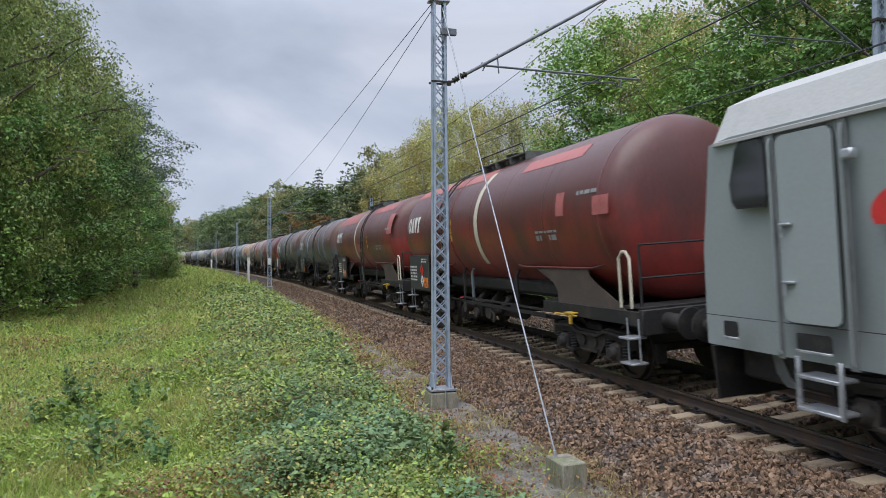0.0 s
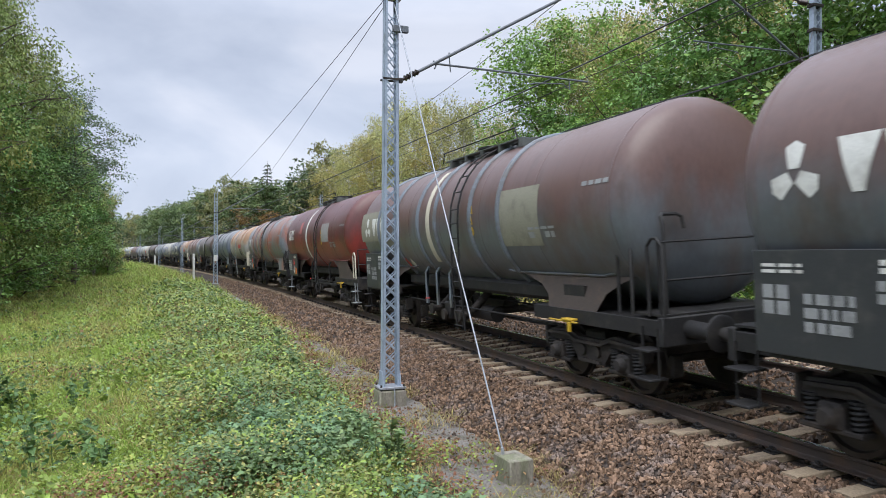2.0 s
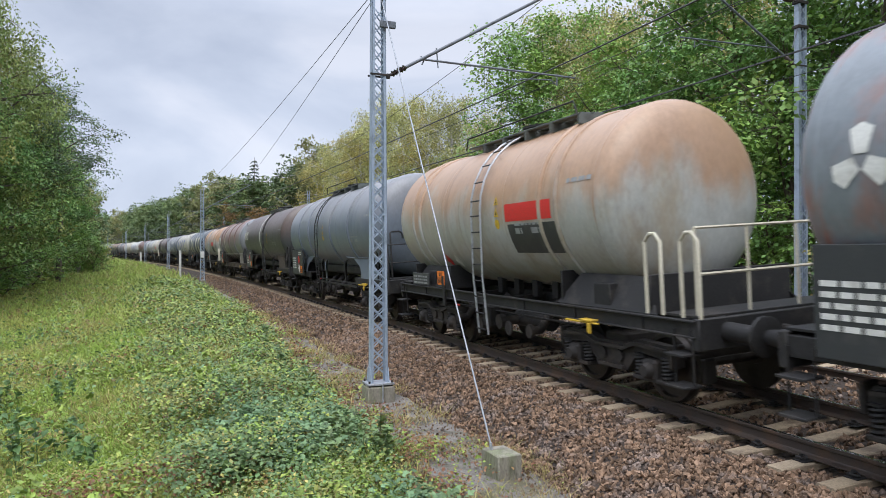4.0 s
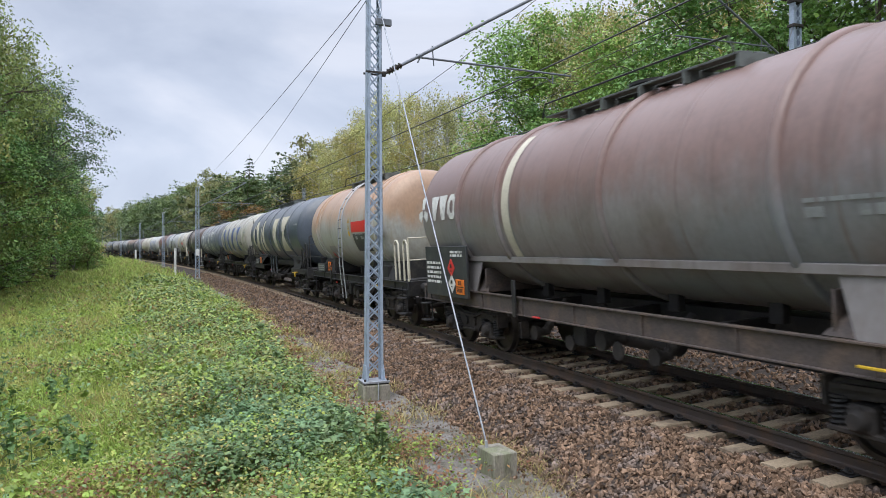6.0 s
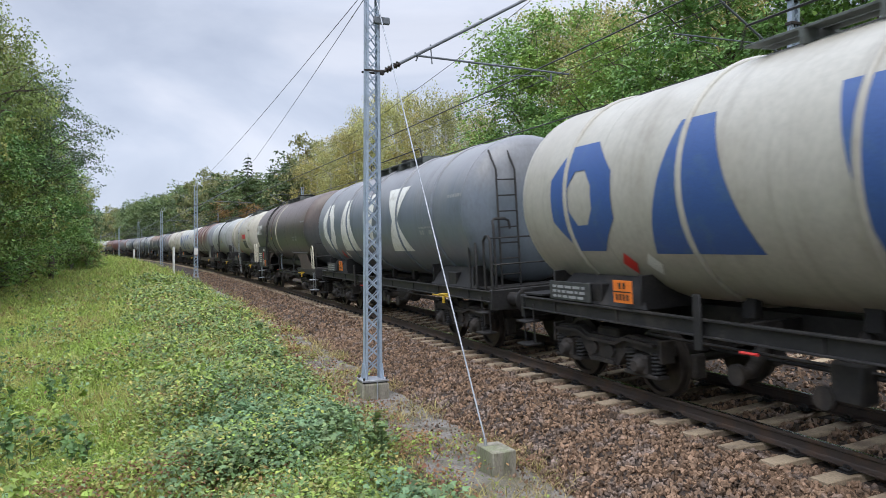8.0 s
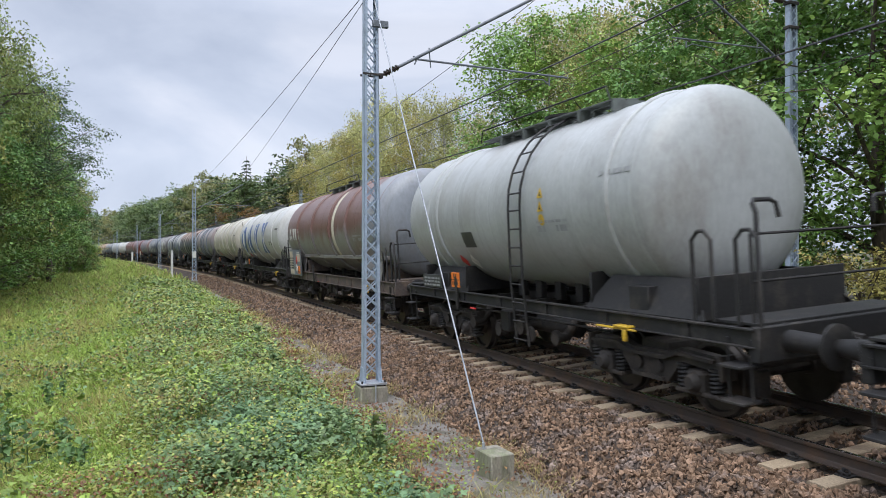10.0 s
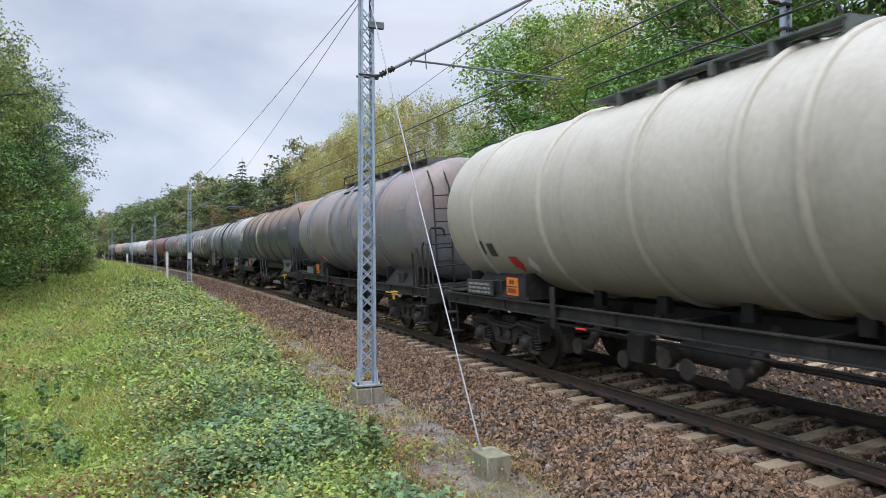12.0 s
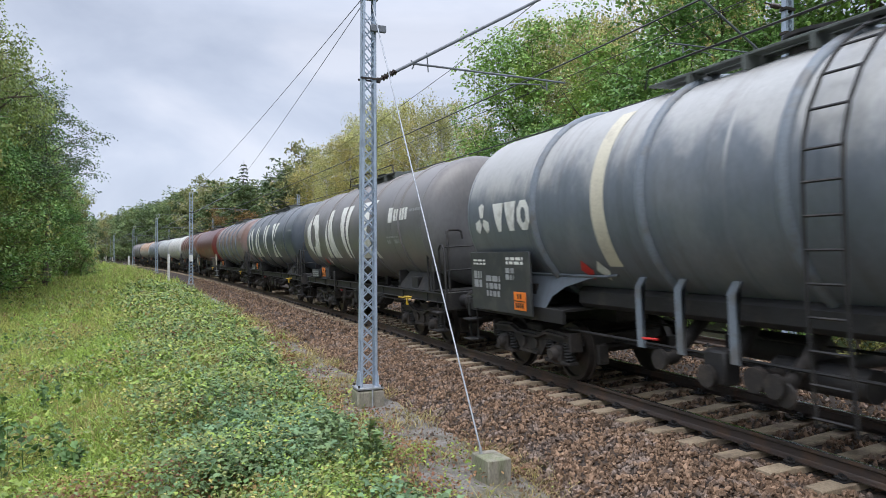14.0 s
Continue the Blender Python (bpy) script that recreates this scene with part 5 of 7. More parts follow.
def wheelset_mesh():
    m = Mesh()
    m.rod([(-1.05, 0, 0), (1.05, 0, 0)], 0.08, 10)
    for s in (-1, 1):
        prof = [(s * 0.685, 0.40), (s * 0.685, 0.487), (s * 0.715, 0.487), (s * 0.725, 0.462), (s * 0.815, 0.455), (s * 0.82, 0.40), (s * 0.77, 0.385), (s * 0.76, 0.16), (s * 0.82, 0.13), (s * 0.82, 0.09)]
        m.lathe(prof, 28, "x")
        m.lathe([(s * 0.685, 0.40), (s * 0.735, 0.385), (s * 0.735, 0.16), (s * 0.67, 0.13), (s * 0.67, 0.08)], 28, "x")
    return m.data("wheelset", 35)


def side_frame_mesh():
    """Cast bogie side: a beam that dips between the axles and rises to horns over the boxes."""
    m = Mesh()
    top = [(-1.28, 0.70), (-1.18, 0.80), (-0.62, 0.83), (-0.35, 0.74), (0.35, 0.74), (0.62, 0.83), (1.18, 0.80), (1.28, 0.70)]
    bot = [(1.28, 0.60), (0.62, 0.66), (0.34, 0.36), (-0.34, 0.36), (-0.62, 0.66), (-1.28, 0.60)]
    pts = [(-1.08, y, z) for y, z in top + bot]
    m.plate(pts, (0.12, 0, 0))
    m.plate([(-1.15, y, z) for y, z in ((-1.2, 0.76), (-0.6, 0.79), (-0.34, 0.70), (0.34, 0.70), (0.6, 0.79), (1.2, 0.76), (1.2, 0.72), (0.6, 0.745), (0.34, 0.655), (-0.34, 0.655), (-0.6, 0.745), (-1.2, 0.72))], (0.1, 0, 0))
    m.plate([(-1.13, y, z) for y, z in ((-0.3, 0.42), (0.3, 0.42), (0.3, 0.37), (-0.3, 0.37))], (0.1, 0, 0))
    for y in (-1.3, 1.3):
        m.box(-1.12, -0.9, y - 0.03, y + 0.03, 0.52, 0.82, 0.01)
    for y in (-0.2, 0.2):
        m.lathe([(-1.12, 0.07), (-1.12, 0.09), (-1.06, 0.09)], 12, "x", (0, y, 0.55))
    return m.data("side_frame", 30)


def axle_box_mesh():
    m = Mesh()
    m.box(-1.16, -0.92, -0.15, 0.15, -0.14, 0.14, 0.04)
    m.lathe([(-1.24, 0.0), (-1.24, 0.075), (-1.21, 0.10), (-1.16, 0.125), (-1.1, 0.13)], 14, "x")
    m.box(-1.14, -0.94, -0.36, 0.36, -0.16, -0.10, 0.015)
    return m.data("axle_box", 35)


def spring_mesh():
    m = Mesh()
    pts = [(0.075 * math.cos(a), 0.075 * math.sin(a), a / (2 * math.pi) * 0.05) for a in np.arange(0, 2 * math.pi * 5.2, 0.6)]
    m.rod(pts, 0.019, 5)
    m.lathe([(-0.02, 0.10), (0.0, 0.10)], 12, "z").lathe([(0.26, 0.10), (0.285, 0.10), (0.285, 0.0)], 12, "z")
    m.rod([(0, 0, 0), (0, 0, 0.27)], 0.05, 8)
    return m.data("spring", 40)


def bolster_mesh():
    m = Mesh()
    m.box(-1.0, 1.0, -0.26, 0.26, 0.62, 0.86, 0.03)
    m.box(-0.96, 0.96, -1.25, -1.13, 0.58, 0.74, 0.02)
    m.box(-0.96, 0.96, 1.13, 1.25, 0.58, 0.74, 0.02)
    for s in (-1, 1):
        for y in (-1.42, -0.36, 0.36, 1.42):
            m.box(s * 0.66 - 0.05, s * 0.66 + 0.14, y - 0.05, y + 0.05, 0.30, 0.62, 0.02)
    m.lathe([(0.86, 0.3), (0.98, 0.3)], 16, "z")
    return m.data("bolster", 30)


def bogie(parent, yc):
    bg = part("bogie", shared("bolster", bolster_mesh), BROWNBLACK, parent, "sooty two-axle freight bogie")
    bg.location = (0, yc, 0)
    for s in (0, 180):
        o = part("side_frame", shared("side", side_frame_mesh), BROWNBLACK, bg)
        o.rotation_euler = (0, 0, radians(s))
        for y in (-0.9, 0.9):
            o = part("axle_box", shared("abox", axle_box_mesh), BROWNBLACK, bg)
            o.matrix_basis = pose(0, 0, 0, 0, 0, s) @ pose(0, y, 0.46)
            for d in (-0.27, 0.27):
                o = part("spring", shared("spring", spring_mesh), BLACK, bg)
                o.matrix_basis = pose(0, 0, 0, 0, 0, s) @ pose(-1.04, y + d, 0.36)
    for y in (-0.9, 0.9):
        o = part("wheelset", shared("wheels", wheelset_mesh), WHEEL, bg, "worn steel wheelset")
        o.location = (0, y, 0.46)


def buffer_mesh():
    m = Mesh()
    m.lathe([(0.0, 0.19), (0.04, 0.19), (0.05, 0.12), (0.34, 0.11)], 16, "y")
    m.lathe([(0.34, 0.11), (0.62, 0.08), (0.62, 0.0)], 16, "y")
    m.lathe([(0.58, 0.0), (0.58, 0.2), (0.60, 0.235), (0.62, 0.225), (0.635, 0.0)], 20, "y")
    return m.data("buffer", 40)


def coupling_mesh():
    m = Mesh()
    m.rod([(0, 0, 0), (0, 0.25, -0.02)], 0.05, 8)
    for x in (-0.06, 0.06):
        m.rod([(x, 0.2, -0.02), (x, 0.5, -0.14), (x, 0.62, -0.16)], 0.02, 6)
    m.rod([(-0.09, 0.62, -0.16), (0.09, 0.62, -0.16)], 0.03, 8)
    m.rod([(0.35, 0, 0.1), (0.36, 0.25, -0.1), (0.33, 0.45, -0.25), (0.36, 0.6, -0.15)], 0.025, 6)
    return m.data("coupling", 40)


def handrail(m, pts, r=0.02):
    return m.rod(pts, r, 6)


def arch(x, y, z0, z1, w):
    """A hooped rail across y."""
    return [(x, y - w / 2, z0), (x, y - w / 2, z1 - 0.10), (x, y - w / 2 + 0.10, z1), (x, y + w / 2 - 0.10, z1), (x, y + w / 2, z1 - 0.10), (x, y + w / 2, z0)]


def handrail_mesh(x, y):
    """A stout pipe bent over at the top, standing at a corner of the platform."""
    return Mesh().rod([(x, y, 1.2), (x, y, 2.42), (x * 0.99, y + 0.05, 2.52), (x * 0.94, y + 0.09, 2.56), (x * 0.74, y + 0.09, 2.56), (x * 0.68, y + 0.07, 2.52), (x * 0.66, y + 0.05, 2.36)], 0.026, 8)


def wagon(u0, u1, tank, label, radius=1.48, zc=2.74, ends=(0.85, 0.75), rings=(), ring_r=0.03, ring_mat=None, frame_kind="sill", panel=False, ladder=None, ladder_z=0.5, end_ladder=False, walkway=(-2.2, 2.2), rail="black", stripes=(), mark=None, mark_mat=None, seed=1, prints=True, plate=True, tail=False, belt=False, lip=None, boards=(), board_mat=None, code=None, pipes=False, front=None, sill_mat=None, skirt_mat=None, dish=0.5, n=44, detail=True):
    """A bogie tank wagon between u0 and u1 of the train's length; the near side is -x, the front -y."""
    r = random.Random(seed)
    L = u1 - u0
    W = empty("tank_wagon", label, "tank wagon", "wagons of the train")
    sm = sill_mat or BLACK
    half = L / 2 - 0.62        # the headstocks
    t0, t1 = -L / 2 + ends[0], L / 2 - ends[1]
    # the barrel with dished ends
    prof = []
    bulge = [(dish * (1 - math.cos(a) ** 0.9), radius * math.sin(a) ** 0.74) for a in np.linspace(0, math.pi / 2, 12)]
    prof += [(t0 + d, q) for d, q in bulge]
    prof += [(y, radius) for y in np.linspace(t0 + dish, t1 - dish, 8)[1:-1]]
    prof += [(t1 - d, q) for d, q in bulge[::-1]]
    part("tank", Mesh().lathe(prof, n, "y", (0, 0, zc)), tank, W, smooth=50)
    if front:   # the leading end was repainted in another shade
        part("tank_end", Mesh().lathe([(t0 + d - 0.003, q + 0.003) for d, q in bulge] + [(t0 + front[1], radius + 0.003)], n, "y", (0, 0, zc)), front[0], W, "tank end in another shade of paint", smooth=50)
    for y in (t0 + dish, *np.linspace(t0 + dish, t1 - dish, 7)[1:-1], t1 - dish):
        part("weld_seam", Mesh().lathe([(y - 0.025, radius), (y - 0.01, radius + 0.0035), (y + 0.01, radius + 0.0035), (y + 0.025, radius)], n, "y", (0, 0, zc)), tank, W)
    for y in rings:
        part("hoop", Mesh().lathe([(y + ring_r * 1.6 * math.cos(a), radius - 0.004 + 1.5 * ring_r * math.sin(a)) for a in np.linspace(0, math.pi, 6)], n, "y", (0, 0, zc)), ring_mat or (HOOP if ring_r > 0.04 else tank), W)
    for y, w, mt in stripes:
        part("painted_band", Mesh().lathe([(y - w / 2, radius + 0.0055), (y + w / 2, radius + 0.0055)], 30, "y", (0, 0, zc), math.pi - 0.95, math.pi + 0.62), mt, W, "pale painted band round the tank")
    # underframe
    zb = zc - radius
    piv = L / 2 - 2.62
    bar = 0.28 if belt else 0.17
    if frame_kind == "sill":
        for x in (-1, 1):
            m = Mesh()
            m.plate([(x * 1.28, y, z) for y, z in ((-half, 1.20 - bar), (-half, 1.20), (half, 1.20), (half, 1.20 - bar))], (-0.015 * x, 0, 0))
            m.box(x * 1.28 - 0.05, x * 1.28 + 0.03, -half, half, 1.195, 1.22, 0.004).box(x * 1.28 - 0.05, x * 1.28 + 0.03, -half, half, 1.18 - bar, 1.20 - bar, 0.004)
            for k in np.arange(-half + 1, half, 1.6):
                m.box(x * 1.28 + 0.004 * x - 0.02, x * 1.28 + 0.02, k - 0.02, k + 0.02, 1.20 - bar, 1.195)
            part("sole_bar", m, sm, W)
        for k in np.linspace(-half + 0.6, half - 0.6, 7):
            part("cross_member", Mesh().box(-1.25, 1.25, k - 0.05, k + 0.05, 1.0, 1.16), BLACK, W)
        part("centre_sill", Mesh().box(-0.2, 0.2, -half, half, 0.95, 1.2, 0.01), BLACK, W)
        for y in (-piv, piv):
            for x in (-1, 1):
                part("saddle_gusset", Mesh().plate([(x * 1.22, y - 1.2, 1.22), (x * 1.22, y + 1.2, 1.22), (x * 1.0, y + 0.8, zb + 0.36), (x * 1.0, y - 0.8, zb + 0.36)], (-0.02 * x, 0, 0)), sm, W)
            for ya, yb, zz in ((y - 0.2, y + 0.2, 0.25), (y - 1.1, y - 1.06, 0.4), (y + 1.06, y + 1.1, 0.4)):
                part("saddle_beam", Mesh().box(-1.2, 1.2, ya, yb, 1.2, zb + zz, 0.01), sm, W)
        for y in np.linspace(-piv + 2.3, piv - 2.3, 4):
            for x in (-1, 1):
                part("tank_support", Mesh().box(x * 0.55 - 0.06, x * 0.55 + 0.06, y - 0.10, y + 0.10, 1.15, zb + 0.2, 0.01), BLACK, W)
    else:
        for e in (-1, 1):   # a short end frame with the sloping saddle over each bogie
            m = Mesh()
            a, b = e * half, e * (half - 3.4)
            y0, y1 = min(a, b), max(a, b)
            for x in (-1, 1):
                m.box(x * 1.25 - 0.03, x * 1.25 + 0.03, y0, y1, 0.98, 1.2, 0.008)
            m.box(-1.25, 1.25, y0, y1, 1.16, 1.2).box(-0.3, 0.3, y0, y1, 0.92, 1.16)
            part("end_frame", m, sm, W)
            for x in (-1, 1):
                zt = zc - (1.02 if pipes else 0.92)
                xt = math.sqrt(radius ** 2 - (zc - zt) ** 2) + 0.012
                low, side = (((1.5, 0.0), (2.9, 0.0)), ((3.0, 0.35), (3.3, 0.65), (3.9, 0.92), (4.3, 1.0), (0.75, 1.0), (1.05, 0.8), (1.35, 0.5))) if pipes else (((0.45, 0.0), (2.75, 0.0)), ((2.8, 0.3), (3.0, 0.55), (3.9, 1.0), (1.7, 1.0), (1.65, 0.8), (1.4, 0.6), (0.5, 0.06)))
                m = Mesh().plate([(x * 1.27, e * (half - q), 1.2 + d) for q, d in low] + [(x * (1.27 + (xt - 1.27) * k), e * (half - q), 1.2 + (zt - 1.2) * k) for q, k in side], (-0.02 * x, 0, 0))
                part("saddle_flange", Mesh().rod([(x * (xt + 0.015), e * (half - q), zt + d) for q, d in ((4.6, 0.03), (4.3, 0.0), (1.5, 0.0), (1.1, 0.06), (0.7, 0.25))], 0.022, 6), tank, W)
                part("saddle_skirt", m, skirt_mat or tank, W, "sloping saddle plate over the bogie")
            part("bolster_beam", Mesh().box(-1.2, 1.2, e * (half - 2.2) - 0.3, e * (half - 2.2) + 0.3, 1.15, zb + 0.3), sm, W)
        m = Mesh()
        m.box(-0.95, 0.95, -half + 3.3, half - 3.3, zb - 0.04, zb + 0.28, 0.1)
        part("belly_beam", m, BLACK, W)
        if not pipes:
            for z0, z1 in ((0.86, 0.92), (0.98, 1.02)):
                part("side_rail", Mesh().box(-1.24, -1.20, -half + 3.4, 1.7, z0, z1), BLACK, W)
            spots = ((1.6, BLACK), (0.95, HOOP), (-1.9, BLACK))
        else:
            spots = ((1.9, HOOP), (1.15, HOOP), (0.3, HOOP))
        for y, mt in spots:   # brackets that carry the outlet pipes
            xb = math.sqrt(radius ** 2 - 1.0)
            part("outlet_bracket", Mesh().plate([(-xb - 0.02, y - 0.06, zc - 1.0), (-xb - 0.02, y + 0.06, zc - 1.0), (-1.2, y + 0.06, zc - 1.12), (-1.2, y + 0.06, 0.84), (-1.2, y - 0.06, 0.84), (-1.2, y - 0.06, zc - 1.12)], (0.04, 0, 0)), mt, W, "narrow steel outlet bracket")
        for y, zz in ((1.5, 0.74), (0.7, 0.66), (-0.25, 0.7)):
            part("outlet_pipe", Mesh().rod([(-0.35, y, zb + 0.05), (-0.75, y, zz + 0.22), (-1.0, y, zz), (-1.22, y, zz)], 0.085, 10).lathe([(-1.25, 0.0), (-1.25, 0.13), (-1.19, 0.13), (-1.18, 0.09)], 12, "x", (0, y, zz)), BROWNBLACK, W, "capped outlet pipe")
        part("red_lever", Mesh().rod([(-1.27, 1.75, 0.98), (-1.29, 1.45, 1.0)], 0.018, 6), REDSIGN, W, "small red lever")
    if frame_kind == "sill":
        for y, zz in ((2.0, 0.62), (0.9, 0.58), (-1.1, 0.64)):
            part("outlet_pipe", Mesh().rod([(-0.5, y, 1.1), (-0.75, y, zz + 0.25), (-0.95, y, zz), (-1.15, y, zz)], 0.08, 10).lathe([(-1.18, 0.0), (-1.18, 0.12), (-1.12, 0.12), (-1.11, 0.08)], 12, "x", (0, y, zz)), BROWNBLACK, W, "capped outlet pipe")
        part("outlet_bracket", Mesh().box(-1.36, -1.32, 2.3, 2.42, 0.86, 1.5, 0.01), BLACK, W, "narrow steel outlet bracket")
        part("red_lever", Mesh().rod([(-1.33, 1.75, 0.92), (-1.35, 1.5, 0.93)], 0.018, 6), REDSIGN, W, "small red lever")
    if lip:   # a lagging lip over the upper flank
        a = radians(128)
        part("lagging_lip", Mesh().box(-0.06, 0.16, lip[0], lip[1], -0.012, 0.012, 0.003, ), BLACK, W).matrix_basis = pose(radius * math.cos(a), 0, zc + radius * math.sin(a), 0, 0, 0) @ pose(0, 0, 0, 0, 25, 0)
    for y, z, w, h, mt in boards:   # painted-over or stuck-on panels
        decal("painted_panel", glyph("bar", y, z, w, h), mt, W, radius, zc, label="rectangular panel of other paint", lift=0.005)
    if belt:   # a girder along the barrel's flank
        for x in (-1, 1):
            xg = math.sqrt(radius ** 2 - 0.88 ** 2)
            part("flank_girder", Mesh().box(x * xg - 0.06, x * xg + 0.06, t0 + 0.35, t1 - 0.35, zc - 0.95, zc - 0.84, 0.012), tank, W)
            for y in (-piv, piv):
                m = Mesh().plate([(x * (xg + 0.02), y - 1.0, zc - 0.95), (x * (xg + 0.02), y + 1.0, zc - 0.95), (x * 1.27, y + 0.8, 1.22), (x * 1.27, y - 0.8, 1.22)], (-0.02 * x, 0, 0))
                part("girder_leg", m, tank, W)
    for e in (-1, 1):
        m = Mesh().box(-1.3, 1.3, e * half - 0.06, e * half + 0.06, 0.86, 1.24, 0.015)
        part("headstock", m, sm, W)
        bogie(W, e * piv)
        for x in (-0.875, 0.875):
            o = part("buffer", shared("buffer", buffer_mesh), BLACK, W, "black sprung buffer with a round head")
            o.matrix_basis = pose(x, e * half, 1.06, 0, 0, 0 if e > 0 else 180)
        o = part("coupling", shared("coupling", coupling_mesh), BROWNBLACK, W)
        o.matrix_basis = pose(0, e * half, 1.03, 0, 0, 0 if e > 0 else 180)
        # platform, steps and yellow brake lever at the ends
        part("end_platform", Mesh().box(-1.25, 1.25, min(e * half, e * (half - 0.6)), max(e * half, e * (half - 0.6)), 1.24, 1.27, 0.004), sm, W)
        for x in (-1, 1):
            m = Mesh()
            for z in (0.42, 0.80):
                m.box(x * 1.32 - 0.14, x * 1.32 + 0.14, e * (half - 0.22) - 0.17, e * (half - 0.22) + 0.17, z, z + 0.03, 0.005)
            m.rod([(x * 1.30, e * (half - 0.06), 1.1), (x * 1.30, e * (half - 0.06), 0.42)], 0.015, 5).rod([(x * 1.30, e * (half - 0.38), 1.1), (x * 1.30, e * (half - 0.38), 0.42)], 0.015, 5)
            part("step", m, BLACK if rail != "white" else GALV, W)
    if detail:
        # brake changeover lever in yellow
        ly = -half + 2.3
        part("brake_lever", Mesh().box(-1.39, -1.35, ly - 0.42, ly + 0.42, 1.0, 1.025, 0.006).box(-1.41, -1.38, ly - 0.30, ly + 0.0, 1.03, 1.06, 0.006).box(-1.38, -1.22, ly - 0.30, ly - 0.255, 1.03, 1.06, 0.006).box(-1.38, -1.22, ly - 0.215, ly - 0.17, 1.03, 1.06, 0.006).box(-1.38, -1.22, ly - 0.13, ly - 0.085, 1.03, 1.06, 0.006).box(-1.38, -1.22, ly - 0.045, ly, 1.03, 1.06, 0.006).box(-1.41, -1.37, ly - 0.26, ly - 0.19, 0.86, 1.01, 0.006), YELLOW, W, "yellow brake lever")
        # brake cylinders, pipes and rigging under the belly
        m = Mesh()
        m.rod([(-0.6, -0.9, 0.72), (-0.6, 0.25, 0.72)], 0.17, 12).rod([(0.4, 0.5, 0.75), (0.4, 1.9, 0.75)], 0.2, 12)
        part("air_tank", m, BLACK, W)
        m = Mesh()
        m.rod([(-0.25, -piv + 1.2, 0.62), (-0.25, piv - 1.2, 0.62)], 0.025, 6).rod([(-1.0, -piv + 0.9, 0.86), (-1.0, piv - 0.9, 0.86)], 0.02, 6).rod([(0.15, -half, 0.9), (0.2, half, 0.88)], 0.02, 6)
        m.box(-1.15, -0.9, 0.5, 0.85, 0.55, 0.95, 0.03)
        part("brake_rigging", m, BLACK, W)
        part("drain_valve", Mesh().rod([(-1.05, 0.1, 0.70), (1.05, 0.1, 0.70)], 0.09, 10).lathe([(-1.16, 0.0), (-1.16, 0.14), (-1.06, 0.14), (-1.04, 0.0)], 12, "x", (0, 0.1, 0.70)).lathe([(-1.2, 0.12), (-1.18, 0.14), (-1.16, 0.12)], 12, "x", (0, -0.35, 0.62)), BROWNBLACK, W, "grimy discharge valve")
    # top: dome lid, walkway, rails
    zt = zc + radius
    part("manhole", Mesh().lathe([(zt - 0.06, 0.36), (zt + 0.14, 0.36), (zt + 0.16, 0.42), (zt + 0.20, 0.42), (zt + 0.24, 0.0)], 18, "z"), BLACK, W)
    if walkway:
        a, b = walkway
        m = Mesh()
        for x in (-0.52, -0.28):
            m.box(x - 0.10, x + 0.10, a, b, zt + 0.04, zt + 0.07, 0.004)
        for y in np.arange(a, b + 0.01, 0.9):
            m.box(-0.66, -0.1, y - 0.025, y + 0.025, zt - 0.12, zt + 0.04)
        part("walkway", m, WALK, W, "grated roof walkway")
        m = Mesh().rod([(-0.68, a, zt + 0.02), (-0.68, a + 0.1, zt + 0.26), (-0.68, b - 0.1, zt + 0.26), (-0.68, b, zt + 0.02)], 0.016, 5)
        part("roof_rail", m, BLACK, W)
    if ladder is not None:
        arc = []
        for k in np.linspace(0.10, 1.0, 8):
            a = math.pi / 2 + k * math.pi / 2
            arc.append((math.cos(a) * (radius + 0.10), zc + math.sin(a) * (radius + 0.10)))
        arc += [(-radius - 0.12, 1.6), (-radius - 0.06, ladder_z)]
        lm = BLACK if rail != "tan" else GALV
        lad = part("ladder", Mesh().rod([(x, ladder - 0.2, z) for x, z in arc], 0.02, 6), lm, W, "steel side ladder")
        part("stile", Mesh().rod([(x, ladder + 0.2, z) for x, z in arc], 0.02, 6), lm, lad)
        spots = [(-radius - 0.11, zz) for zz in np.arange(ladder_z + 0.1, zc, 0.3)]
        spots += [(math.cos(a) * (radius + 0.1), zc + math.sin(a) * (radius + 0.1)) for a in math.pi / 2 * (1 + np.linspace(0.15, 0.9, 6))]
        rung = shared("rung", lambda: Mesh().rod([(0, -0.2, 0), (0, 0.2, 0)], 0.014, 5).data("rung"))
        for x, z in spots:
            part("rung", rung, lm, lad).location = (x, ladder, z)
        wy = -ladder + 0.55
        for k in range(2):
            z = zc + 0.12 - 0.21 * k
            decal("warning_sign", [[(wy + 0.03, z), (wy + 0.21, z), (wy + 0.12, z + 0.17)]], YELLOW, W, radius, zc, label="yellow triangular warning sign")
            decal("warning_print", [[(wy + 0.09, z + 0.03), (wy + 0.15, z + 0.03), (wy + 0.12, z + 0.10)]], INK, W, radius, zc, lift=0.0095)
        decal("warning_sign", [[(wy + 0.12 + 0.09 * math.cos(a), zc - 0.22 + 0.09 * math.sin(a)) for a in np.linspace(0, 2 * math.pi, 13)[:-1]]], YELLOW, W, radius, zc, label="round yellow warning sign")
    hm = {"white": CREAM, "black": BLACK, "tan": CREAM, "grey": GALV}[rail]
    fy = -half + 0.35
    hoops = ((-1.28, fy + 0.05, 2.1), (1.28, fy + 0.05, 2.1)) if rail == "white" else ((-1.28, fy - 0.28, 2.25), (-1.28, fy + 0.38, 2.25))
    for x, y, z in hoops:
        part("handrail", handrail(Mesh(), arch(x, y, 1.24, z, 0.3), 0.024), hm, W, "pale hooped handrail" if hm is CREAM else "black hooped handrail")
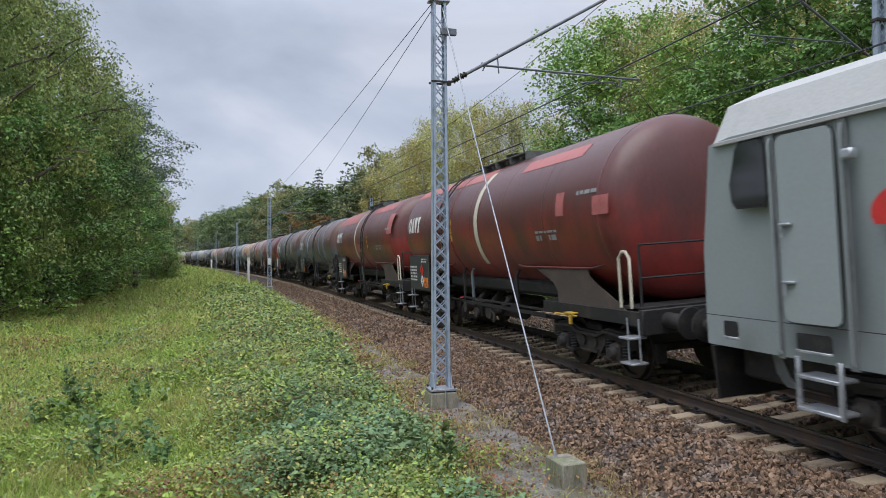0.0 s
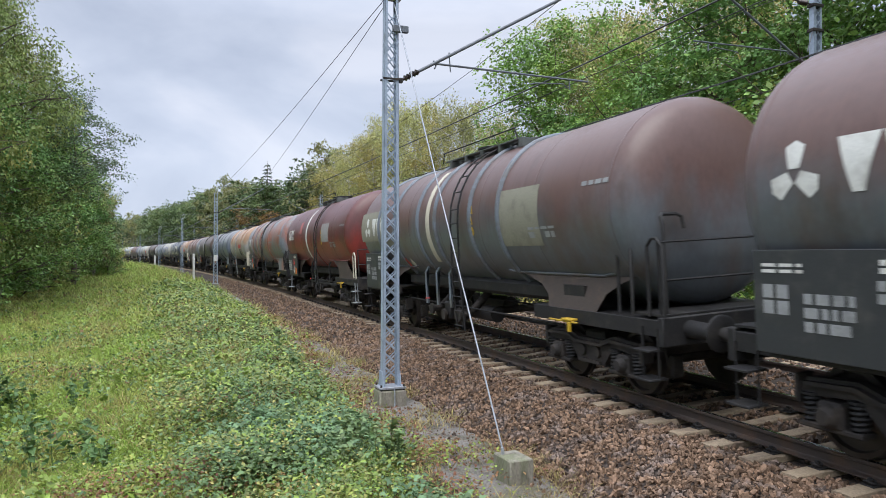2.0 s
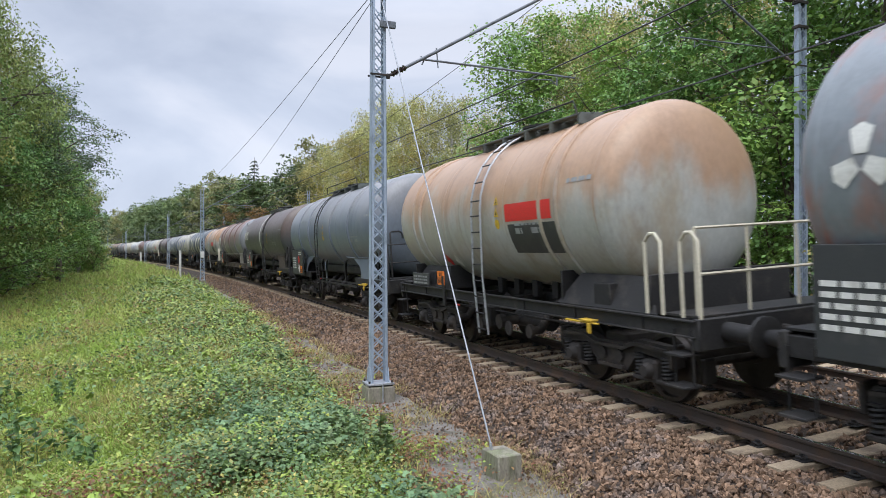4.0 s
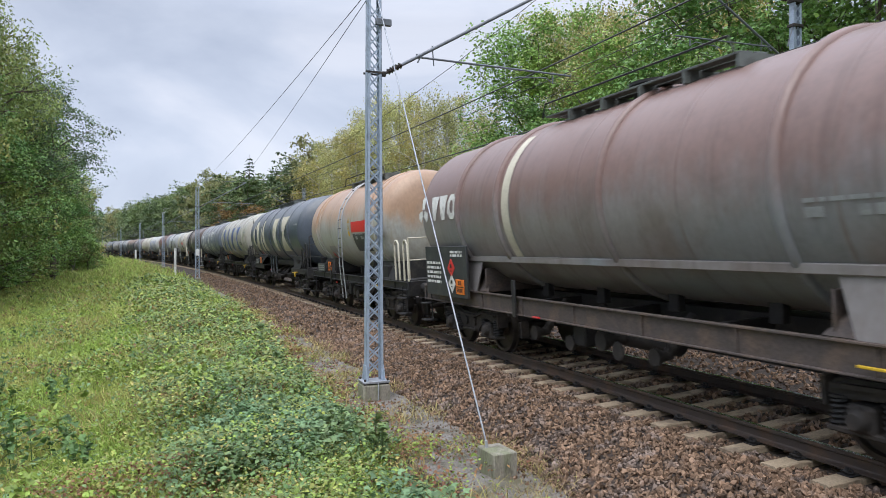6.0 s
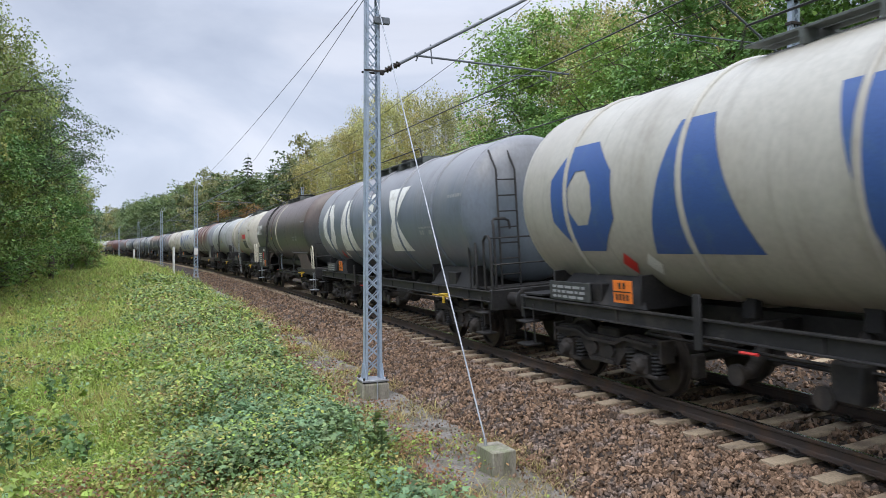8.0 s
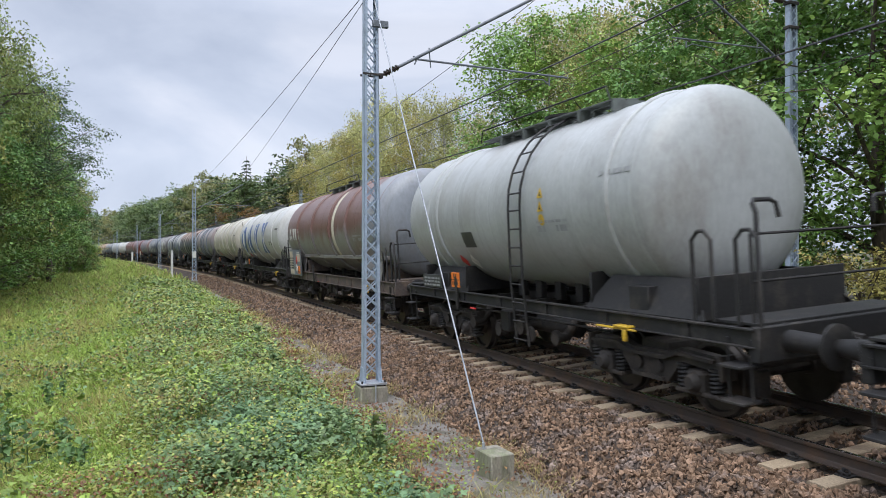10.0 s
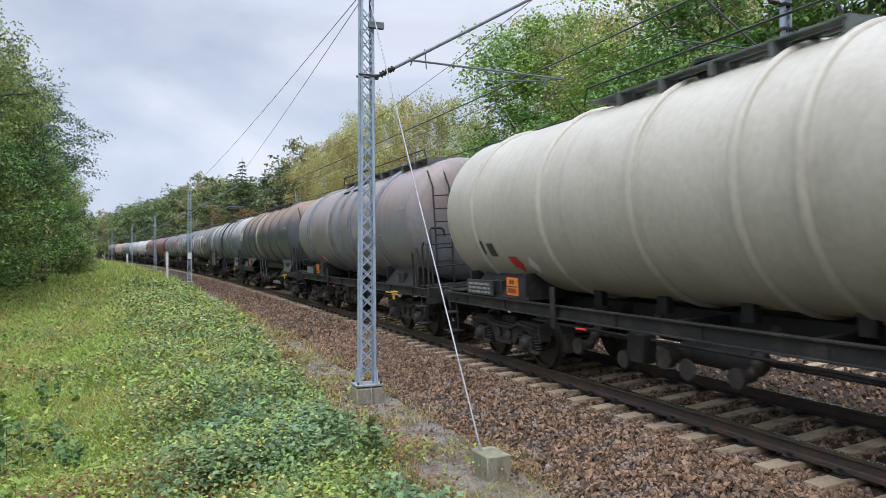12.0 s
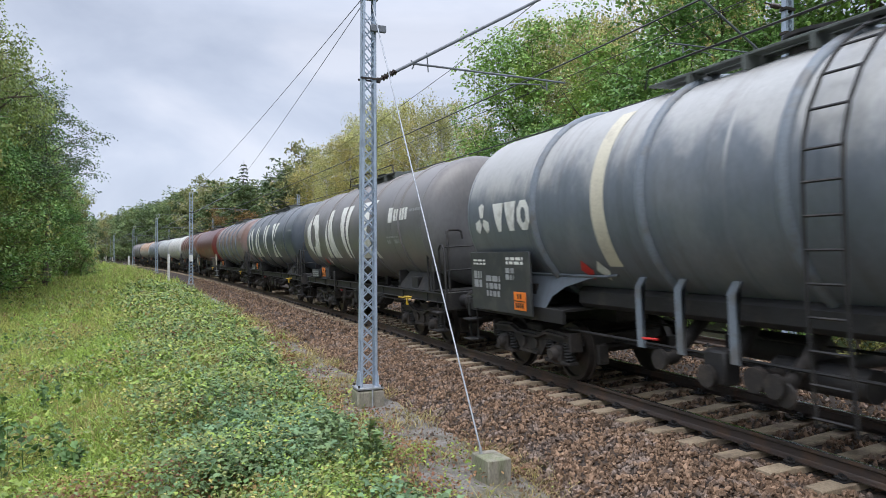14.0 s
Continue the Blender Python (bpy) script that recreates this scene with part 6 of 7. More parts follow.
    if rail == "tan":
        for z in (1.75, 2.3):
            part("railing_bar", Mesh().rod([(-1.2, -half + 0.06, z), (1.2, -half + 0.06, z)], 0.02, 6), hm, W)
        for x in (-1.2, -0.4, 0.4, 1.2):
            part("railing_post", Mesh().rod([(x, -half + 0.06, 1.24), (x, -half + 0.06, 2.3)], 0.02, 6), hm, W)
    else:   # a railing across the end platform
        for z in (1.7, 2.2):
            part("railing_bar", Mesh().rod([(-1.22, -half + 0.07, z), (1.22, -half + 0.07, z)], 0.017, 6), BLACK, W)
        for x in (-1.22, 1.22):
            part("railing_post", Mesh().rod([(x, -half + 0.07, 1.24), (x, -half + 0.07, 2.2)], 0.02, 6), BLACK, W)
    if rail not in ("tan", "white"):
        # a bent grab rail over the coupling and a hooped one at the corner
        for x in (-1.12, 1.12):
            part("grab_rail", handrail_mesh(x, -half + 0.08), hm, W)
    if end_ladder:
        lad = part("end_ladder", Mesh().rod([(-0.95, t0 - 0.06, 1.25), (-0.95, t0 - 0.05, zc + 0.75), (-0.95, t0 + 0.22, zc + 1.15)], 0.02, 6), BLACK, W, "ladder at the tank end")
        part("stile", Mesh().rod([(-0.55, t0 - 0.06, 1.25), (-0.55, t0 - 0.05, zc + 0.75), (-0.55, t0 + 0.22, zc + 1.15)], 0.02, 6), BLACK, lad)
        for z in np.arange(1.5, zc + 0.75, 0.3):
            part("rung", shared("end_rung", lambda: Mesh().rod([(-0.2, 0, 0), (0.2, 0, 0)], 0.014, 5).data("rung")), BLACK, lad).location = (-0.75, t0 - 0.07, z)
    # paint marks and plates on the near side
    if panel:
        py = half - 1.2
        part("data_board", Mesh().box(-1.44, -1.40, py - 1.55, py + 0.68, 1.06, 2.10, 0.006), board_mat or BOARD, W, "data board with small print")
        if board_mat:
            for by, bz, bw, bh in ((-py - 0.62, 1.35, 0.62, 0.68), (-py + 0.75, 1.62, 0.7, 0.30), (-py - 0.55, 1.1, 0.75, 0.2)):
                decal("pasted_label", glyph("bar", by, bz, bw, bh), BEIGE, W, x=-1.44, label="worn beige paper label", lift=0.002)
        if pipes:
            decal("data_print", bars(-py - 0.05, 1.3, 0.55, 0.4, 3, r, 0.75) + bars(-py - 0.55, 1.45, 0.32, 0.32, 2, r, 0.85) + bars(-py + 0.72, 1.62, 0.3, 0.22, 2, r, 0.8), GREYPRINT, W, x=-1.44)
        decal("data_print", bars(-py - 0.60, 1.3, 0.8, 0.5, 5, r) if not pipes else bars(-py - 0.55, 1.86, 0.5, 0.12, 2, r), INK if board_mat else WHITE, W, x=-1.44)
        decal("data_print", bars(-py + 0.75, 1.88, 0.6, 0.14, 2, r, 0.7), WHITE, W, x=-1.44)
        px, pyy, pz = -1.446, -(py - 1.2), 1.14
    else:
        px, pyy, pz = -1.34, -(half - 2.9), 1.3
        decal("data_print", bars(-half + 1.1, 1.26, 0.9, 0.22, 3, r), GREYPRINT, W, x=-1.33)
        part("data_board", Mesh().box(-1.33, -1.30, half - 2.1, half - 1.0, 1.24, 1.52, 0.006), BOARD, W)
    if plate:
        part("hazard_plate", Mesh().box(px - 0.012, px, -pyy - 0.2, -pyy + 0.2, pz, pz + 0.3, 0.004), ORANGE, W, "orange hazard plate with a black border")
        lines = [[(pyy - 0.19, pz + 0.142), (pyy + 0.19, pz + 0.142), (pyy + 0.19, pz + 0.158), (pyy - 0.19, pz + 0.158)]]
        if code:   # the code that can be read
            decal("hazard_print", lines, INK, W, x=px - 0.012)
            for text, zz, hh in ((code[0], pz + 0.178, 0.10), (code[1], pz + 0.03, 0.10)):
                o = part("hazard_code", shared("code" + text, text_mesh, text, hh), INK, W)
                o.matrix_basis = Matrix.Translation((px - 0.0165, -pyy, zz)) @ Matrix(((0, 0, -1, 0), (-1, 0, 0, 0), (0, 1, 0, 0), (0, 0, 0, 1)))
        else:
          decal("hazard_print", [[(pyy - 0.19, pz + 0.142), (pyy + 0.19, pz + 0.142), (pyy + 0.19, pz + 0.158), (pyy - 0.19, pz + 0.158)]] + glyph("bar", pyy - 0.07, pz + 0.19, 0.05, 0.08) + glyph("bar", pyy + 0.02, pz + 0.19, 0.05, 0.08) + [g for q in range(4) for g in glyph("bar", pyy - 0.14 + q * 0.075, pz + 0.04, 0.045, 0.08)], INK, W, x=px - 0.012)
        on_tank = pipes or not panel
        if on_tank:
            for dy, mt in ((1.55, REDSIGN), (1.95, WHITE)) if panel else ((-0.05, REDSIGN), (0.45, WHITE)):
                decal("hazard_diamond", [[(pyy + dy, 1.66), (pyy + dy + 0.15, 1.81), (pyy + dy, 1.96), (pyy + dy - 0.15, 1.81)]], mt, W, radius, zc, label="diamond hazard label on the tank")
        for d, mt, dz in () if on_tank else ((-0.42, REDSIGN, 0.34), (-0.42, WHITE, 0.02)):
            cy, cz, q = pyy + d, pz + dz + 0.18, 0.19
            part("hazard_diamond", Mesh().plate([(px, -cy, cz - q), (px, -cy - q, cz), (px, -cy, cz + q), (px, -cy + q, cz)], (-0.006, 0, 0)), mt, W, "diamond hazard placard")
            decal("hazard_print", [[(cy - 0.05, cz), (cy + 0.05, cz), (cy + 0.03, cz + 0.08), (cy - 0.03, cz + 0.08)], [(cy - 0.05, cz - 0.07), (cy + 0.05, cz - 0.07), (cy + 0.05, cz - 0.05), (cy - 0.05, cz - 0.05)]], INK, W, x=px - 0.006)
    mm = mark_mat or WHITE
    for kind, y, z, w, h in mark or ():
        decal("painted_mark", glyph(kind, y, z, w, h), mm, W, radius, zc)
    if prints:
        y0 = -t0 - 3.2
        decal("painted_print", bars(y0 + 0.3, zc - 0.42, 0.24, 0.12, 1, r, 0.8) + bars(y0 + 0.85, zc - 0.42, 0.3, 0.12, 1, r, 0.8) + bars(y0 + 0.3, zc - 0.28, 0.9, 0.06, 1, r, 0.7), GREYPRINT if tank not in (T_WHITE, T_BEIGE) else INK, W, radius, zc)
        decal("painted_print", bars(-t0 - 1.2, zc + 0.3, 0.7, 0.08, 1, r, 0.8), GREYPRINT if tank not in (T_WHITE, T_CREAM) else INK, W, radius, zc)
    if tail:
        for x in (-1.1, 1.1):
            part("tail_board", Mesh().box(x - 0.12, x + 0.12, half + 0.06, half + 0.08, 1.3, 1.6, 0.004), REDSIGN, W, "red and white tail board")
    return W


def logo4(y, z, h, gap=0.08, ks=("ring", "wedge", "post", "hour"), w=0.66):
    return [(k, y + i * h * (w + gap), z, h * w, h) for i, k in enumerate(ks)]


def blob_logo(y, z, h):
    return [("blob", y, z - 0.06, h * 1.05, h * 1.1)] + logo4(y + h * 1.45, z, h, 0.06, ("vee", "post", "ring"), 0.85)


# ---- the wagons in their order ----
TRAIN = []


def add(u0, u1, tank, label, **kw):
    TRAIN.append((wagon(u0, u1, tank, label, seed=len(TRAIN) + 1, **kw), (u0 + u1) / 2))


RED_L = "sooty red tank wagon with sloping saddles and a dark data board"
TAN_L = "rust-streaked whitish tank wagon on a long frame with pale handrails"
TOPRED = mat("brighter_red_band_paint", (0.36, 0.10, 0.085), 0.45, 0, (0.28, 0.07, 0.06), 3, 0.4, rand=0.05)
PINK = mat("fresh_pinkish_red_paint", (0.42, 0.13, 0.12), 0.5, 0, (0.34, 0.09, 0.085), 4, 0.4)
DULL = mat("dull_olive_touch_up_paint", (0.26, 0.25, 0.19), 0.55, 0, (0.2, 0.19, 0.15), 4, 0.4)
GREYPATCH = mat("grey_touch_up_paint", (0.30, 0.29, 0.28), 0.55, 0, (0.24, 0.22, 0.21), 4, 0.4)
BEIGE = mat("beige_data_board", (0.50, 0.44, 0.34), 0.6, 0, (0.40, 0.33, 0.25), 3, 0.4)
SOLE = mat("rusty_grey_sole_bar_paint", (0.085, 0.07, 0.064), 0.6, 0, (0.13, 0.095, 0.075), 3, 0.5, 0.002, 30, 0.25, spec=0.3)
SKIRT = mat("rusty_brown_saddle_paint", (0.062, 0.047, 0.038), 0.7, 0, (0.085, 0.06, 0.045), 2.5, 0.5, 0.002, 30, 0.2)
red = dict(frame_kind="saddle", panel=True, rail="white", radius=1.5, zc=2.75, walkway=(-1.6, 1.2), ring_r=0.02, skirt_mat=SKIRT)
add(8.6, 23.4, T_RED, RED_L, ladder=2.2, rings=(2.7, 1.6), stripes=((-0.4, 0.24, CREAM),), mark=logo4(-5.9, 2.8, 0.46), boards=((-6.2, 3.86, 6.5, 0.24, TOPRED), (2.4, 3.75, 2.6, 0.22, PINK), (4.6, 2.75, 0.3, 0.4, PINK), (5.9, 2.7, 0.5, 0.3, PINK)), code=("30", "1202"), **red)
add(23.4, 37.7, T_RED, RED_L, ladder=-1.2, rings=(-0.6,), stripes=((0.8, 0.24, CREAM),), mark=logo4(-5.6, 2.8, 0.46), boards=((-6.0, 3.62, 4.5, 0.45, TOPRED), (1.5, 3.8, 3.6, 0.28, TOPRED), (-0.3, 2.3, 0.5, 0.35, PINK), (5.4, 2.9, 0.7, 0.7, PINK)), code=("30", "1202"), **red)
ringed = dict(frame_kind="saddle", panel=True, pipes=True, walkway=(-2.4, 1.6), ring_r=0.042, skirt_mat=SKIRT)
add(37.7, 53.7, T_GREYRUST, "grey tank wagon browned by rust dust, ringed by hoops", rings=(-4.4, -2.6, 1.7, 2.8, 4.6), ladder=-1.1, stripes=((2.3, 0.26, CREAM),), mark=blob_logo(-6.5, 2.6, 0.5), **ringed)
add(53.7, 69.4, T_GREYRUST, "grey-brown ringed tank wagon with painted-over patches", rings=(-3.0, -1.7, 0.3, 1.5, 3.4, 4.9), ladder=-1.1, stripes=((0.8, 0.26, CREAM),), mark=blob_logo(-6.4, 2.6, 0.5), boards=((-6.9, 2.45, 2.7, 0.85, DULL), (3.0, 2.2, 1.5, 1.0, DULL)), **ringed)
add(69.4, 83.9, T_RED, RED_L, ladder=-1.4, rings=(-0.8,), stripes=((0.95, 0.3, WHITE),), mark=logo4(-5.4, 2.75, 0.46), boards=((2.1, 2.55, 1.3, 0.7, GREYPATCH), (-2.6, 3.0, 0.5, 0.5, PINK)), **red)
add(83.9, 99.6, T_REDORANGE, "tank wagon with patchy orange and grey faded paint", rings=(-2.6, 0.6, 2.8, 4.6), ring_r=0.045, ring_mat=T_REDORANGE, frame_kind="saddle", panel=True, ladder=-0.6, stripes=((1.9, 0.26, CREAM),), mark=blob_logo(-6.4, 2.6, 0.5), boards=((1.6, 2.75, 2.6, 0.06, GREYPATCH), (0.2, 2.2, 0.5, 0.25, GREYPATCH)))
tan = dict(ring_r=0.03, rail="tan", ends=(1.9, 0.8), radius=1.42, zc=2.74)
add(99.6, 111.6, T_TAN, TAN_L, rings=(-2.6, -2.1, 3.4, 3.85), ladder=0.1, boards=((0.9, 2.55, 1.55, 0.3, REDSIGN), (0.95, 2.0, 1.6, 0.5, BOARD)), **tan)
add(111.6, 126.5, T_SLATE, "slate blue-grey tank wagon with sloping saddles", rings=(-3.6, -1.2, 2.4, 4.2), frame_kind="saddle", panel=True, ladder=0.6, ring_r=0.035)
add(126.5, 141.5, T_BLACK, "faded black tank wagon with sloping saddles", ladder=-1.5, rings=(-0.9,), stripes=((0.2, 0.28, WHITE),), mark=logo4(-6.3, 2.75, 0.48), **{**red, "rail": "black"})
add(141.5, 156.4, T_MAUVE, "dusty mauve-brown tank wagon with a flank girder", rings=(4.3, 2.6, -0.5, -3.4), ring_r=0.045, ring_mat=T_MAUVE, front=(T_FRONT, 1.2), belt=True, panel=True, stripes=((2.25, 0.26, CREAM),), mark=blob_logo(-6.45, 2.65, 0.5), sill_mat=SOLE, end_ladder=True)
add(156.4, 168.4, T_TAN, TAN_L, rings=(-3.15, -2.6, 3.4, 3.85), ladder=0.1, boards=((0.88, 2.55, 1.57, 0.32, REDSIGN), (0.96, 1.98, 1.65, 0.52, BOARD), (3.3, 2.35, 0.7, 0.32, GREYPATCH), (-2.6, 1.85, 0.9, 0.3, GREYPATCH)), **tan)
big_n = dict(rings=(-4.6, -2.3, 0.2, 2.4, 4.8), ring_r=0.03)
four = lambda a: [("ring", a, 1.98, 1.5, 1.5), ("wedge", a + 2.1, 1.95, 1.7, 1.55), ("post", a + 4.75, 1.95, 1.15, 1.55), ("hour", a + 6.9, 1.95, 1.5, 1.55)]
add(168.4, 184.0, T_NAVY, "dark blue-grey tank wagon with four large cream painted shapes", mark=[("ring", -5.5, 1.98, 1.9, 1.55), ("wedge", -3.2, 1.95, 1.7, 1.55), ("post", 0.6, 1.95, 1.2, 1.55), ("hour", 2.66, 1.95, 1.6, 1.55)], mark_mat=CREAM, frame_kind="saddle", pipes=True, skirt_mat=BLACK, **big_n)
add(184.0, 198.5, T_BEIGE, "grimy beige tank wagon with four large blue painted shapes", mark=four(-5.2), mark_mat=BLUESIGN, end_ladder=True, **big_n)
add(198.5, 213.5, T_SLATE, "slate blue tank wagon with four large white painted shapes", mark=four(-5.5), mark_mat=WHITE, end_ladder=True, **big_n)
add(213.5, 227.8, T_BLACK, "faded black tank wagon with sloping saddles", ladder=2.2, rings=(2.7, 1.4), stripes=((0.2, 0.26, CREAM),), mark=logo4(-5.8, 2.75, 0.48), **red)
add(227.8, 239.0, T_CREAM, "yellowed cream tank wagon on a long frame", rings=(-2.6, -2.1, 3.0, 3.4), ladder=0.3, boards=((0.6, 2.6, 1.2, 0.28, REDSIGN), (0.7, 2.05, 1.2, 0.45, BOARD)), **tan)
add(239.0, 250.8, T_PALE, "pale grey tank wagon with a steel side ladder", rings=(3.0, 3.5, -3.0), ladder=-0.6, **{**tan, "rail": "black"}, boards=((-1.9, 2.1, 0.5, 0.3, BOARD),))
add(250.8, 265.8, T_BROWN, "grey tank wagon covered in brown dust with a flank girder", rings=(4.2, 1.6, -1.0, -3.1), ring_r=0.045, belt=True, panel=True, stripes=((-1.5, 0.3, CREAM),), mark=blob_logo(-5.85, 2.5, 0.45), sill_mat=SOLE, board_mat=HOOP, ring_mat=T_BROWN, front=(T_FRONT, 1.5))
add(265.8, 280.7, T_WHITE, "grimy white tank wagon with four large blue painted shapes", mark=[("ring", -5.4, 1.98, 1.6, 1.5), ("wedge", -3.25, 1.95, 1.75, 1.55), ("post", -0.75, 1.95, 1.15, 1.55), ("hour", 1.45, 1.95, 1.45, 1.55)], mark_mat=BLUESIGN, **big_n)
add(280.7, 295.0, T_CREAM, "cream-white tank wagon with thick cream hoops", end_ladder=True, boards=((-4.9, 2.0, 0.26, 0.24, BOARD), (-4.5, 1.95, 0.26, 0.24, BOARD), (-3.9, 1.75, 0.3, 0.2, REDSIGN)), rings=(-4.6, -2.3, -1.5, 0.2, 2.4, 4.8), ring_r=0.042, ring_mat=T_CREAM)
add(295.0, 309.5, T_LOTOS, "grey tank wagon with brown dust and thick hoops", rings=(4.2, 1.1, 0.0, -1.2, -3.5), ring_r=0.055, lip=(-1.1, 1.2), mark=blob_logo(-5.2, 2.45, 0.48) + [("bar", 1.5, 2.42, 0.34, 0.36)] + [("bar", 1.95 + 0.22 * q, 2.45, 0.16, 0.3) for q in range(5)], stripes=((1.45, 0.34, GREYPATCH),), mark_mat=GREYPATCH, end_ladder=True, walkway=(-5.5, 2.0))
add(309.5, 325.6, T_TEAL, "dark slate tank wagon, rusty along its top", rings=(-4.6, -2.6, -0.6, 1.6, 3.6, 5.4), ring_r=0.04, frame_kind="saddle", pipes=True, stripes=((0.9, 0.4, CREAM),), mark=logo4(-6.9, 2.7, 0.5), end_ladder=True, walkway=(-4.5, 2.0))
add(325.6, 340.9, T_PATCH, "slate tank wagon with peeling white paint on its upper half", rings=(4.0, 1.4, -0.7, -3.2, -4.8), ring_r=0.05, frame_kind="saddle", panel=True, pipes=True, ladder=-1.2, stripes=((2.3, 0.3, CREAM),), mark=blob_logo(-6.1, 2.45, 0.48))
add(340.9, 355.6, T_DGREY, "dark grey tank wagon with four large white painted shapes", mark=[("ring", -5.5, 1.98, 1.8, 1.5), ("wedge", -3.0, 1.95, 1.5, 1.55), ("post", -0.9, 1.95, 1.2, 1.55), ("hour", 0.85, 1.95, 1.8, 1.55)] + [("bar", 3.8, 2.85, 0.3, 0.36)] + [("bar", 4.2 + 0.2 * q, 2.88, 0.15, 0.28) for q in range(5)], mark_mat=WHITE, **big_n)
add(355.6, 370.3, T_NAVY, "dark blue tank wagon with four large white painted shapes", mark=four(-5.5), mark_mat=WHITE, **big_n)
add(370.3, 385.0, T_MAUVE, "dusty mauve-grey tank wagon with hoops", rings=(-4, -2, 0, 2, 4), ring_r=0.05)
add(385.0, 399.4, T_RED, RED_L, **red)
for k, (tk, lb) in enumerate(((T_BROWN, "brown dusty tank wagon with hoops"), (T_WHITE, "grimy white tank wagon with hoops"), (T_PALE, "pale grey tank wagon with hoops"), (T_SLATE, "slate grey tank wagon with hoops"), (T_TAN, "rust-streaked tank wagon with hoops"), (T_DGREY, "dark grey tank wagon at the end of the train"))):
    add(399.4 + 14.7 * k, 399.4 + 14.7 * (k + 1), tk, lb, rings=(-4, -2, 0, 2, 4), ring_r=0.04, prints=False, tail=k == 5)


def locomotive():
    """The rear of a boxy electric locomotive; its end lies at +y."""
    W = empty("electric_locomotive", "light grey electric locomotive with a red painted mark on its side", "locomotive")
    H2, w = 9.3, 1.48
    m = Mesh()
    # side profile of the body: sloped, rounded end
    out = [(-H2, 1.05), (-H2 + 0.1, 2.3), (-H2 + 0.55, 3.36), (-H2 + 0.9, 3.40), (H2 - 0.9, 3.40), (H2 - 0.50, 3.36), (H2 - 0.10, 2.1), (H2, 1.2), (H2 - 0.02, 0.92), (-H2 + 0.1, 0.92)]
    def narrow(y):
        k = max(0.0, (abs(y) - (H2 - 0.75)) / 0.75)
        return w - 0.22 * k * k
    vs = [(-narrow(y), y, z) for y, z in out] + [(narrow(y), y, z) for y, z in out]
    k = len(out)
    m.add(vs, [tuple(range(k)), tuple(range(k, 2 * k))[::-1]] + [(i, (i + 1) % k, k + (i + 1) % k, k + i) for i in range(k)])
    body = part("body", m, LOCO_GREY, W, smooth=30)
    m = Mesh()
    sec = [(-w + 0.005, 3.36), (-w + 0.24, 3.80), (-0.7, 4.0), (0.7, 4.0), (w - 0.24, 3.80), (w - 0.005, 3.36)]
    for a, b in ((-H2 + 0.7, H2 - 0.62),):
        vs = [(x, y, z) for y in (a, b) for x, z in sec]
        m.add(vs, [(i, i + 1, 7 + i, 6 + i) for i in range(5)] + [(0, 1, 2, 3, 4, 5), (6, 7, 8, 9, 10, 11)])
    part("roof", m, LOCO_ROOF, W, "pale sloping roof edge", smooth=20)
    part("gutter", Mesh().box(-w - 0.02, -w + 0.01, -H2 + 0.7, H2 - 0.62, 3.32, 3.37, 0.008), LOCO_ROOF, W)
    def rrect(y0, y1, z0, z1, rr, x, dx):
        pts = []
        for cy, cz, a0 in ((y1 - rr, z1 - rr, 0), (y0 + rr, z1 - rr, 90), (y0 + rr, z0 + rr, 180), (y1 - rr, z0 + rr, 270)):
            for i in range(4):
                a = radians(a0 + 30 * i)
                pts.append((x, cy + rr * math.cos(a), cz + rr * math.sin(a)))
        return Mesh().plate(pts, (dx, 0, 0))
    e = H2
    def cab_window(grow, x, dx):
        out = [(e - 0.98, 2.60), (e - 0.91, 2.68), (e - 0.89, 2.86), (e - 1.00, 3.22), (e - 1.08, 3.30), (e - 1.36, 3.30), (e - 1.43, 3.23), (e - 1.45, 2.70), (e - 1.38, 2.60)]
        cy, cz = e - 1.17, 2.95
        return Mesh().plate([(x, cy + (y - cy) * grow, cz + (z - cz) * grow) for y, z in out], (dx, 0, 0))
    part("window_seal", cab_window(1.09, -w + 0.005, -0.012), RUBBER, W)
    part("side_window", cab_window(1.0, -w - 0.006, -0.006), GLASS, W, "dark cab side window with a slanted edge")
    part("door_gap", rrect(e - 2.36, e - 1.60, 1.34, 3.30, 0.10, -w + 0.004, -0.007), RUBBER, W)
    door = part("cab_door", rrect(e - 2.35, e - 1.61, 1.35, 3.29, 0.10, -w + 0.002, -0.012), LOCO_GREY, W, "grey cab door")
    CHANNEL = mat("shaded_grey_channel_paint", (0.16, 0.17, 0.172), 0.5, 0, (0.10, 0.10, 0.10), 3, 0.4)
    # flat strips behind the handrails; a darker grey paints the channel's shade
    for y in (e - 2.46, e - 1.53):
        part("handrail_recess", Mesh().box(-w - 0.006, -w + 0.004, y - 0.05, y + 0.05, 0.95, 3.32, 0.004), CHANNEL, W, "darker grey strip painting the shade of the handrail channel")
        part("handrail", Mesh().rod([(-w - 0.008, y, 3.28), (-w - 0.03, y, 3.2), (-w - 0.03, y, 1.05), (-w - 0.008, y, 1.0)], 0.012, 8), LOCO_GREY, W, "vertical door handrail")
    for z in (1.75, 2.35):
        part("door_handle", Mesh().box(-w - 0.06, -w - 0.01, e - 1.80, e - 1.64, z, z + 0.03, 0.01).rod([(-w - 0.05, e - 1.67, z - 0.12), (-w - 0.05, e - 1.67, z + 0.02)], 0.014, 6), GALV, door, "steel door handle")
    part("door_lamp", Mesh().box(-w - 0.08, -w, e - 2.62, e - 2.5, 2.93, 3.03, 0.02), GALV, W)
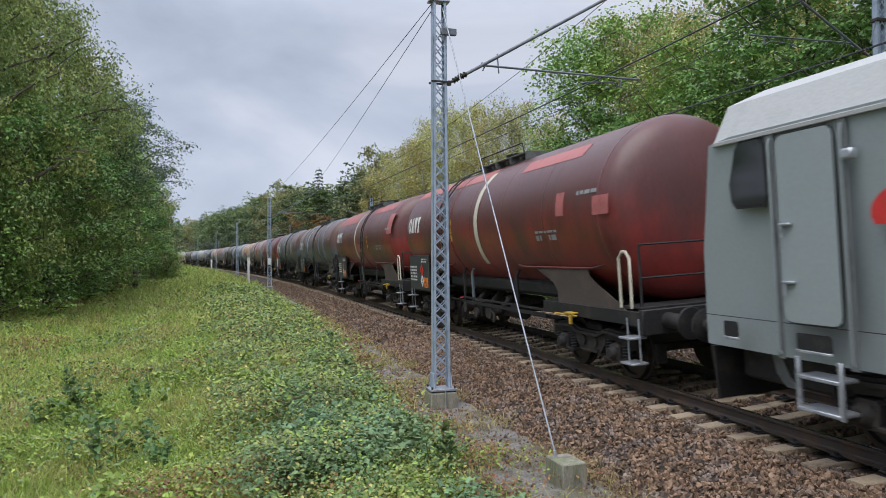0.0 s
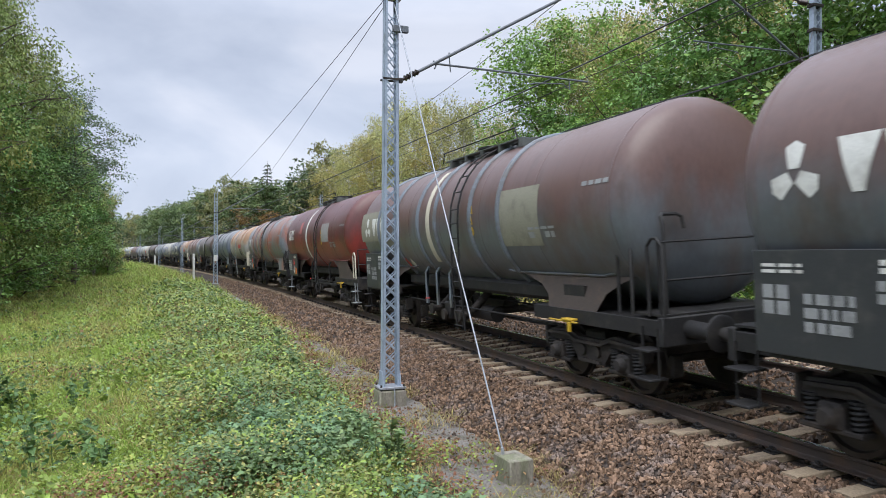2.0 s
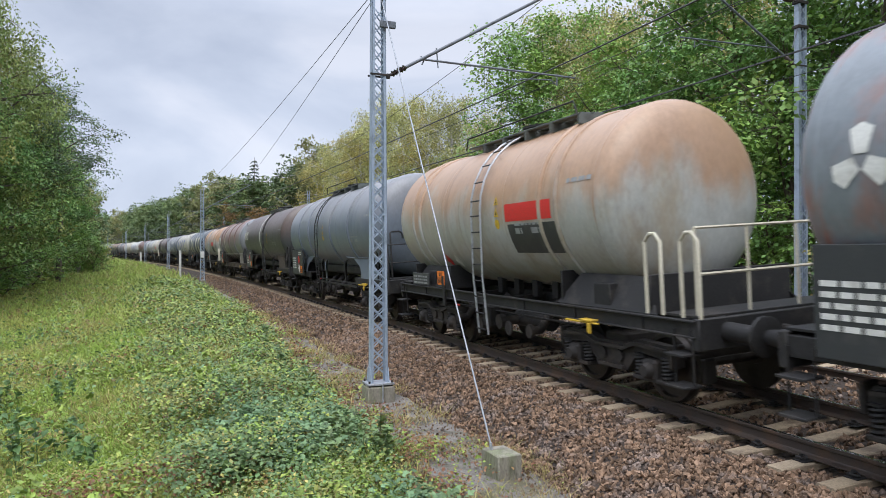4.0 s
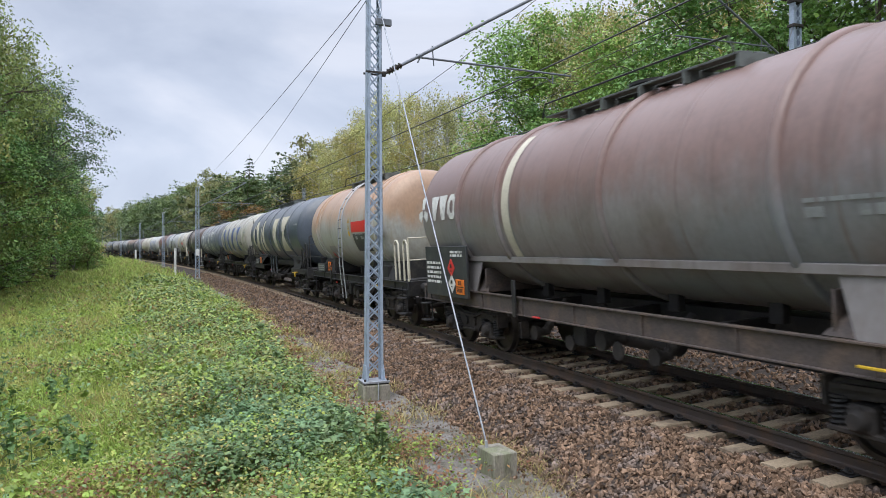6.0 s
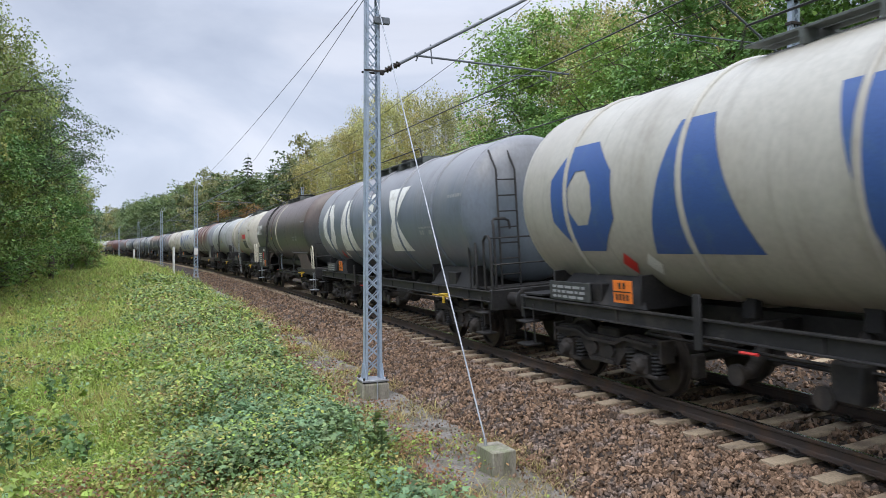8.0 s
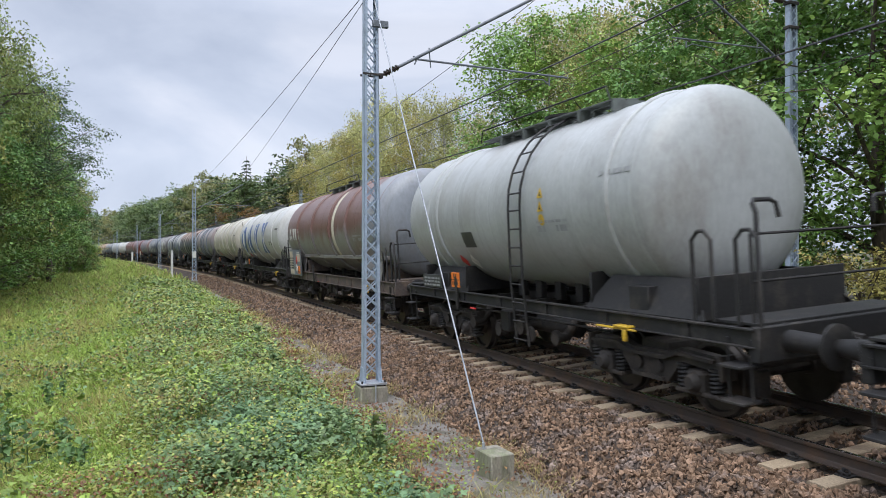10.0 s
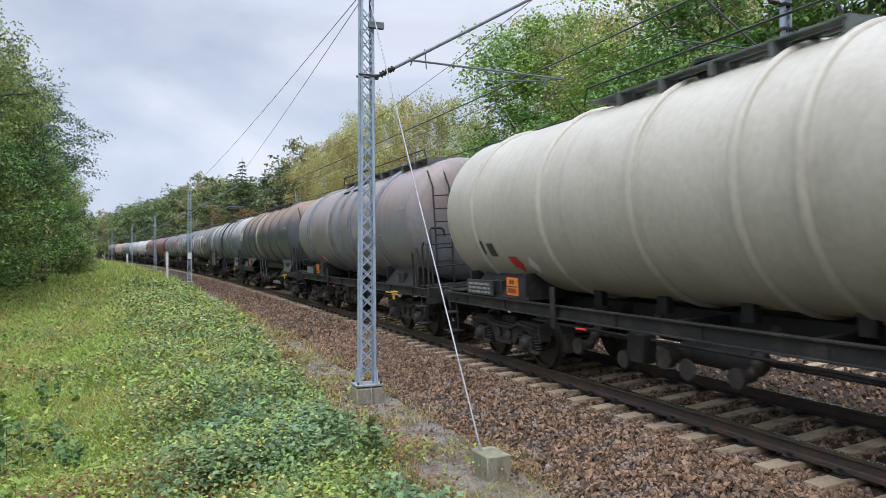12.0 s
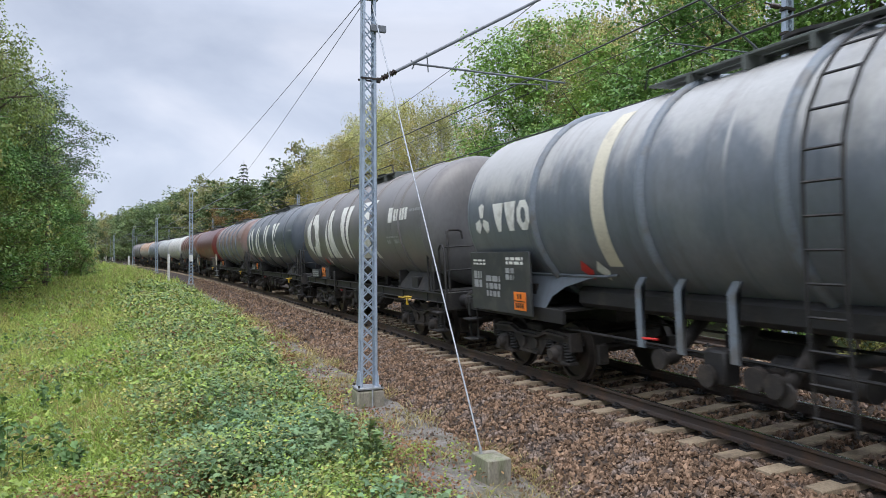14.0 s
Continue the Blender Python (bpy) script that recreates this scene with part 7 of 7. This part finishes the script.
    for y0, y1, z0, z1 in ((e - 0.86, e - 0.62, 1.10, 1.28), (e - 2.2, e - 1.75, 1.08, 1.25)):
        # a flat black plate paints the dark inside of the foothold
        part("step_recess", rrect(y0, y1, z0, z1, 0.03, -w + 0.004, -0.012), BLACK, W)
        part("step_edge", Mesh().box(-w - 0.03, -w + 0.01, y0, y1, z0 - 0.03, z0, 0.006), GALV, W)
    for y in np.arange(-7, 6, 1.7):
        part("body_rib", Mesh().box(-w - 0.012, -w + 0.004, y, y + 0.03, 1.0, 3.45, 0.004), LOCO_GREY, W)
    part("waist_line", Mesh().box(-w - 0.003, -w + 0.004, -H2 + 0.5, H2 - 0.3, 1.33, 1.338), RUBBER, W)
    # a red painted mark, a plain ring segment
    pts = [(e - 3.35 + 0.62 * math.cos(q), 2.42 + 0.30 * math.sin(q)) for q in np.linspace(radians(-20), radians(140), 14)]
    inn = [(e - 3.45 + 0.36 * math.cos(q), 2.30 + 0.20 * math.sin(q)) for q in np.linspace(radians(140), radians(0), 14)]
    part("red_mark", Mesh().plate([(-w - 0.006, y, z) for y, z in pts + inn], (-0.004, 0, 0)), REDSIGN, W, "red curved painted mark", smooth=0)
    part("skirt", Mesh().box(-w + 0.5, w - 0.5, -H2 + 0.3, H2 - 0.25, 0.5, 0.95, 0.05), BLACK, W)
    part("rail_guard", Mesh().plate([(-1.0, e - 0.8, 0.9), (-1.0, e - 0.95, 0.9), (-1.0, e - 1.08, 0.62), (-1.0, e - 1.25, 0.5), (-1.0, e - 1.02, 0.5), (-1.0, e - 0.88, 0.64)], (0.03, 0, 0)), CHANNEL, W, "curved grey rail guard")
    part("ladder_step", Mesh().box(-w - 0.02, -w + 0.25, e - 2.25, e - 1.72, 0.45, 0.49, 0.01).box(-w - 0.02, -w + 0.25, e - 2.25, e - 1.72, 0.78, 0.82, 0.01).box(-w, -w + 0.04, e - 2.29, e - 2.23, 0.43, 1.0, 0.01).box(-w, -w + 0.04, e - 1.75, e - 1.69, 0.43, 1.0, 0.01), GALV, W, "grey door steps")
    for y in (-6.2, 6.2):
        bogie(W, y)
    for x in (-0.875, 0.875):
        o = part("buffer", shared("buffer", buffer_mesh), BLACK, W)
        o.matrix_basis = pose(x, H2 - 0.05, 1.06)
    part("plough", Mesh().plate([(-1.3, H2 - 0.1, 0.9), (1.3, H2 - 0.1, 0.9), (1.15, H2 + 0.02, 0.2), (-1.15, H2 + 0.02, 0.2)], (0, -0.06, 0)), BLACK, W)
    return W


TRAIN.append((locomotive(), 7.75 - 9.3))


def motions():
    """The whole train runs along the curve at an even speed."""
    for thing, u in TRAIN:
        walk(thing, [(float(t), cant_pose(u - SPEED * t)) for t in range(15)])


motions()
